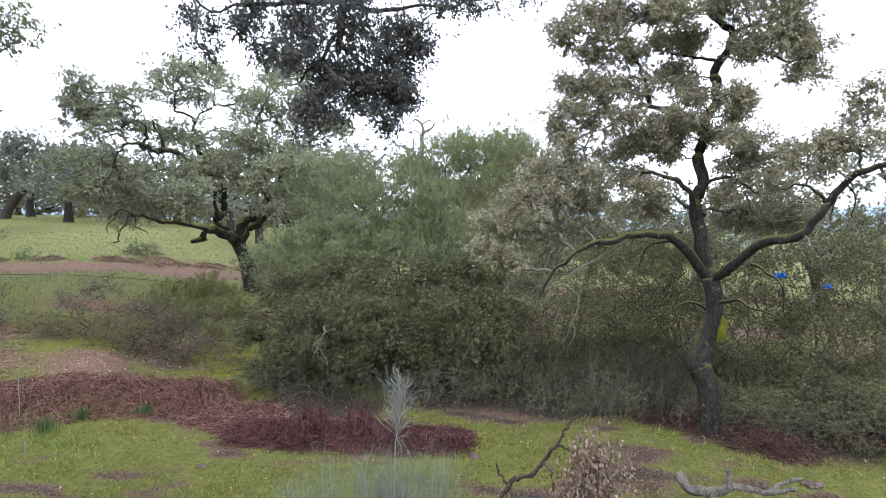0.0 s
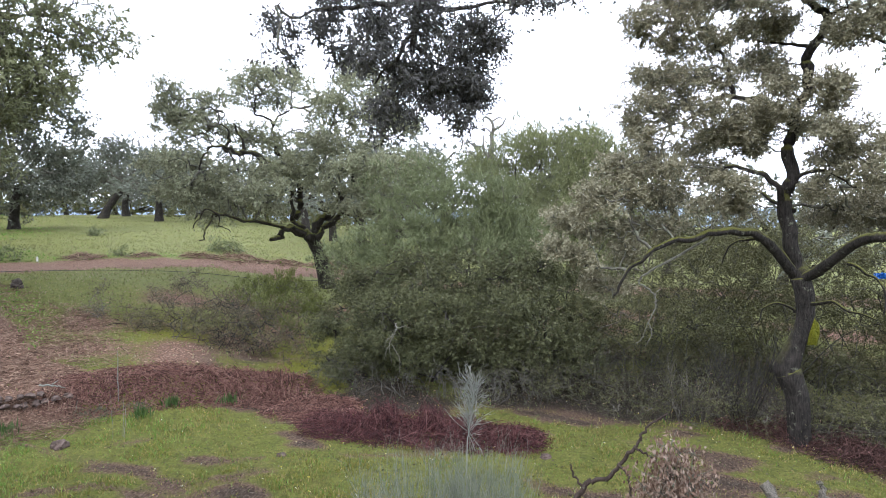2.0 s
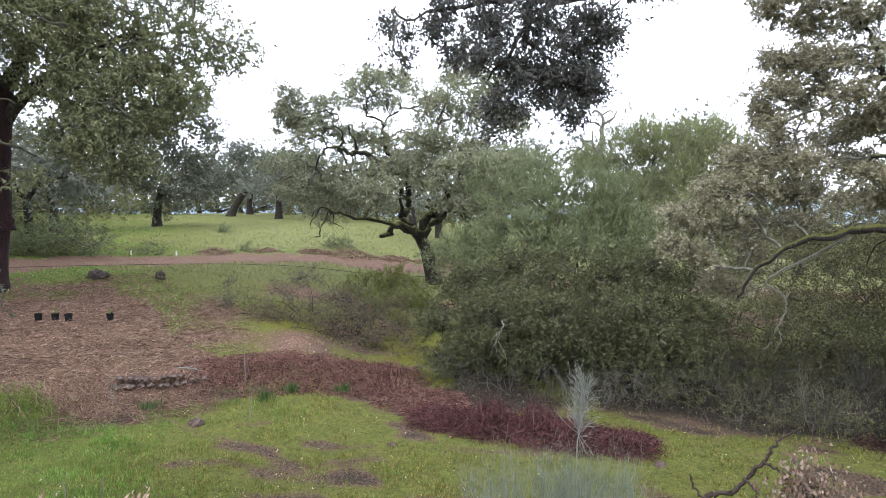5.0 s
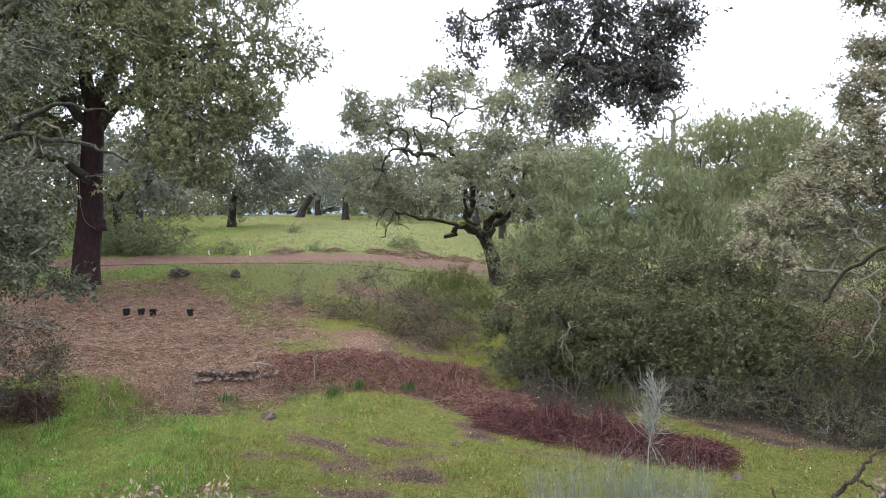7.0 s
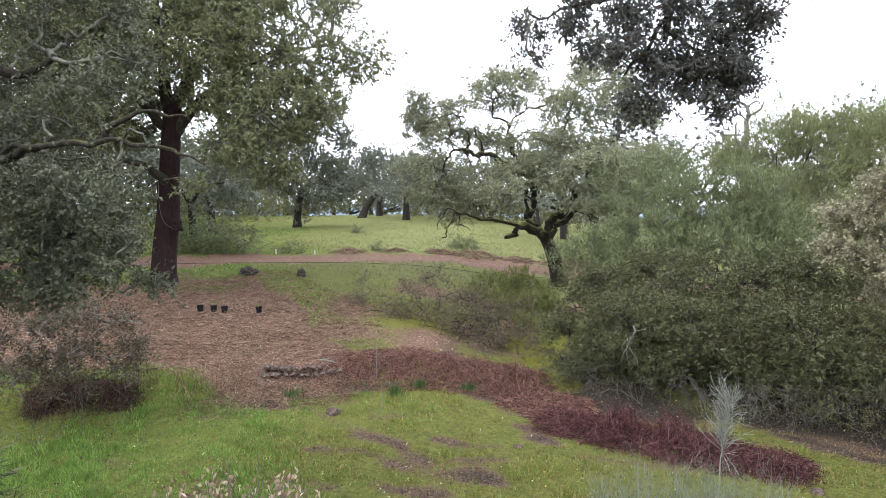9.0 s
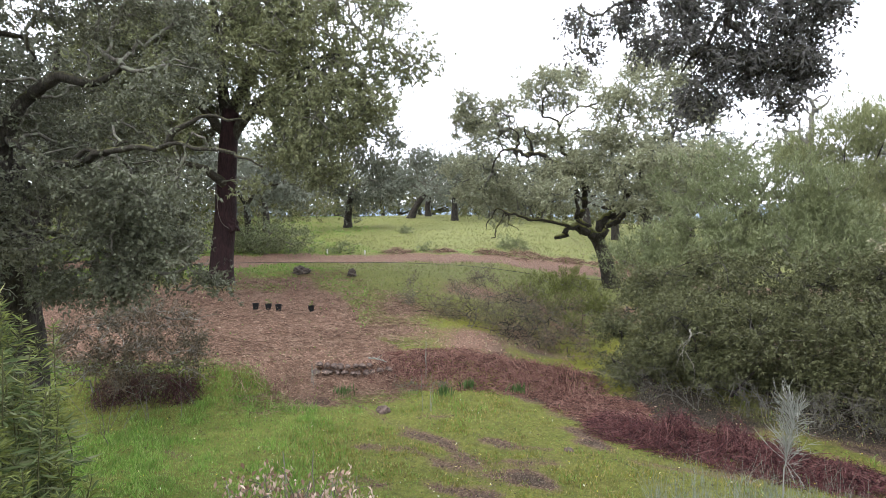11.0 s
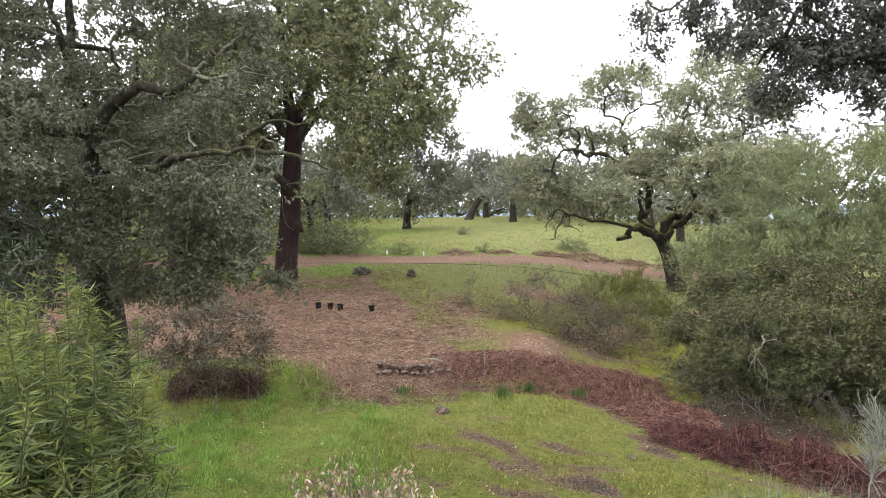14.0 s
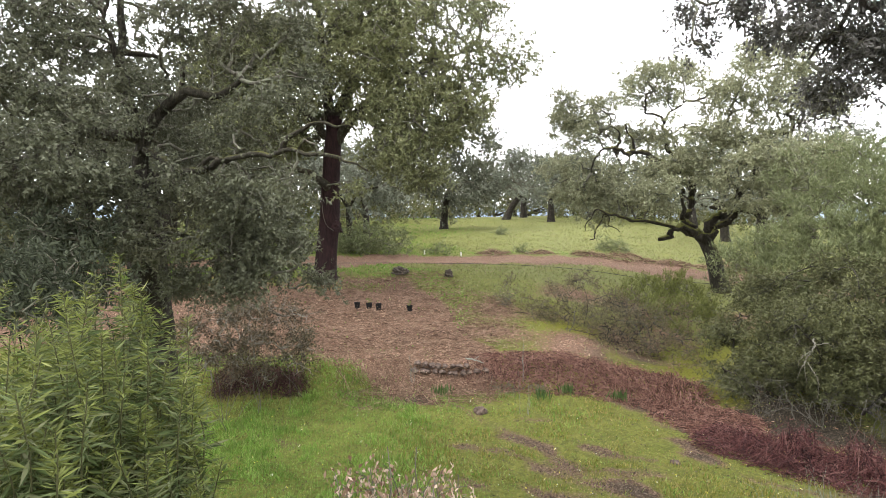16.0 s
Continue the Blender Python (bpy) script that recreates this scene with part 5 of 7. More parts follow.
far_oak("small oak with forked dark limbs on shaded grass", ([(-17.52, 13.48, 3.24), (-17.51, 13.16, 3.71), (-17.51, 12.84, 4.17)], [(-17.52, 13.48, 3.20), (-17.35, 13.70, 3.62), (-17.06, 14.05, 3.93), (-16.70, 14.46, 4.01)], [(-17.45, 13.57, 3.45), (-17.34, 14.02, 4.15), (-17.20, 14.35, 4.57), (-17.08, 14.64, 4.84)]), [(-17.49, 13.52, 1.99), (-17.50, 13.51, 2.62), (-17.52, 13.48, 3.28)], 0.17,
        [(-17.78, 13.13, 3.96, 0.95, 0.63), (-17.04, 14.06, 4.38, 1.16, 0.74), (-16.38, 14.81, 3.98, 1.06, 0.63), (-17.56, 14.22, 3.58, 0.87, 0.43)])
far_oak("oak with a dark crown and rusty dead leaves", (), [(-23.95, 25.63, 2.69), (-23.89, 25.68, 3.53), (-23.74, 25.82, 4.36)], 0.3,
        [(-23.37, 26.15, 7.67, 1.52, 1.35), (-22.36, 27.01, 7.68, 1.18, 1.35), (-23.63, 25.91, 5.69, 1.35, 1.01), (-21.74, 26.23, 5.61, 1.31, 1.31), (-23.89, 24.30, 6.24, 1.47, 1.14), (-23.25, 27.57, 9.17, 1.04, 0.87), (-23.68, 24.51, 4.47, 1.31, 0.92), (-22.49, 25.59, 4.15, 1.47, 0.78), (-21.36, 26.53, 4.47, 1.14, 0.92), (-23.86, 22.92, 4.89, 1.27, 0.95), (-24.68, 22.03, 5.80, 1.43, 1.11), (-24.78, 23.41, 7.17, 1.47, 1.14), (-24.34, 25.26, 8.31, 1.35, 1.18), (-24.15, 21.13, 4.21, 1.39, 0.86)], "wood_leaf")
far_oak("leaning oak on the crest of the hill", (), [(-27.10, 35.99, 2.60), (-26.82, 36.20, 3.51), (-26.23, 36.63, 4.58)], 0.33,
        [(-26.33, 36.56, 6.94, 1.73, 1.08), (-27.97, 36.59, 6.16, 1.55, 1.11), (-25.64, 38.25, 6.14, 1.55, 1.33), (-26.91, 37.37, 5.28, 2.21, 0.89), (-28.33, 36.32, 5.06, 1.55, 0.97), (-25.46, 38.37, 4.83, 1.77, 0.89)])
far_oak("small far oak on the crest", (), [(-30.04, 42.51, 2.76), (-30.08, 42.48, 3.86), (-29.91, 42.60, 4.85)], 0.3,
        [(-29.58, 42.82, 5.59, 1.75, 1.10), (-28.34, 43.65, 7.07, 1.75, 1.40)])
far_oak("grey oak standing on the meadow", (), [(-22.72, 35.37, 2.28), (-22.72, 35.37, 3.45), (-22.76, 35.35, 4.45)], 0.27,
        [(-22.59, 35.46, 5.45, 1.62, 1.01), (-21.57, 36.08, 6.23, 1.62, 1.21), (-22.92, 35.24, 4.45, 1.82, 0.81), (-20.38, 35.61, 4.59, 1.58, 1.10), (-23.93, 34.58, 4.66, 1.21, 0.81)])
far_oak("thick oak trunk in the dark wood edge", (), [(-23.27, 19.09, 3.12), (-23.33, 19.01, 3.84), (-23.35, 18.98, 4.67)], 0.2,
        [(-23.68, 18.58, 5.49, 1.73, 1.15), (-24.63, 17.31, 5.19, 1.73, 1.15), (-23.38, 20.49, 5.90, 1.79, 1.19), (-25.35, 16.25, 5.16, 1.73, 1.15)])

# ---------------------------------------------------------------- thickets


def bush(name, label, foot, crowns, mat, stems=9, spread=0.5, r=0.03, leaf=(0.05, 0.016), cover=1.8, per=26, bark="oak_bark", group="", category="bush", **more):
    """Many stems from one foot up into the clumps."""
    fx, fy = foot
    fz = float(ground_z(fx, fy)) - 0.05
    limbs = []
    cl = [c for k in crowns for c in k]
    for i in range(stems):
        c = cl[int(i * len(cl) / stems)]
        a = np.array([fx * 0.45 + c[0] * 0.55 + RNG.normal(0, spread * 0.5), fy * 0.45 + c[1] * 0.55 + RNG.normal(0, spread * 0.5), fz])
        a[2] = float(ground_z(a[0], a[1])) - 0.05
        b = np.array(c[:3])
        mid = a + (b - a) * 0.5 + [RNG.normal(0, 0.15), RNG.normal(0, 0.15), 0.12 * np.linalg.norm(b - a)]
        limbs.append(([tuple(a), tuple(a * 0.75 + mid * 0.25 + [0, 0, 0.05]), tuple(mid), tuple(b)], r * RNG.uniform(0.6, 1.2), r * 0.25))
    return tree(name, label, category, limbs, crowns, bark, mat, leaf, cover, per, 6, group, **more)


bush("willow_bush", "big rounded dark green bush hiding the ditch", (-1.38, 10.71),
     [[(-2.83, 10.43, 0.97, 0.65, 0.48), (-2.16, 10.28, 1.22, 0.70, 0.53), (-1.41, 10.00, 1.10, 0.67, 0.55), (-0.75, 10.27, 1.28, 0.68, 0.56), (-0.07, 9.99, 1.15, 0.66, 0.55), (0.49, 10.38, 1.31, 0.57, 0.52), (-1.98, 9.91, 0.59, 0.61, 0.39), (-1.28, 9.82, 0.45, 0.66, 0.38), (-0.52, 9.78, 0.50, 0.65, 0.38), (0.12, 9.89, 0.52, 0.60, 0.44), (-2.85, 10.11, 0.51, 0.40, 0.40), (-3.39, 10.48, 0.83, 0.42, 0.49), (-1.58, 10.48, 1.63, 0.58, 0.41)],
      [(-2.73, 10.87, 1.66, 0.61, 0.43), (-1.99, 11.03, 1.88, 0.61, 0.43), (-1.00, 10.75, 1.82, 0.65, 0.48), (-0.19, 10.79, 1.74, 0.65, 0.48), (0.66, 9.97, 0.81, 0.50, 0.50), (1.04, 10.33, 1.14, 0.52, 0.52), (0.41, 10.98, 1.83, 0.60, 0.49), (1.10, 10.93, 1.65, 0.55, 0.49), (-3.20, 10.95, 1.42, 0.50, 0.37), (0.57, 9.87, 0.26, 0.44, 0.32), (-3.27, 10.09, 0.28, 0.30, 0.30), (-2.27, 9.85, 0.09, 0.39, 0.28)],
      [(-2.55, 9.5, 0.72, 0.42, 0.36), (-1.95, 9.35, 0.95, 0.46, 0.36), (-1.35, 9.42, 0.78, 0.42, 0.34), (-0.75, 9.3, 1.0, 0.46, 0.38), (-0.15, 9.4, 0.75, 0.42, 0.36), (0.45, 9.3, 0.95, 0.45, 0.36), (1.0, 9.4, 0.72, 0.42, 0.36), (-1.1, 9.25, 1.3, 0.4, 0.3), (0.1, 9.35, 1.35, 0.4, 0.3), (-2.2, 9.5, 1.3, 0.42, 0.32), (-0.40, 9.49, 0.42, 0.46, 0.25), (0.38, 9.58, 0.50, 0.46, 0.28), (1.07, 9.73, 0.60, 0.47, 0.33), (-1.61, 9.57, 0.36, 0.47, 0.26), (-2.30, 9.64, 0.40, 0.43, 0.28), (-3.05, 9.55, 0.22, 0.36, 0.28)]],
     "bush_leaf", 30, 0.6, 0.03, (0.062, 0.019), 2.2, 18, sprig=0.11, gap=0.16, twigs=0.35, twig_r=0.004, one=True, twig_mat="dark_twig")
bush("willow_tree", "grey-green feathery willow above the bush", (-1.00, 12.46),
     [[(-1.14, 12.25, 2.63, 0.80, 0.72), (-0.50, 12.19, 2.75, 0.72, 0.72), (-1.70, 12.08, 2.39, 0.72, 0.63), (-2.24, 12.40, 2.74, 0.65, 0.65), (-1.41, 12.52, 3.22, 0.65, 0.48), (-0.70, 12.58, 3.28, 0.65, 0.48), (-2.95, 12.26, 2.13, 0.74, 0.57), (0.12, 11.99, 2.41, 0.62, 0.70), (-1.89, 13.37, 3.76, 0.70, 0.52), (-2.88, 13.71, 3.33, 0.73, 0.63), (-0.22, 12.19, 2.98, 0.55, 0.55), (-1.87, 11.65, 2.06, 0.69, 0.53), (-0.85, 11.57, 2.20, 0.68, 0.52), (-0.09, 11.59, 1.99, 0.60, 0.52), (-3.59, 12.30, 1.87, 0.66, 0.49), (-2.58, 11.73, 1.58, 0.62, 0.46)]],
     "willow_leaf", 18, 0.6, 0.03, (0.08, 0.017), 1.9, 16, sprig=0.13, twigs=0.2, twig_r=0.004, one=True, droop=-0.6, gap=0.1)
bush("tall_shrub", "tall light green shrub behind the willow", (0.91, 14.96),
     [[(-0.01, 14.99, 4.27, 0.72, 0.58), (0.67, 14.98, 4.40, 0.79, 0.65), (1.45, 14.92, 4.24, 0.79, 0.72), (2.02, 15.35, 4.48, 0.67, 0.60), (0.80, 14.77, 3.56, 1.07, 0.71), (-0.13, 14.99, 3.44, 0.87, 0.72), (1.73, 14.89, 3.36, 0.87, 0.72), (0.28, 15.99, 4.88, 0.69, 0.43), (1.82, 15.88, 4.76, 0.69, 0.43), (2.35, 14.80, 3.55, 0.79, 0.72), (0.78, 14.17, 2.61, 1.09, 0.68), (2.01, 14.04, 2.50, 1.09, 0.68), (-0.85, 15.47, 4.05, 0.89, 0.60), (3.01, 15.70, 4.01, 0.77, 0.62)],
      [(0.16, 13.20, 2.47, 0.76, 0.53), (0.89, 12.77, 2.24, 0.74, 0.52), (0.61, 11.98, 1.58, 0.69, 0.52), (1.52, 11.90, 1.82, 0.69, 0.52), (-0.09, 12.40, 1.89, 0.60, 0.48), (1.41, 13.12, 2.73, 0.76, 0.51), (2.06, 12.43, 2.38, 0.73, 0.55)]],
     "light_leaf", 12, 0.6, 0.04, (0.09, 0.019), 1.7, 16, sprig=0.16, twig_r=0.005, twigs=0.15, one=True, droop=-0.7, gap=0.1)
bush("thicket", "tangled grey-green thicket behind the oak", (2.91, 10.09),
     [[(1.11, 10.14, 1.18, 0.59, 0.59), (1.74, 10.35, 1.15, 0.61, 0.61), (2.48, 10.51, 1.13, 0.73, 0.62), (3.19, 10.53, 1.14, 0.74, 0.63), (2.10, 10.08, 0.31, 0.69, 0.50), (2.98, 10.07, 0.32, 0.71, 0.51), (3.83, 10.31, 0.78, 0.63, 0.63), (3.71, 9.93, 0.08, 0.61, 0.41), (3.32, 11.01, 1.92, 0.77, 0.55), (4.07, 10.75, 1.74, 0.66, 0.55), (2.41, 11.24, 1.89, 0.77, 0.55)] ,
      [(4.50, 10.26, 1.20, 0.65, 0.65), (4.36, 9.88, 0.39, 0.62, 0.52), (2.61, 12.22, 2.63, 0.96, 0.54), (3.69, 11.94, 2.65, 0.96, 0.54), (4.80, 11.54, 2.44, 0.96, 0.54), (3.16, 11.99, 1.25, 0.83, 0.54), (4.11, 11.70, 1.19, 0.83, 0.54), (4.86, 11.62, 1.32, 0.73, 0.55), (2.36, 11.36, 0.55, 0.78, 0.45), (3.54, 11.26, 0.48, 0.79, 0.45)]],
     "thicket_leaf", 40, 1.0, 0.016, (0.042, 0.017), 1.05, 14, sprig=0.11, gap=0.2, bare=0.2, twigs=0.3, one=True, twig_r=0.004, twig_mat="thicket_twig", space=2.0, bark="thicket_bark")
bush("thicket", "tall hazy green thicket on the far side of the oak", (5.65, 9.44),
     [[(4.91, 9.84, 0.50, 0.63, 0.63), (5.22, 9.22, 0.65, 0.71, 0.61), (5.58, 8.66, 0.79, 0.69, 0.59), (5.85, 8.11, 0.92, 0.67, 0.58), (5.37, 10.05, 1.34, 0.77, 0.66), (5.84, 9.55, 1.42, 0.75, 0.65), (6.18, 8.98, 1.51, 0.73, 0.63), (5.31, 10.76, 2.06, 0.81, 0.58), (6.02, 10.38, 2.20, 0.81, 0.58), (6.43, 9.66, 2.25, 0.78, 0.67), (6.68, 8.99, 2.21, 0.65, 0.65), (6.32, 8.26, 1.54, 0.60, 0.60), (6.19, 7.85, 0.99, 0.58, 0.58), (5.15, 7.74, 0.47, 0.72, 0.29), (4.77, 8.10, 0.34, 0.63, 0.29)],
      [(7.44, 10.05, 2.81, 0.84, 0.48), (7.19, 10.83, 2.80, 0.88, 0.38), (6.67, 8.11, 1.88, 0.81, 0.81), (4.23, 8.28, 0.28, 0.54, 0.25), (5.38, 7.34, 0.56, 0.53, 0.25), (5.65, 7.13, 0.63, 0.53, 0.25), (5.82, 11.62, 2.90, 0.88, 0.50), (6.58, 11.21, 2.96, 0.88, 0.44)],
      [(3.02, 12.21, 2.23, 0.61, 0.44), (3.50, 11.87, 2.21, 0.60, 0.43), (3.92, 11.52, 2.28, 0.59, 0.42), (4.30, 11.17, 2.31, 0.58, 0.42), (4.57, 10.84, 2.28, 0.57, 0.45), (4.03, 10.84, 1.95, 0.56, 0.40)]],
     "thicket_leaf", 46, 1.2, 0.016, (0.044, 0.018), 1.05, 14, sprig=0.11, gap=0.2, bare=0.15, twigs=0.3, one=True, twig_r=0.004, twig_mat="thicket_twig", space=2.0, bark="thicket_bark")


low_brush = []
for i in range(30):
    a, d = radians(-42 + 44 * i / 29), 8.75 + 0.25 * math.sin(i * 2.3) + (0.3 if i > 22 else 0)
    low_brush.append((-d * math.sin(a), d * math.cos(a), float(ground_z(-d * math.sin(a), d * math.cos(a))) + 0.3 + 0.12 * math.sin(i * 1.7), 0.42, 0.32))
bush("scrub_edge", "dusky twiggy scrub along the foot of the thicket", (1.9, 9.1), [low_brush], "thicket_leaf", 60, 0.4, 0.007, (0.03, 0.011), 0.2, 14, sprig=0.1, gap=0.25, bare=0.45, twigs=1.0, one=True, twig_r=0.0035, twig_mat="thicket_twig", bark="thicket_bark", category="scrub")


def wood_oak(az, d, high, wide, label, mat="hazed_leaf", seed=1, clear=0.3, cover=0.52):
    """An oak that stands d metres off at the bearing az: a short crooked trunk, and a crown of clumps round it."""
    rg = np.random.default_rng(seed)
    a = radians(az)
    x, y = -d * math.sin(a), d * math.cos(a)
    z = float(ground_z(x, y))
    top = z + high
    lean = rg.normal(0, 0.06 * high, 2)
    fork = (x + lean[0], y + lean[1], z + high * (clear + 0.1))
    limbs = [([(x, y, z), (x + lean[0] * 0.3, y + lean[1] * 0.3, z + high * clear * 0.5), fork], 0.045 * high, 0.034 * high)]
    clumps = []
    n = int(7 + wide)
    for i in range(n):
        t = i * 2.4 + rg.uniform(0, 1)
        q = wide * 0.5 * (0.25 + 0.6 * rg.random())
        hz = z + high * rg.uniform(clear + 0.18, 0.88)
        clumps.append((x + q * math.cos(t), y + q * math.sin(t), hz, wide * rg.uniform(0.17, 0.26), high * rg.uniform(0.1, 0.16)))
        if i % 2 == 0:
            c = clumps[-1]
            limbs.append(([fork, ((fork[0] + c[0]) / 2, (fork[1] + c[1]) / 2, (fork[2] + c[2]) / 2 - 0.03 * high), c[:3]], 0.022 * high, 0.008 * high))
    k = d / 45
    return tree("oak_tree", label, "tree", limbs, [clumps], "oak_bark", mat, (max(0.15, 0.24 * k), max(0.095, 0.15 * k)), cover, 20, 7, "oaks on the hill", sprig=max(0.3, 0.45 * k), twig_r=0.02 * k, branch_r=0.05 * k, gap=0.1, twigs=0.06, one=True, space=3.0)


for i, (az, d, high, wide) in enumerate([(60, 31, 6.5, 8), (66, 27, 6, 7), (73, 24, 6.5, 8), (80, 26, 7, 8), (57, 42, 7, 9), (51, 46, 6.5, 8), (47.5, 52, 7, 8), (68, 38, 8, 9), (90, 24, 8, 9), (63, 21, 7.5, 8), (70, 18, 7, 7), (78, 17, 7, 7)]):
    wood_oak(az, d, high, wide, "grey-green oak in the dark wood on the hill", "wood_leaf", seed=20 + i, clear=0.1)
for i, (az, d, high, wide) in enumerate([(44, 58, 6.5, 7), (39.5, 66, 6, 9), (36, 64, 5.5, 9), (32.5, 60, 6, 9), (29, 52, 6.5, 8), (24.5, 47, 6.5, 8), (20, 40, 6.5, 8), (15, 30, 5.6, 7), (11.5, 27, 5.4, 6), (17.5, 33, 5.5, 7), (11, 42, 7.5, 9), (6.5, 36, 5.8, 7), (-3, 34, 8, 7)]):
    wood_oak(az, d, high, wide, "grey oak beyond the meadow, leaves paled for haze", seed=50 + i, clear=0.2)
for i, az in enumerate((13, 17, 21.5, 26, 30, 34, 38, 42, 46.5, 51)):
    wood_oak(az, 74 + 5 * math.sin(i * 2.1), 5.2 + math.sin(i * 3.7), 11, "hazy oak in the wood behind the crest", "hazed_leaf", seed=120 + i, clear=0.02, cover=0.7)
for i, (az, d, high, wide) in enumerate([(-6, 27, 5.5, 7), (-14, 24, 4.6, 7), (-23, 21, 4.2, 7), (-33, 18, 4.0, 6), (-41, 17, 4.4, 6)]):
    wood_oak(az, d, high, wide, "dull green oak behind the thicket", "hazed_leaf", seed=80 + i, clear=0.12)


for i, (az, d, r) in enumerate([(46, 44, 1.6), (49, 40, 1.6), (52, 36, 1.7), (55, 33, 1.7), (58, 30, 1.7), (61, 28, 1.6), (64, 26, 1.6), (68, 24, 1.6), (72, 22, 1.6), (77, 21, 1.7), (83, 20, 1.7), (43, 50, 1.4), (30, 50, 1.5), (26.5, 46, 1.5), (23, 44, 1.5), (47, 55, 2.2), (51, 50, 2.2), (55, 44, 2.2), (40.5, 60, 1.5), (34, 62, 1.5), (37.5, 60, 1.5), (31, 58, 1.5), (28, 56, 1.5), (25, 55, 1.6), (22, 52, 1.6), (19, 48, 1.6), (16, 46, 1.6), (13, 42, 1.6)]):
    p = (-d * math.sin(radians(az)), d * math.cos(radians(az)))
    z = float(ground_z(*p))
    c, sn = math.cos(radians(az)), math.sin(radians(az))
    bush("undergrowth", "yellow-green undergrowth at the wood's edge", p,
         [[(p[0] + o * c, p[1] + o * sn, z + (0.5 + 0.25 * math.sin(o * 3 + i)) * r, 0.8 * r, 0.62 * r) for o in (-1.9, -0.7, 0.6, 1.8)]],
         "hedge_leaf", 4, 0.5, 0.02, (0.22, 0.11), 0.6, 14, group="undergrowth", sprig=0.3, twigs=0.0, one=True, space=2.6)


def ridge(name, label, dist, low, high, az0, az1, mat, seed):
    """A wooded hill line far off, rounded over towards its back."""
    az = np.radians(np.arange(az0, az1, 0.25))
    n = len(az)
    top = low + (high - low) * (0.5 + 0.5 * wave(az * 9 + seed, az * 5, 1.0)) + 0.6 * np.random.default_rng(seed).normal(0, 1, n)
    v = []
    for k, (dd, f) in enumerate(((0, -3.0), (60, 0.55), (130, 1.0), (260, 0.9), (500, -3.0))):
        r = dist + dd
        v.append(np.stack([-r * np.sin(az), r * np.cos(az), np.where(f < 0, -60, top * f)], -1))
    v = np.vstack(v)
    i = (np.arange(4)[:, None] * n + np.arange(n - 1)[None]).ravel()
    t = np.concatenate([np.stack([i, i + 1, i + n + 1], -1), np.stack([i, i + n + 1, i + n], -1)])
    tagged(new(name, tri_mesh(name, v, t, M[mat])), label, "hill", kind="structure")


# The hill's haze is only its blue-grey material.
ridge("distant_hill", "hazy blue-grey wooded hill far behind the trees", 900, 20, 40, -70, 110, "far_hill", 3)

# ---------------------------------------------------------------- brambles


def heap(name, label, category, clumps, mat, stems, r=0.0028, length=0.6, lie=0.0):
    """A tangle of arching dead stems over the given mounds (x, y, wide, high)."""
    x0, y0 = clumps[0][0], clumps[0][1]
    z0 = float(ground_z(x0, y0))
    root = thing(name, label, category, (x0, y0, z0))
    bits = []
    for cx, cy, rw, rh in clumps:
        tb = Tubes()
        for k in range(int(stems * rw)):
            a = RNG.uniform(0, 2 * np.pi)
            q = RNG.uniform(0, 1) ** 0.6 * rw
            x, y = cx + q * math.cos(a), cy + q * math.sin(a)
            z = float(ground_z(x, y))
            h = rh * max(0.15, 1 - (q / rw) ** 2) * RNG.uniform(0.1, 1.0) * (1.0 + 0.45 * math.sin(x * 9 + 2 * math.sin(y * 7)) * math.sin(y * 8 + x * 3))
            b = RNG.uniform(0, 2 * np.pi)
            L = length * RNG.uniform(0.4, 1.3)
            dx, dy = math.cos(b) * L, math.sin(b) * L
            e = [(x - dx * 0.5, y - dy * 0.5), (x + dx * 0.5, y + dy * 0.5)]
            za, zb = [float(ground_z(*w)) for w in e]
            mid = np.array([x, y, z + h]) + RNG.normal(0, 0.12, 3) * L * [1, 1, 0.5]
            p = np.array([(*e[0], max(za, z - 0.1) + h * RNG.uniform(0, 0.9)), tuple(mid), (*e[1], max(zb, z - 0.1) + h * RNG.uniform(0, 0.9))])
            tb.add(p - [x0, y0, z0], r * RNG.uniform(0.6, 1.7), r * 0.5, 3)
            if k % 2 == 0:
                bits.append(mid - [x0, y0, z0])
        part("stem_mound", tb.mesh("stem_mound", M[mat], False), root, kind="stuff")
    b = np.repeat(np.array(bits), 3, 0)
    b = b + RNG.normal(0, 0.06, b.shape) * [1, 1, 0.5]
    v, t = leaves(b, RNG.normal(0, 1, b.shape) * [1, 1, 0.6], 0.045, 0.012, 0.4, one=True)
    part("dead_fronds", tri_mesh("dead_fronds", v, t, M[mat]), root, kind="stuff")
    return root


def near(p, rw, rh):
    return (p[0], p[1], rw, rh)


heap("bramble_heap", "dark red dead bramble heap at the ditch's edge", "bramble",
     [near((-2.40, 7.59), 0.48, 0.28), near((-1.77, 7.55), 0.55, 0.38), near((-1.09, 7.56), 0.55, 0.38), near((-0.50, 7.47), 0.5, 0.27), near((0.00, 7.43), 0.4, 0.22)], "red_stem", 1900, 0.0034, 0.3)


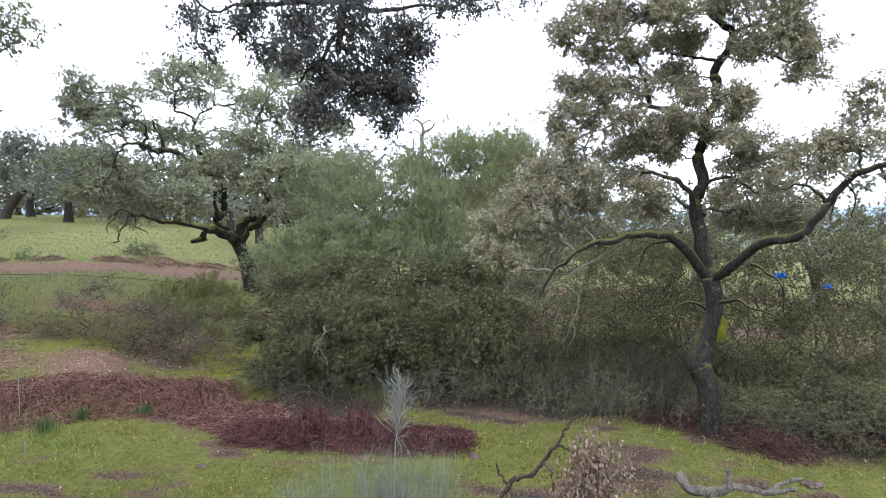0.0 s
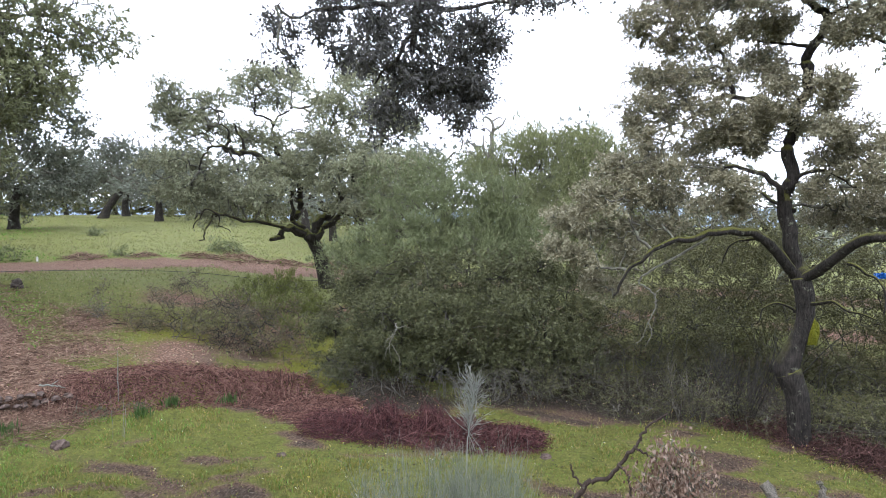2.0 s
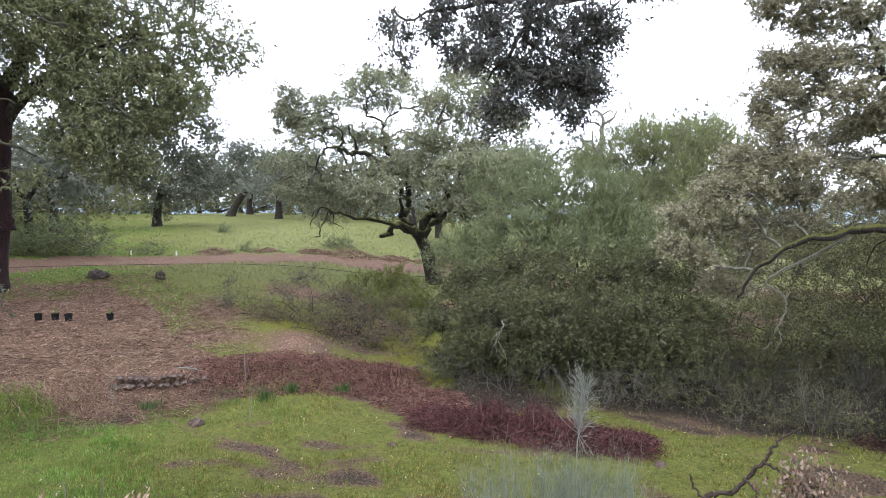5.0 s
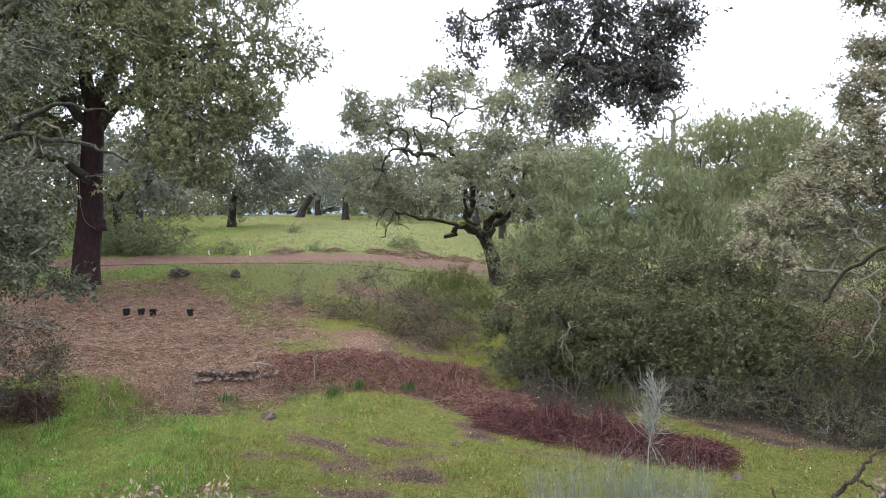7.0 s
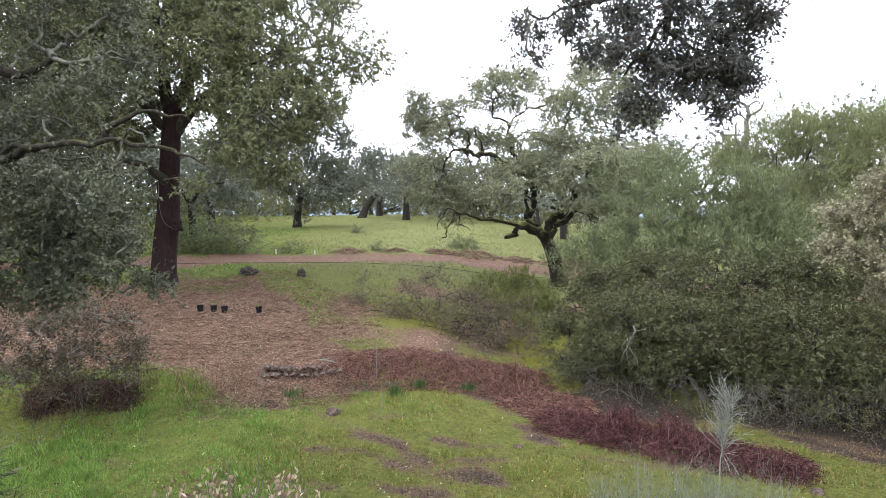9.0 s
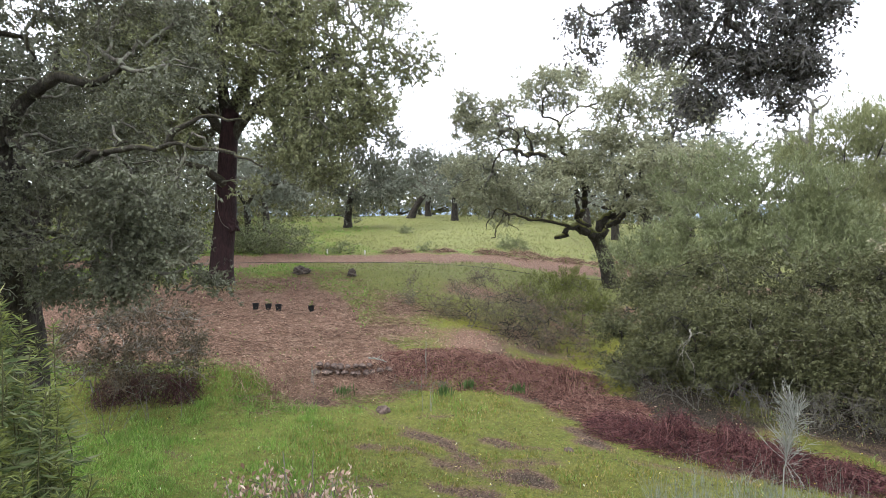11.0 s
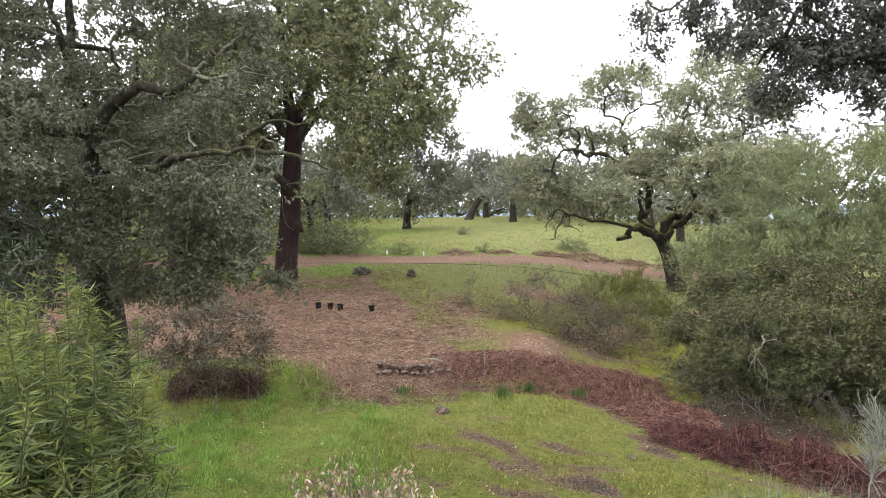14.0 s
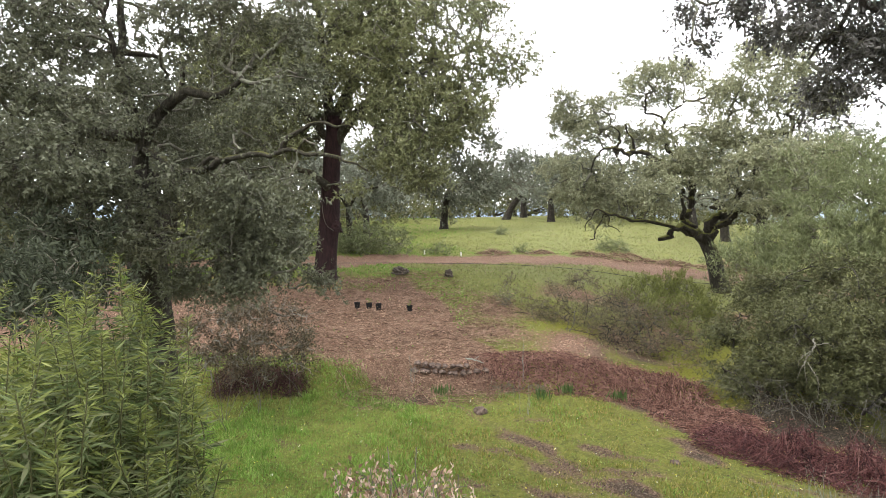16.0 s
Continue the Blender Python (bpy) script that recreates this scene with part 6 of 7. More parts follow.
def arching_stems(name, label, feet, count, reach, high, mat, r=0.008, out=(0, -1)):
    """Bare crooked stems that rise from a few feet, lean over and fork near their ends."""
    x0, y0 = feet[0]
    z0 = float(ground_z(x0, y0))
    root = thing(name, label, "brushwood", (x0, y0, z0))
    for fx, fy in feet:
        tb = Tubes()
        for k in range(count):
            a = math.atan2(out[1], out[0]) + RNG.normal(0, 0.85)
            L, h = reach * RNG.uniform(0.4, 1.15), high * RNG.uniform(0.3, 1.1)
            x, y = fx + RNG.normal(0, 0.12), fy + RNG.normal(0, 0.08)
            ex, ey = x + L * math.cos(a), y + L * math.sin(a)
            line = smooth_path([(x, y, float(ground_z(x, y)) - 0.03), (x + (ex - x) * 0.3, y + (ey - y) * 0.3, float(ground_z(x, y)) + h * 0.75), (x + (ex - x) * 0.68, y + (ey - y) * 0.68, float(ground_z(x, y)) + h), (ex, ey, float(ground_z(ex, ey)) + h * RNG.uniform(0.35, 1.0))], 4)
            line = line - [x0, y0, z0]
            line[1:] += RNG.normal(0, 0.018, line[1:].shape)
            rr = r * RNG.uniform(0.5, 1.3)
            tb.add(line, rr, rr * 0.35, 5, 0.1)
            for f in range(RNG.integers(2, 6)):
                b = line[RNG.integers(5, len(line))]
                e = b + unit(np.array([math.cos(a), math.sin(a), 0.1]) + RNG.normal(0, 0.6, 3)) * L * RNG.uniform(0.12, 0.35)
                twig = wander(b, e, 5, 0.2)
                tb.add(twig, rr * 0.45, rr * 0.18, 3)
                for g_ in range(2):
                    q = twig[RNG.integers(1, 5)]
                    tb.add(wander(q, q + unit(RNG.normal(0, 1, 3) + [0, 0, 0.3]) * 0.09, 3, 0.2), rr * 0.25, rr * 0.15, 3)
        part("stem_fan", tb.mesh("stem_fan", M[mat]), root, kind="stuff")
    return root


arching_stems("brushwood", "bare grey stems arching out of the bush's dark foot", [(-2.5, 9.35), (-1.85, 9.15), (-1.25, 9.05), (-0.7, 9.0), (-0.15, 9.0), (0.4, 9.0)], 10, 0.85, 0.55, "stem_bark", 0.006, (-0.3, -1))
arching_stems("brushwood", "grey leafless stems along the thicket's foot", [(0.5, 9.4), (1.2, 9.3), (1.9, 9.15), (3.4, 9.0), (4.2, 8.7), (4.9, 8.3), (5.5, 7.7)], 11, 0.8, 0.85, "thicket_bark", 0.009, (0, -1))
heap("fallen_bracken", "flattened brown bracken stems on the slope", "bracken",
     [near((-10.2 * math.sin(radians(a)) * d / 10.2, d * math.cos(radians(a))), 1.1, 0.09) for a, d in ((40, 11.2), (44, 11), (48, 10.8), (53, 10.6), (58, 10.8), (42, 13), (47, 12.6), (52, 12.4), (57, 12.4), (46, 14.4), (51, 14.2), (56, 14), (39, 12.6))], "straw_stem", 420, 0.004, 0.24, 1.0)
heap("bracken_hedge", "brown collapsed bracken along the ditch bank", "bracken",
     [near((-6.16, 7.57), 0.5, 0.05), near((-5.82, 7.95), 0.55, 0.06), near((-5.37, 8.31), 0.6, 0.08), near((-4.81, 8.58), 0.6, 0.15), near((-4.24, 8.81), 0.6, 0.24), near((-3.66, 8.90), 0.6, 0.3), near((-3.10, 8.57), 0.5, 0.2), near((-3.35, 8.3), 0.4, 0.14), near((-2.9, 8.05), 0.4, 0.12), near((-2.75, 8.6), 0.45, 0.16), near((-2.5, 8.05), 0.35, 0.12)], "brown_stem", 1500, 0.0044, 0.24)
heap("fallen_bracken", "flat mat of dead bracken under the stone bank", "bracken",
     [near((-7.28, 5.91), 0.6, 0.06), near((-6.92, 6.32), 0.6, 0.06), near((-6.52, 6.72), 0.6, 0.06), near((-6.08, 7.11), 0.5, 0.07)], "straw_stem", 420, 0.0028, 0.4, 0.8)
heap("bramble_heap", "dark brown bramble patch in the grass", "bramble",
     [near((5.44, 7.59), 0.35, 0.16), near((5.78, 7.55), 0.4, 0.22)], "red_stem", 1000, 0.0032, 0.28)
heap("dry_brush", "low brown dry brush along the upper edge of the track", "brush",
     [near((-20.4 * math.sin(radians(a)), 20.4 * math.cos(radians(a))), w_, h_) for a, w_, h_ in ((8, 0.7, 0.2), (11, 0.9, 0.22), (14, 0.6, 0.15), (17.5, 1.0, 0.3), (22, 0.7, 0.15), (26, 0.9, 0.25), (29.5, 0.6, 0.2), (34, 0.5, 0.15), (38.5, 0.6, 0.22))], "straw_stem", 260, 0.008, 0.4)
heap("bramble_heap", "brown bramble tangle round the oak's foot", "bramble",
     [near((3.95, 7.41), 0.45, 0.3), near((3.53, 7.95), 0.4, 0.25), near((3.10, 8.24), 0.35, 0.18), near((4.22, 7.14), 0.4, 0.2)], "dark_stem", 1300, 0.0032, 0.28)


# ---------------------------------------------------------------- small things


def on_ground(p, dz=0.0):
    return Vector((p[0], p[1], float(ground_z(p[0], p[1])) + dz))


# nursery pots with seedlings
def pot(p, seedling):
    bm = bmesh.new()
    prof = [(0.0, 0.002), (0.07, 0.0), (0.088, 0.17), (0.096, 0.17), (0.096, 0.185), (0.084, 0.185), (0.08, 0.155)]
    n = 16
    rings = []
    for r, z in prof[1:]:
        rings.append([bm.verts.new((r * math.cos(2 * math.pi * i / n), r * math.sin(2 * math.pi * i / n), z)) for i in range(n)])
    for a, b in zip(rings, rings[1:]):
        for i in range(n):
            bm.faces.new((a[i], a[(i + 1) % n], b[(i + 1) % n], b[i]))
    bm.faces.new(rings[0][::-1])
    me = bpy.data.meshes.new("pot")
    bm.to_mesh(me)
    bm.free()
    me.materials.append(M["black_plastic"])
    root = thing("plant_pot", "black plastic nursery pot standing on brown litter" + (" with a green seedling" if seedling else ""), "plant pot", on_ground(p), "nursery pots")
    root.scale = (0.74, 0.74, 0.74)
    part("pot", me, root)
    bm = bmesh.new()
    bmesh.ops.create_circle(bm, cap_ends=True, segments=16, radius=0.081, matrix=Matrix.Translation((0, 0, 0.158)))
    so = bpy.data.meshes.new("soil")
    bm.to_mesh(so)
    bm.free()
    so.materials.append(M["soil"])
    part("soil", so, root)
    if seedling:
        tb = Tubes()
        tb.add(wander((0, 0, 0.15), (0.02, 0.0, 0.32), 5, 0.1), 0.005, 0.002, 4)
        part("stem", tb.mesh("stem", M["twig_bark"]), root)
        q = np.stack([RNG.normal(0, 0.03, 30), RNG.normal(0, 0.03, 30), RNG.uniform(0.18, 0.32, 30)], -1)
        v, t = leaves(q, RNG.normal(0, 1, q.shape) + [0, 0, 0.3], 0.05, 0.025)
        part("seedling", tri_mesh("seedling", v, t, M["fresh_leaf"]), root, "small green oak seedling")


for p, s in (((-10.31, 8.04), 0), ((-10.07, 8.18), 1), ((-9.86, 8.27), 0), ((-9.34, 8.70), 1)):
    pot(p, s)

# low dry-stone remains in the bank
wall = thing("stone_wall", "tumbled dark dry-stone remains in the bracken bank", "stone wall", on_ground((-6.79, 6.88)))
k_ = 0
rs = np.random.default_rng(8)
for row, (za, n_, back) in enumerate(((0.03, 11, 0.0), (0.1, 8, 0.03))):
    for i in range(n_):
        k_ += 1
        u = (i + 0.5 * (row % 2) + rs.uniform(-0.2, 0.2)) / 10.5
        x, y = -7.1 + 0.88 * u - back, 6.66 + 0.82 * u + back
        o = part("stone", lump(0.055 * rs.uniform(0.7, 1.3), 0.07, 0.042 * rs.uniform(0.75, 1.25), 0.5, k_ + 3, "stone", 2), wall)
        o.location = Vector((x, y, float(ground_z(x, y)) + za)) - wall.location
        o.rotation_euler = (0.35 * math.sin(k_), 0.35 * math.cos(k_ * 1.7), 0.75 + rs.uniform(-0.4, 0.4))

for (p, r, lab) in (((-5.50, 6.42), (0.1, 0.09, 0.08), "grey stone lying in the grass"), ((0.37, 6.96), (0.07, 0.06, 0.04), "small stone in the grass"),
                    ((3.99, 6.23), (0.1, 0.08, 0.05), "dark stone in the grass by the oak"), ((-2.71, 6.48), (0.06, 0.05, 0.03), "small pale stone in the grass")):
    ob = new("stone", lump(*r, 0.3, int(abs(p[0]) * 37) + 5, "stone", 3))
    ob.location = on_ground(p, r[2] * 0.2)
    tagged(ob, lab, "stone")
for p, w, h in (((-11.34, 10.23), 0.2, 0.11), ((-10.27, 11.02), 0.11, 0.1)):
    ob = new("tree_stump", lump(w, w * 0.8, h, 0.75, int(w * 100), "rotten_wood", 4))
    ob.location = on_ground(p, 0.03)
    tagged(ob, "dark rotten stump on the litter slope", "stump")

# black hose along the slope
hose = Tubes()
hp = [on_ground(q, 0.03) for q in ((-15.65, 9.15), (-14.79, 10.96), (-13.08, 12.20), (-10.74, 13.64), (-8.65, 14.56), (-7.02, 15.71), (-5.15, 16.81))]
h0 = np.array(hp[0])
hose.add(smooth_path([np.array(q) - h0 for q in hp], 8), 0.007, 0.007, 6)
ob = new("irrigation_hose", hose.mesh("hose", M["cable"]))
ob.location = hp[0]
tagged(ob, "thin black irrigation hose lying across the slope", "hose")

# planting markers
for p in ((-14.17, 14.06), (-13.20, 14.83)):
    bm = bmesh.new()
    bmesh.ops.create_cone(bm, cap_ends=True, segments=8, radius1=0.035, radius2=0.03, depth=0.24, matrix=Matrix.Translation((0, 0, 0.2)))
    bmesh.ops.create_cone(bm, cap_ends=True, segments=6, radius1=0.01, radius2=0.01, depth=0.34, matrix=Matrix.Translation((0.04, 0, 0.15)))
    me = bpy.data.meshes.new("marker")
    bm.to_mesh(me)
    bm.free()
    me.materials.append(M["white_plastic"])
    ob = new("plant_guard", me)
    ob.scale = (0.7, 0.7, 0.55)
    ob.location = on_ground(p, -0.02)
    tagged(ob, "small white planting guard at the track's edge", "plant guard", "plant guards")


# ---------------------------------------------------------------- shrubs on the slope
bush("heather_scrub", "brownish heather scrub on the mossy bank", (-6.54, 10.58),
     [[(-7.14, 10.44, 0.68, 0.36, 0.30), (-6.63, 10.76, 0.91, 0.48, 0.42), (-6.42, 10.88, 1.51, 0.42, 0.30), (-5.91, 10.94, 0.68, 0.54, 0.42), (-5.57, 11.33, 0.89, 0.55, 0.36), (-6.63, 10.29, 0.27, 0.53, 0.29), (-5.83, 10.53, 0.23, 0.58, 0.29), (-5.29, 11.02, 0.35, 0.53, 0.35), (-7.22, 10.14, 0.37, 0.36, 0.18), (-7.80, 9.96, 0.41, 0.22, 0.15), (-8.35, 9.91, 0.56, 0.17, 0.10), (-4.79, 11.35, 0.45, 0.35, 0.30), (-7.89, 10.89, 1.01, 0.15, 0.23), (-7.26, 11.07, 1.21, 0.23, 0.23), (-5.25, 11.81, 0.72, 0.43, 0.27)],
      [(-6.72, 10.83, 1.14, 0.34, 0.37), (-6.82, 10.53, 0.55, 0.36, 0.31), (-7.29, 10.58, 0.88, 0.32, 0.30), (-6.25, 10.98, 0.72, 0.36, 0.32), (-5.81, 11.33, 0.83, 0.37, 0.34), (-5.38, 11.42, 0.66, 0.29, 0.32), (-5.90, 10.72, 0.25, 0.47, 0.26), (-6.91, 10.11, 0.20, 0.42, 0.21), (-7.58, 10.13, 0.55, 0.27, 0.22)]],
     "scrub_leaf", 18, 0.7, 0.012, (0.04, 0.015), 0.42, 14, sprig=0.1, bark="dead_bark", twig_mat="thicket_twig", twig_r=0.004, twigs=0.6, bare=0.2, gap=0.15)
bush("heath_shrub", "dark brown dried heath on the mossy bank", (-5.61, 10.87),
     [[(-5.82, 10.76, 0.42, 0.41, 0.29), (-5.43, 11.18, 0.56, 0.42, 0.30), (-6.23, 10.53, 0.25, 0.41, 0.23), (-5.08, 11.12, 0.23, 0.35, 0.21), (-5.52, 10.69, 0.16, 0.46, 0.17), (-5.77, 11.46, 0.99, 0.43, 0.22)]],
     "heath_leaf", 14, 0.6, 0.01, (0.04, 0.014), 0.5, 14, gap=0.2, sprig=0.09, bark="dead_bark", twig_mat="dark_twig", twigs=0.9)
bush("broom_shrub", "green broom shrub at the top of the bank", (-5.63, 13.39),
     [[(-5.92, 13.37, 1.15, 0.56, 0.25), (-5.20, 13.45, 1.11, 0.55, 0.28), (-6.44, 13.14, 0.87, 0.42, 0.25), (-5.44, 12.93, 0.81, 0.67, 0.24), (-4.67, 12.79, 0.74, 0.52, 0.29)],
      [(-5.62, 13.28, 1.20, 0.48, 0.25), (-5.34, 12.10, 0.56, 0.30, 0.20), (-4.69, 11.82, 0.41, 0.27, 0.20), (-4.82, 12.52, 0.93, 0.31, 0.21)]],
     "broom_leaf", 12, 0.5, 0.01, (0.08, 0.014), 1.4, 18, sprig=0.12, droop=-0.8, twig_mat="twig_bark")
bush("sapling", "thin grey sapling on the slope", (-8.02, 10.55),
     [[(-8.06, 10.51, 1.36, 0.18, 0.23), (-7.97, 10.58, 1.10, 0.20, 0.18), (-8.11, 10.47, 0.92, 0.18, 0.13)]],
     "scrub_leaf", 4, 0.06, 0.01, (0.045, 0.016), 0.6, 14, bark="twig_bark")
for p, r in (((-15.79, 13.34), 1.6), ((-16.9, 12.6), 1.3), ((-14.03, 14.62), 0.5), ((-18.32, 23.82), 0.5), ((-11.93, 16.60), 0.3), ((-16.04, 12.72), 0.7), ((-10.11, 19.57), 0.7)):
    z = float(ground_z(*p))
    bush("low_shrub", "low green shrub in the meadow grass", p, [[(p[0] - 0.3 * r, p[1], z + 0.3 * r, 0.6 * r, 0.35 * r), (p[0] + 0.4 * r, p[1], z + 0.25 * r, 0.5 * r, 0.3 * r)]],
         "willow_leaf", 5, 0.2 * r, 0.01, (0.08, 0.03), 1.6, 20, group="low shrubs", sprig=0.15)

bush("heath_shrub", "brown twiggy heath spreading over the mossy bank", (-6.9, 10.9),
     [[(-8.3, 10.7, 0.75, 0.4, 0.22), (-7.6, 10.9, 0.8, 0.45, 0.3), (-4.9, 10.9, 0.3, 0.5, 0.3), (-4.4, 11.3, 0.45, 0.45, 0.32), (-6.2, 11.6, 1.1, 0.5, 0.3), (-5.2, 10.4, 0.1, 0.5, 0.22), (-6.9, 9.9, 0.12, 0.5, 0.18), (-4.2, 10.7, 0.2, 0.4, 0.25), (-6.1, 10.1, 0.12, 0.45, 0.2), (-4.9, 12.3, 0.75, 0.5, 0.3)]],
     "heath_leaf", 30, 0.6, 0.008, (0.036, 0.013), 0.36, 14, gap=0.3, sprig=0.1, bark="dead_bark", twig_mat="thicket_twig", twigs=1.0, twig_r=0.0035)

# pale bare-stemmed trunk in the scrub
tb = Tubes()
q0 = on_ground((-6.37, 10.22))
qq = [np.array(w) - np.array(q0) for w in [(-6.39, 10.20, 0.16), (-6.36, 10.22, 0.42), (-6.25, 10.29, 0.67), (-6.28, 10.39, 0.92)]]
tb.add(np.vstack([[0, 0, -0.05], smooth_path(qq, 5)]), 0.014, 0.007, 6, 0.1)
tb.add(wander(qq[1], qq[1] + [0.1, 0, 0.3], 6, 0.3), 0.007, 0.003, 5)
tb.add(wander(qq[1], qq[2] + [-0.12, 0, 0.25], 6, 0.3), 0.006, 0.003, 5)
ob = new("dead_sapling", tb.mesh("sapling", M["stem_bark"]))
ob.location = q0
tagged(ob, "pale bare crooked sapling in the scrub", "sapling")


def stalks(name, label, category, p, count, high, spread, lean, mat, r=0.003, forks=0, fork_len=0.15, base_h=0.0, wig=0.06):
    """A tuft of thin upright stalks, with side shoots."""
    g = on_ground(p)
    tb = Tubes()
    for i in range(count):
        a = RNG.uniform(0, 2 * np.pi)
        q = RNG.random() ** 0.5 * spread
        foot = np.array([q * math.cos(a), q * math.sin(a), -0.03])
        h = high * RNG.uniform(0.55, 1.05)
        tip = foot + [lean * h * math.cos(a) * RNG.uniform(0.2, 1), lean * h * math.sin(a) * RNG.uniform(0.2, 1), h]
        line = wander(foot, tip, 7, wig)
        tb.add(line, r, r * 0.4, 3)
        for f in range(forks):
            b = line[RNG.integers(2, 7)]
            d = unit(RNG.normal(0, 0.5, 3) + [0, 0, 1.1])
            tb.add(wander(b, b + d * fork_len * RNG.uniform(0.5, 1.2), 4, 0.1), r * 0.6, r * 0.3, 3)
    root = thing(name, label, category, g)
    part("stalk_tuft", tb.mesh("stalk_tuft", M[mat], False), root, kind="stuff")
    return root


stalks("broom_tuft", "grey-green broom with fine upright stalks", "broom", (-0.81, 4.93), 240, 0.62, 0.5, 0.35, "broom", 0.0024, 4, 0.24)
stalks("broom_tuft", "grey-green broom with fine upright stalks", "broom", (-0.24, 5.08), 170, 0.68, 0.35, 0.3, "broom", 0.0024, 4, 0.24)

for p, n_, h, lab in (((-5.73, 7.76), 3, 0.75, "thin straw-pale reed stalks in the bracken"), ((-4.99, 6.76), 3, 0.7, "dry reed stalk standing in the bracken"), ((-7.00, 6.52), 4, 0.5, "thin dry stalks on the bank")):
    stalks("reed", lab, "reed", p, n_, h, 0.08, 0.06, "pale_twig", 0.004)
for p, lab in (((-5.20, 7.52), "tuft of green iris-like blades at the bank"), ((-4.97, 7.90), "yellow-green weed tuft at the bank"), ((-6.48, 6.61), "green grass tuft at the litter's edge"), ((-4.27, 8.30), "green tuft at the grass edge")):
    g = on_ground(p)
    q = np.stack([RNG.normal(0, 0.07, 46), RNG.normal(0, 0.07, 46), np.zeros(46)], -1)
    v, t = leaves(q, RNG.normal(0, 0.22, q.shape) + [0, 0, 1], 0.17, 0.018, 0.2)
    ob = new("grass_tuft", tri_mesh("tuft", v, t, M["tuft_blade"]))
    ob.location = g
    tagged(ob, lab, "grass tuft", kind="stuff")
bush("grey_herb", "low grey herb along the bank's foot", (-5.72, 7.52),
     [[(-5.86, 7.41, -0.01, 0.23, 0.11), (-5.59, 7.55, -0.06, 0.22, 0.11), (-5.44, 7.72, -0.05, 0.18, 0.13), (-6.06, 7.25, -0.04, 0.14, 0.09)]],
     "grey_leaf", 8, 0.3, 0.006, (0.035, 0.012), 1.3, 14, sprig=0.07, bark="twig_bark")

stalks("bare_shrub", "leafless dark shrub with a fan of thin stems", "shrub", (3.09, 8.32), 34, 1.2, 0.1, 0.75, "dark_twig", 0.006, 7, 0.35)
stalks("bare_shrub", "leafless grey shrub beside the thicket", "shrub", (2.38, 8.66), 16, 0.8, 0.12, 0.7, "grey_twig", 0.004, 6, 0.3)

# pale dry plant with many fine branches
pd = [(-0.43, 5.17, 0.75), (-0.42, 5.17, 0.87), (-0.40, 5.17, 1.02), (-0.38, 5.17, 1.17), (-0.37, 5.17, 1.28)]
g = on_ground(pd[0])
tb = Tubes()
stem = smooth_path([np.array((pd[0][0], pd[0][1], g.z - 0.03)) - np.array(g)] + [np.array(q) - np.array(g) for q in pd], 5)
tb.add(stem, 0.006, 0.0025, 5)
for i in range(85):
    b = stem[RNG.integers(9, len(stem))]
    d = unit(RNG.normal(0, 0.55, 3) + [0, 0, 1.0])
    L = RNG.uniform(0.08, 0.24)
    e = wander(b, b + d * L, 5, 0.08)
    tb.add(e, 0.0024, 0.0013, 3)
    for k in range(4):
        b2 = e[RNG.integers(1, 5)]
        tb.add(wander(b2, b2 + unit(d + RNG.normal(0, 0.45, 3)) * 0.09, 3, 0.05), 0.002, 0.0012, 3)
ob = new("dry_plant", tb.mesh("dry_plant", M["pale_twig"], False))
ob.location = g
tagged(ob, "pale bleached dry plant with fine branches", "dry plant")


# withered leafy shoots on the bank below the camera
def withered(label, foot, tips, count, sprig, leaf, per, mat="dry_leaf"):
    g = on_ground(foot)
    root = thing("withered_plant", label, "dead plant", g)
    tw, pos, way = Tubes(), [], []
    for t in tips:
        line = wander((RNG.normal(0, 0.08), RNG.normal(0, 0.08), -0.03), np.array(t) - np.array(g), 10, 0.12)
        tw.add(line, 0.007, 0.003, 5)
        for k in range(count):
            i = RNG.integers(4, 10)
            e = line[i] + RNG.normal(0, sprig, 3)
            tw.add(wander(line[i], e, 4, 0.15), 0.003, 0.0015, 3)
            pos.append(e + RNG.normal(0, 0.035, (per, 3)))
            way.append(RNG.normal(0, 0.5, (per, 3)) - [0, 0, 1.0])
    part("branchwork", tw.mesh("branchwork", M["twig_bark"]), root, kind="stuff")
    v, t = leaves(np.vstack(pos), np.vstack(way), *leaf)
    part("withered_foliage", tri_mesh("dead_leaves", v, t, M[mat]), root, "curled pale brown dead leaves", kind="stuff")


withered("withered shoots with curled brown leaves", (0.90, 3.59), [(1.00, 3.87, 1.39), (1.11, 3.84, 1.32), (0.90, 3.90, 1.26), (1.02, 3.76, 1.24), (0.81, 3.81, 1.10), (1.10, 3.74, 1.14), (0.93, 3.69, 1.13), (1.03, 3.81, 1.33), (0.94, 3.84, 1.36), (1.07, 3.75, 1.21), (0.89, 3.75, 1.17)], 40, 0.05, (0.036, 0.018), 9)
withered("low withered stubble with pale curled leaves", (-2.54, 2.10), [(-2.81, 2.09, 1.29), (-2.72, 2.19, 1.31), (-2.64, 2.29, 1.28), (-2.54, 2.38, 1.24), (-2.61, 2.17, 1.27), (-2.47, 2.45, 1.21), (-2.89, 1.99, 1.24), (-2.75, 2.08, 1.25), (-2.52, 2.26, 1.24), (-2.65, 2.12, 1.25)], 30, 0.06, (0.04, 0.02), 6, "pale_dry_leaf")
tb = Tubes()
g = on_ground((-2.54, 2.10))
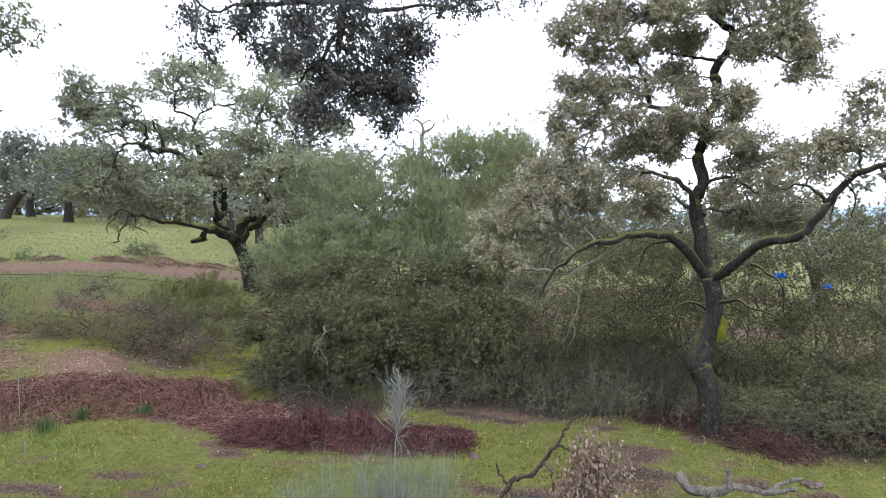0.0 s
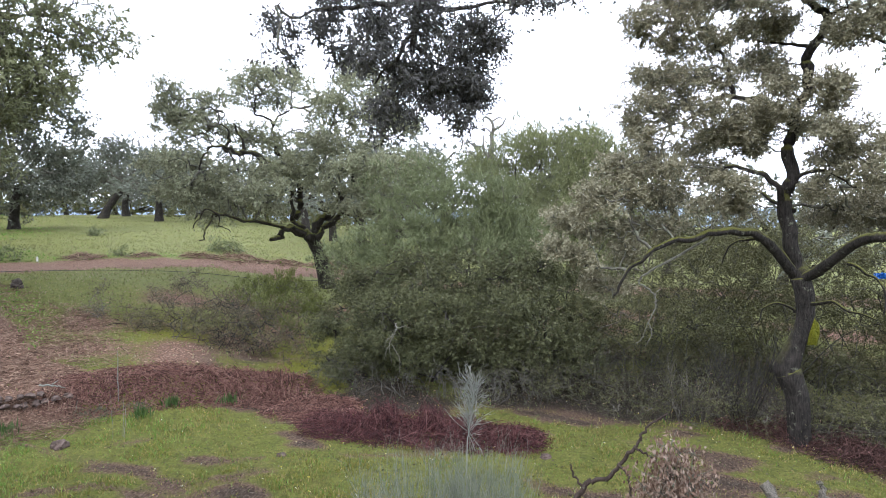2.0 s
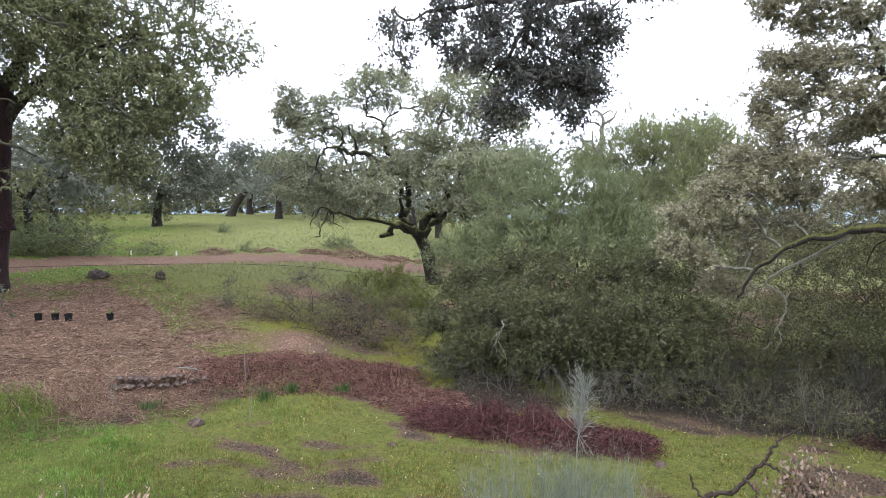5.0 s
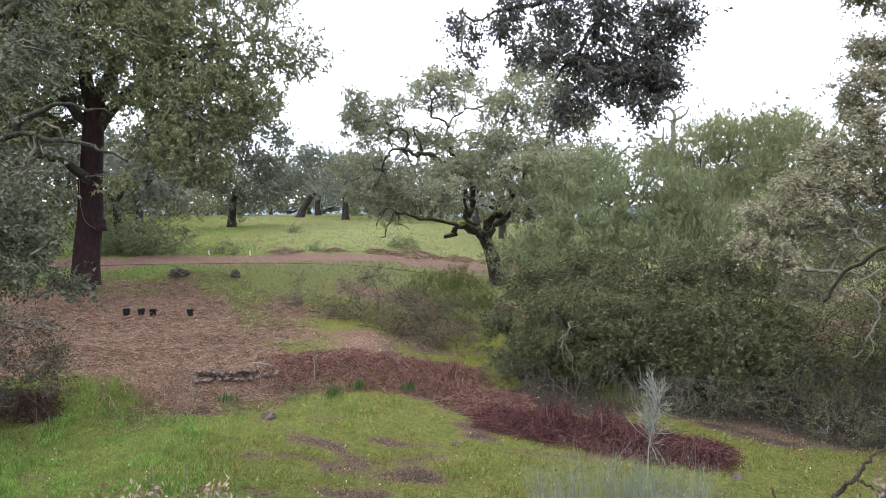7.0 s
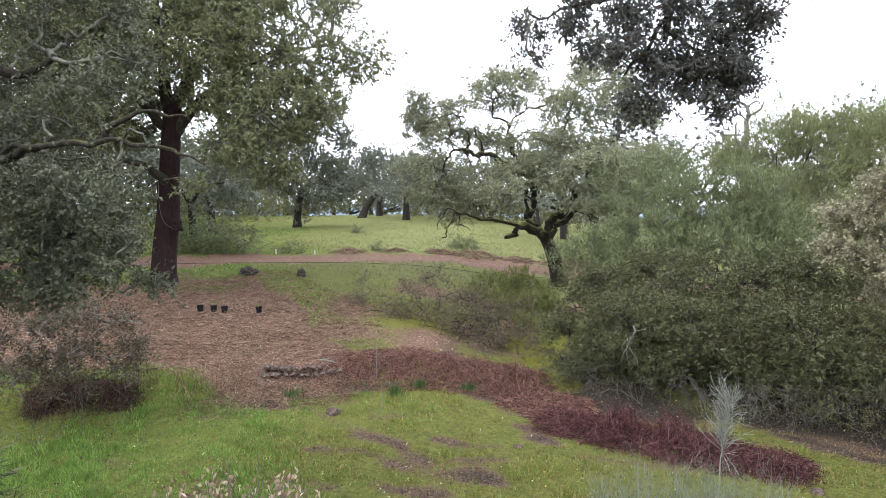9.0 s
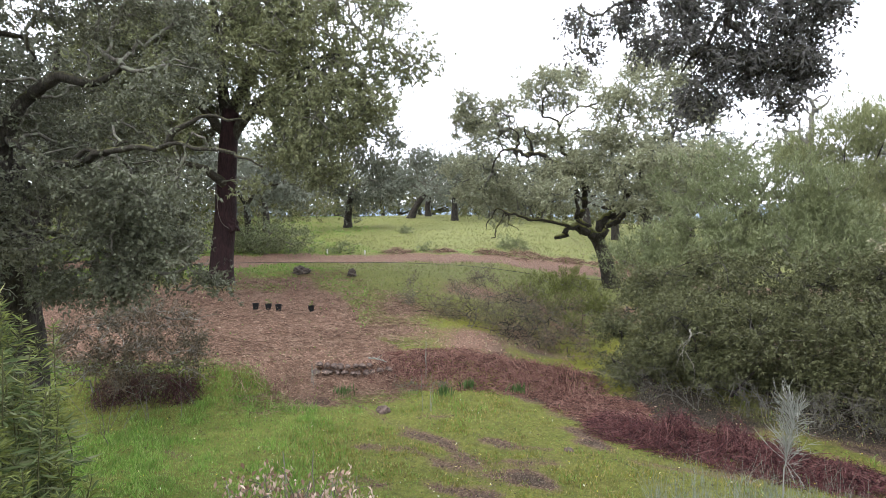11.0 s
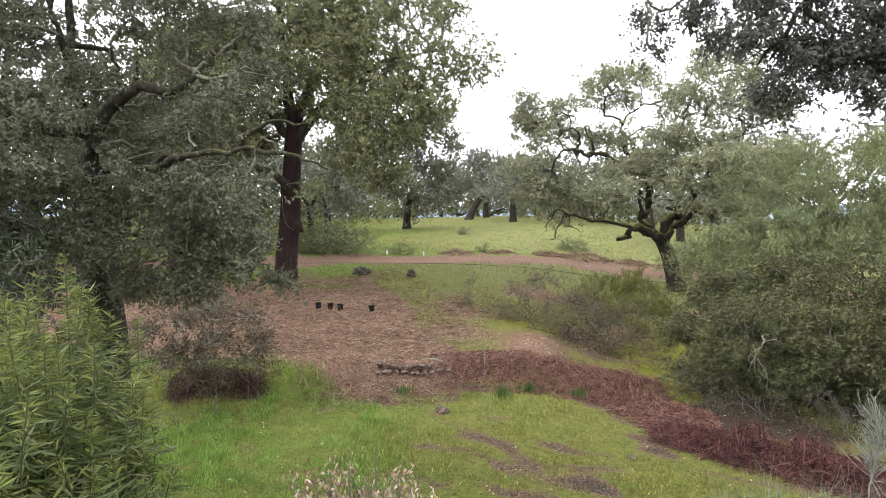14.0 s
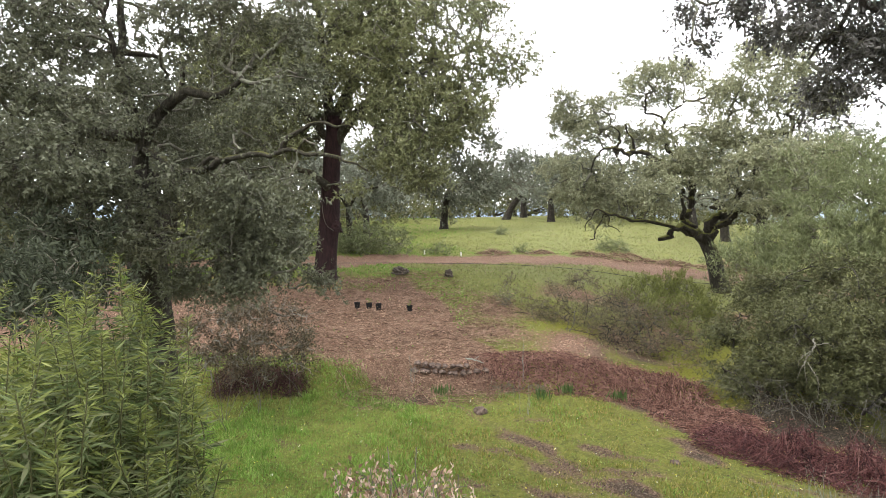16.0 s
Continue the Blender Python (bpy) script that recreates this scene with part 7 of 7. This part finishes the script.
for q in [(-2.74, 2.18, 1.47), (-2.62, 2.30, 1.46), (-2.80, 2.10, 1.34), (-2.54, 2.38, 1.33), (-2.44, 2.47, 1.29), (-2.93, 1.94, 1.34)]:
    q = np.array(q) - np.array(g)
    tb.add(wander((q[0] * 0.7, q[1] * 0.7, -0.03), q, 9, 0.05), 0.005, 0.003, 4)
ob = new("dry_sticks", tb.mesh("sticks", M["grey_twig"], False))
ob.location = g
tagged(ob, "bare grey stalks standing among the stubble", "stalks")

# dead fallen boughs
def bough(label, lines, mat, r, name="fallen_branch"):
    g = np.array(lines[0][0])
    g[2] = float(ground_z(g[0], g[1]))
    root = thing(name, label, "branch", tuple(g))
    for i, l in enumerate(lines):
        tb = Tubes()
        p = smooth_path([np.array(q) - g for q in l], 7)
        p[1:-1] += RNG.normal(0, 0.006, p[1:-1].shape)
        tb.add(p, r if i == 0 else r * 0.5, r * 0.3, 10 if i == 0 else 6, 0.1 if r < 0.05 else 0.2)
        part("bough" if i == 0 else "side_branch", tb.mesh("bough", M[mat]), root)


bough("dark crooked dead branch rising from the grass",
      [[(0.37, 4.28, 0.65), (0.51, 4.27, 0.88), (0.67, 4.25, 0.96), (0.77, 4.23, 1.11), (0.85, 4.22, 1.22), (0.92, 4.20, 1.36), (1.04, 4.17, 1.46)], [(0.73, 4.24, 1.06), (0.77, 4.13, 1.02), (0.80, 4.12, 0.88)], [(0.83, 4.22, 1.20), (0.92, 4.15, 1.16), (0.98, 4.08, 1.14)], [(0.49, 4.27, 0.86), (0.42, 4.28, 0.93), (0.39, 4.28, 1.02)]], "dead_bark", 0.02)
bough("lichen-crusted fallen branch lying in the grass",
      [[(2.33, 5.75, 0.33), (2.42, 5.60, 0.22), (2.59, 5.52, 0.25), (2.84, 5.51, 0.30), (3.05, 5.40, 0.30), (3.24, 5.28, 0.39)], [(2.59, 5.52, 0.25), (2.55, 5.43, 0.21), (2.59, 5.30, 0.17)], [(3.05, 5.40, 0.30), (3.20, 5.43, 0.38), (3.38, 5.43, 0.42)], [(2.71, 5.46, 0.31), (2.71, 5.47, 0.44), (2.68, 5.48, 0.49)]], "mottled_bark", 0.055)
bough("pale lichened dead branch hanging in the thicket",
      [[(2.34, 7.55, 2.59)] + [(1.60, 7.72, 2.08), (1.63, 7.71, 1.96), (1.74, 7.69, 1.87), (1.76, 7.68, 1.71), (1.68, 7.70, 1.50), (1.62, 7.71, 1.30), (1.54, 7.73, 1.21)], [(1.68, 7.70, 1.50), (1.72, 7.69, 1.35), (1.65, 7.71, 1.18)], [(1.74, 7.69, 1.85), (1.81, 7.67, 1.94)]], "pale_bark", 0.016, "dead_branch")
bough("pale log at the thicket's edge", [[(5.03, 7.22, 0.33), (5.17, 7.12, 0.42), (5.40, 7.07, 0.46), (5.68, 6.98, 0.47)]], "lichen_bark", 0.05, "log")

bough("pale dead branch hanging in the bush",
      [[(-1.86, 9.02, 1.16), (-1.80, 8.73, 1.11), (-1.86, 8.67, 0.99), (-1.89, 8.66, 0.87), (-1.87, 8.72, 0.61)], [(-1.80, 8.73, 1.13), (-1.68, 8.70, 1.18), (-1.57, 8.77, 1.12)], [(-1.86, 8.67, 0.91), (-1.73, 8.64, 0.69), (-1.75, 8.69, 0.43)], [(-1.89, 8.66, 0.92), (-1.97, 8.64, 0.68)], [(-1.84, 8.72, 1.05), (-1.93, 8.65, 0.96), (-1.96, 8.65, 0.83)]], "pale_bark", 0.012, "dead_branch")
bough("pale lichened twigs hanging from the oak's limb",
      [[(3.91, 6.40, 2.69), (3.92, 6.28, 2.56), (3.97, 6.24, 2.47), (4.06, 6.19, 2.49), (4.11, 6.09, 2.45)], [(3.97, 6.24, 2.47), (4.00, 6.22, 2.32), (4.07, 6.18, 2.21)], [(3.93, 6.27, 2.53), (3.91, 6.28, 2.45), (3.94, 6.26, 2.38)], [(4.06, 6.19, 2.49), (4.09, 6.17, 2.57)]], "pale_bark", 0.01, "dead_branch")
bough("pale bleached sticks lying on the bracken bank",
      [[(-6.42, 7.16, 0.52), (-6.26, 7.24, 0.50), (-6.13, 7.28, 0.46)], [(-6.28, 7.22, 0.51), (-6.22, 7.27, 0.57)]], "pale_twig", 0.014)

# bare bleached tree beyond the bushes
tree("dead_tree", "bare bleached dead tree above the bushes", "tree",
     [([(-0.66, 15.49, 3.59), (-0.68, 15.48, 4.18), (-0.66, 15.49, 4.66)], 0.090, 0.080),
      ([(-0.66, 15.49, 4.59), (-0.62, 15.49, 4.99), (-0.65, 15.49, 5.31), (-0.78, 15.48, 5.45), (-0.91, 15.47, 5.41)], 0.068, 0.019),
      ([(-0.62, 15.49, 5.15), (-0.44, 15.49, 5.21), (-0.32, 15.50, 5.33), (-0.30, 15.50, 5.45)], 0.045, 0.016),
      ([(-0.68, 15.48, 4.32), (-0.77, 15.48, 4.47), (-0.87, 15.48, 4.79), (-0.84, 15.48, 5.01)], 0.053, 0.016),
      ([(-0.85, 15.48, 4.72), (-1.15, 15.46, 4.74), (-1.32, 15.44, 4.84)], 0.033, 0.013),
      ([(-0.70, 15.48, 4.18), (-0.95, 15.47, 4.34), (-1.25, 15.45, 4.55), (-1.41, 15.44, 4.58)], 0.045, 0.013),
      ([(-0.66, 15.49, 5.32), (-0.47, 15.49, 5.44), (-0.35, 15.50, 5.36)], 0.030, 0.013),
      ([(-0.63, 15.49, 5.06), (-0.81, 15.48, 5.18), (-0.94, 15.47, 5.11)], 0.027, 0.010),
      ([(-1.23, 15.45, 4.54), (-1.32, 15.44, 4.73)], 0.022, 0.010)],
     [], "pale_bark", "hazed_leaf")

# moss cushion on the oak
ob = new("moss_cushion", lump(0.07, 0.11, 0.25, 0.25, 9, "soil", 4))
mm, nd, l, b = material("moss", 0.95, 0.1)
mf = noise_at(nd, l, 40, 5, 0.7)
l.new(ramp(nd, l, mf, [(0.3, (0.05, 0.055, 0.006)), (0.7, (0.15, 0.15, 0.014))]), b.inputs["Base Color"])
bumped(nd, l, b, mf, 1.0, 0.03)
ob.data.materials[0] = mm
ob.location = (3.65, 7.73, 1.38)
tagged(ob, "bright yellow-green moss cushion on the oak trunk", "moss")

# blue sheets in the wood
for p, w in (((4.96, 8.68, 2.06), 0.085), ((5.57, 8.54, 1.92), 0.05)):
    bm = bmesh.new()
    bmesh.ops.create_grid(bm, x_segments=12, y_segments=8, size=1)
    for v in bm.verts:
        v.co = Vector((v.co.x * w, 0.05 * noise.noise(v.co * 3), v.co.y * w * 0.4 + 0.04 * noise.noise(v.co * 2.1 + Vector((4, 0, 0)))))
    bmesh.ops.solidify(bm, geom=bm.faces[:], thickness=0.006)
    me = bpy.data.meshes.new("sheet")
    bm.to_mesh(me)
    bm.free()
    me.materials.append(M["blue_sheet"])
    ob = new("blue_sheet", me)
    ob.location = p
    tagged(ob, "crumpled blue plastic sheet caught in the thicket", "plastic sheet")

heap("twig_heap", "dark heap of dead twigs at the grass edge", "twig heap",
     [near((-8.62, 4.60), 0.2, 0.14), near((-8.80, 4.20), 0.2, 0.08), near((-8.72, 4.40), 0.2, 0.12), near((-8.42, 4.85), 0.24, 0.22), near((-8.18, 5.05), 0.2, 0.2)], "dark_stem", 1300, 0.003, 0.26)
bush("bramble_bush", "dull brown-green bramble at the slope's foot", (-8.04, 4.11),
     [[(-8.09, 3.33, 1.29, 0.33, 0.25), (-8.48, 3.92, 1.40, 0.35, 0.27), (-8.51, 4.29, 1.35, 0.36, 0.27), (-8.19, 4.48, 1.06, 0.40, 0.31), (-8.35, 4.98, 1.28, 0.37, 0.26), (-7.92, 4.14, 0.78, 0.34, 0.21), (-7.94, 4.70, 0.80, 0.35, 0.26), (-8.09, 5.21, 0.92, 0.27, 0.26), (-7.94, 3.65, 0.98, 0.33, 0.23), (-7.75, 3.11, 1.07, 0.32, 0.16)],
      [(-7.96, 3.97, 1.53, 0.42, 0.30), (-7.97, 4.37, 1.53, 0.43, 0.31), (-7.88, 4.74, 1.37, 0.39, 0.30), (-8.03, 4.06, 1.09, 0.43, 0.29), (-8.01, 4.51, 0.99, 0.44, 0.28), (-7.88, 4.92, 0.88, 0.31, 0.23), (-8.22, 4.34, 0.71, 0.40, 0.19), (-8.12, 4.71, 0.59, 0.36, 0.16), (-8.45, 4.35, 0.62, 0.35, 0.28), (-8.4, 4.75, 0.52, 0.35, 0.26), (-8.5, 3.85, 0.75, 0.36, 0.3), (-8.2, 5.1, 0.5, 0.3, 0.24), (-8.75, 4.1, 0.6, 0.3, 0.25), (-8.11, 3.68, 1.36, 0.42, 0.42)]],
     "shade_scrub", 16, 0.6, 0.006, (0.045, 0.018), 0.6, 14, sprig=0.12, twigs=0.9, gap=0.28, twig_mat="grey_twig", bark="twig_bark")


# fresh leafy shrub on the bank beside the camera
def leafy_shrub(foot, tips, per):
    g = on_ground(foot)
    root = thing("leafy_shrub", "bright green shrub with long narrow leaves on upright stems", "shrub", g)
    rng = np.random.default_rng(5)
    rest_p, rest_w = [], []
    blade = []
    for k in range(4):
        bm = bmesh.new()
        cols = []
        for i in range(6):
            u = i / 5
            w = 0.052 * math.sin(math.pi * min(1, u * 0.92 + 0.08)) ** 0.8 * (1 if i < 5 else 0.05)
            z, y = u, -0.16 * (k + 1) * u * u
            cols.append([bm.verts.new((-w, y + w * 0.4, z)), bm.verts.new((0, y, z)), bm.verts.new((w, y + w * 0.4, z))])
        for a, b in zip(cols, cols[1:]):
            bm.faces.new((a[0], a[1], b[1], b[0]))
            bm.faces.new((a[1], a[2], b[2], b[1]))
        me = bpy.data.meshes.new("leaf")
        bm.to_mesh(me)
        bm.free()
        me.materials.append(M["shrub_leaf"])
        me.polygons.foreach_set("use_smooth", [True] * len(me.polygons))
        blade.append(me)
    placed = []
    for t in tips:
        tip = np.array(t) - np.array(g)
        f = np.array([tip[0] * 0.3 + rng.normal(0, 0.12), tip[1] * 0.3 + rng.normal(0, 0.12), -0.05])
        f[2] = float(ground_z(g.x + f[0], g.y + f[1])) - g.z - 0.03
        line = smooth_path([f, f + (tip - f) * [0.68, 0.68, 0.42] + rng.normal(0, 0.05, 3), f + (tip - f) * [0.92, 0.92, 0.8] + rng.normal(0, 0.03, 3), tip], 6)
        tb = Tubes()
        tb.add(line, 0.0045, 0.0015, 5)
        part("stem", tb.mesh("stem", M["green_stem"]), root)
        for i in range(per):
            u = rng.uniform(0.15, 1.0) ** 0.8
            j = u * (len(line) - 1)
            a = int(min(j, len(line) - 2))
            q = line[a] + (line[a + 1] - line[a]) * (j - a)
            up = unit(line[a + 1] - line[a])
            o = unit(np.cross(up, rng.normal(0, 1, 3)))
            d = unit(o + up * (rng.uniform(-0.2, 1.0) if u > 0.8 else rng.uniform(-0.6, 0.5)) - [0, 0, 0.7 * (1 - u)])
            L = rng.uniform(0.036, 0.078) * (1.15 - 0.6 * max(0, u - 0.75) / 0.25)
            placed.append((q, d, L, u + rng.normal(0, 0.06)))
    order = sorted(range(len(placed)), key=lambda i: -placed[i][3])
    for n_, i in enumerate(order):
        q, d, L, u = placed[i]
        if n_ < 900 and n_ % 3 == 0:
            ob = part("leaf", blade[i % 4], root)
            m = Vector(d).to_track_quat("Z", "Y").to_matrix().to_4x4()
            ob.matrix_basis = Matrix.Translation(q) @ m @ Matrix.Rotation(rng.uniform(0, 6.28), 4, "Z") @ Matrix.Scale(L, 4)
        else:
            rest_p.append(q), rest_w.append((d, L))
    p = np.array(rest_p)
    d = np.array([w[0] for w in rest_w])
    ln = np.array([w[1] for w in rest_w])
    cut = len(p) // 5
    for a, b, mat in ((0, cut, "fresh_leaf"), (cut, len(p), "mature_leaf")):
        v, t = leaves(p[a:b], d[a:b], ln[a:b], ln[a:b] * 0.125)
        part("foliage", tri_mesh("foliage", v, t, M[mat]), root, kind="stuff")


mm, nd, l, b = material("shrub_leaf", 0.4, 0.4)
oi = nd.new("ShaderNodeObjectInfo")
sc = ramp(nd, l, oi.outputs["Random"], [(0, (0.10, 0.14, 0.036)), (0.4, (0.125, 0.165, 0.043)), (0.75, (0.17, 0.205, 0.06)), (1, (0.22, 0.225, 0.085))])
l.new(sc, b.inputs["Base Color"])
tr, ms = nd.new("ShaderNodeBsdfTranslucent"), nd.new("ShaderNodeMixShader")
l.new(sc, tr.inputs["Color"])
ms.inputs["Fac"].default_value = 0.3
l.new(b.outputs["BSDF"], ms.inputs[1])
l.new(tr.outputs["BSDF"], ms.inputs[2])
l.new(ms.outputs["Shader"], nd["Material Output"].inputs["Surface"])
M["shrub_leaf"] = mm
M["green_stem"] = plain_material("green_stem", [(0.035, 0.035, 0.016), (0.085, 0.085, 0.035)], 30, bump=0.1)
tips = [(-2.06, 0.27, 2.50), (-2.24, 0.37, 2.52), (-2.32, 0.46, 2.57), (-2.50, 0.57, 2.59), (-2.68, 0.66, 2.61), (-2.38, 0.64, 2.51), (-2.54, 0.77, 2.55), (-2.52, 0.84, 2.47), (-2.58, 0.96, 2.41), (-2.11, 0.50, 2.47), (-2.03, 0.40, 2.48), (-2.16, 0.65, 2.42), (-1.85, 0.29, 2.47), (-1.99, 0.52, 2.37), (-2.23, 0.75, 2.32), (-2.11, 0.77, 2.22), (-1.83, 0.38, 2.37), (-1.76, 0.22, 2.42), (-1.98, 0.57, 2.23), (-2.16, 0.24, 2.50), (-1.97, 0.17, 2.50), (-1.77, 0.16, 2.40), (-1.75, 0.29, 2.32), (-1.81, 0.43, 2.23), (-1.87, 0.58, 2.15), (-2.03, 0.71, 2.11), (-3.03, 0.54, 2.54), (-3.14, 0.47, 2.55), (-2.81, 0.58, 2.54), (-2.84, 0.84, 2.53), (-2.45, 0.36, 2.50), (-2.23, 0.75, 2.40), (-2.14, 0.38, 2.50), (-2.10, 0.53, 2.42), (-2.31, 0.52, 2.53)]
rt = np.random.default_rng(12)
tips = tips + [(a[0] + rt.normal(-0.03, 0.09), a[1] + rt.normal(-0.05, 0.1), a[2] + rt.normal(-0.16, 0.1)) for a in tips for k in range(4)]
leafy_shrub((-2.04, 0.38), tips, 220)
# Leaf colour and the second clump row stand in for shade below the oak.
bush("grey_bush", "dull dark green bush under the spreading oak, darkened further for its shade", (-4.68, 0.94),
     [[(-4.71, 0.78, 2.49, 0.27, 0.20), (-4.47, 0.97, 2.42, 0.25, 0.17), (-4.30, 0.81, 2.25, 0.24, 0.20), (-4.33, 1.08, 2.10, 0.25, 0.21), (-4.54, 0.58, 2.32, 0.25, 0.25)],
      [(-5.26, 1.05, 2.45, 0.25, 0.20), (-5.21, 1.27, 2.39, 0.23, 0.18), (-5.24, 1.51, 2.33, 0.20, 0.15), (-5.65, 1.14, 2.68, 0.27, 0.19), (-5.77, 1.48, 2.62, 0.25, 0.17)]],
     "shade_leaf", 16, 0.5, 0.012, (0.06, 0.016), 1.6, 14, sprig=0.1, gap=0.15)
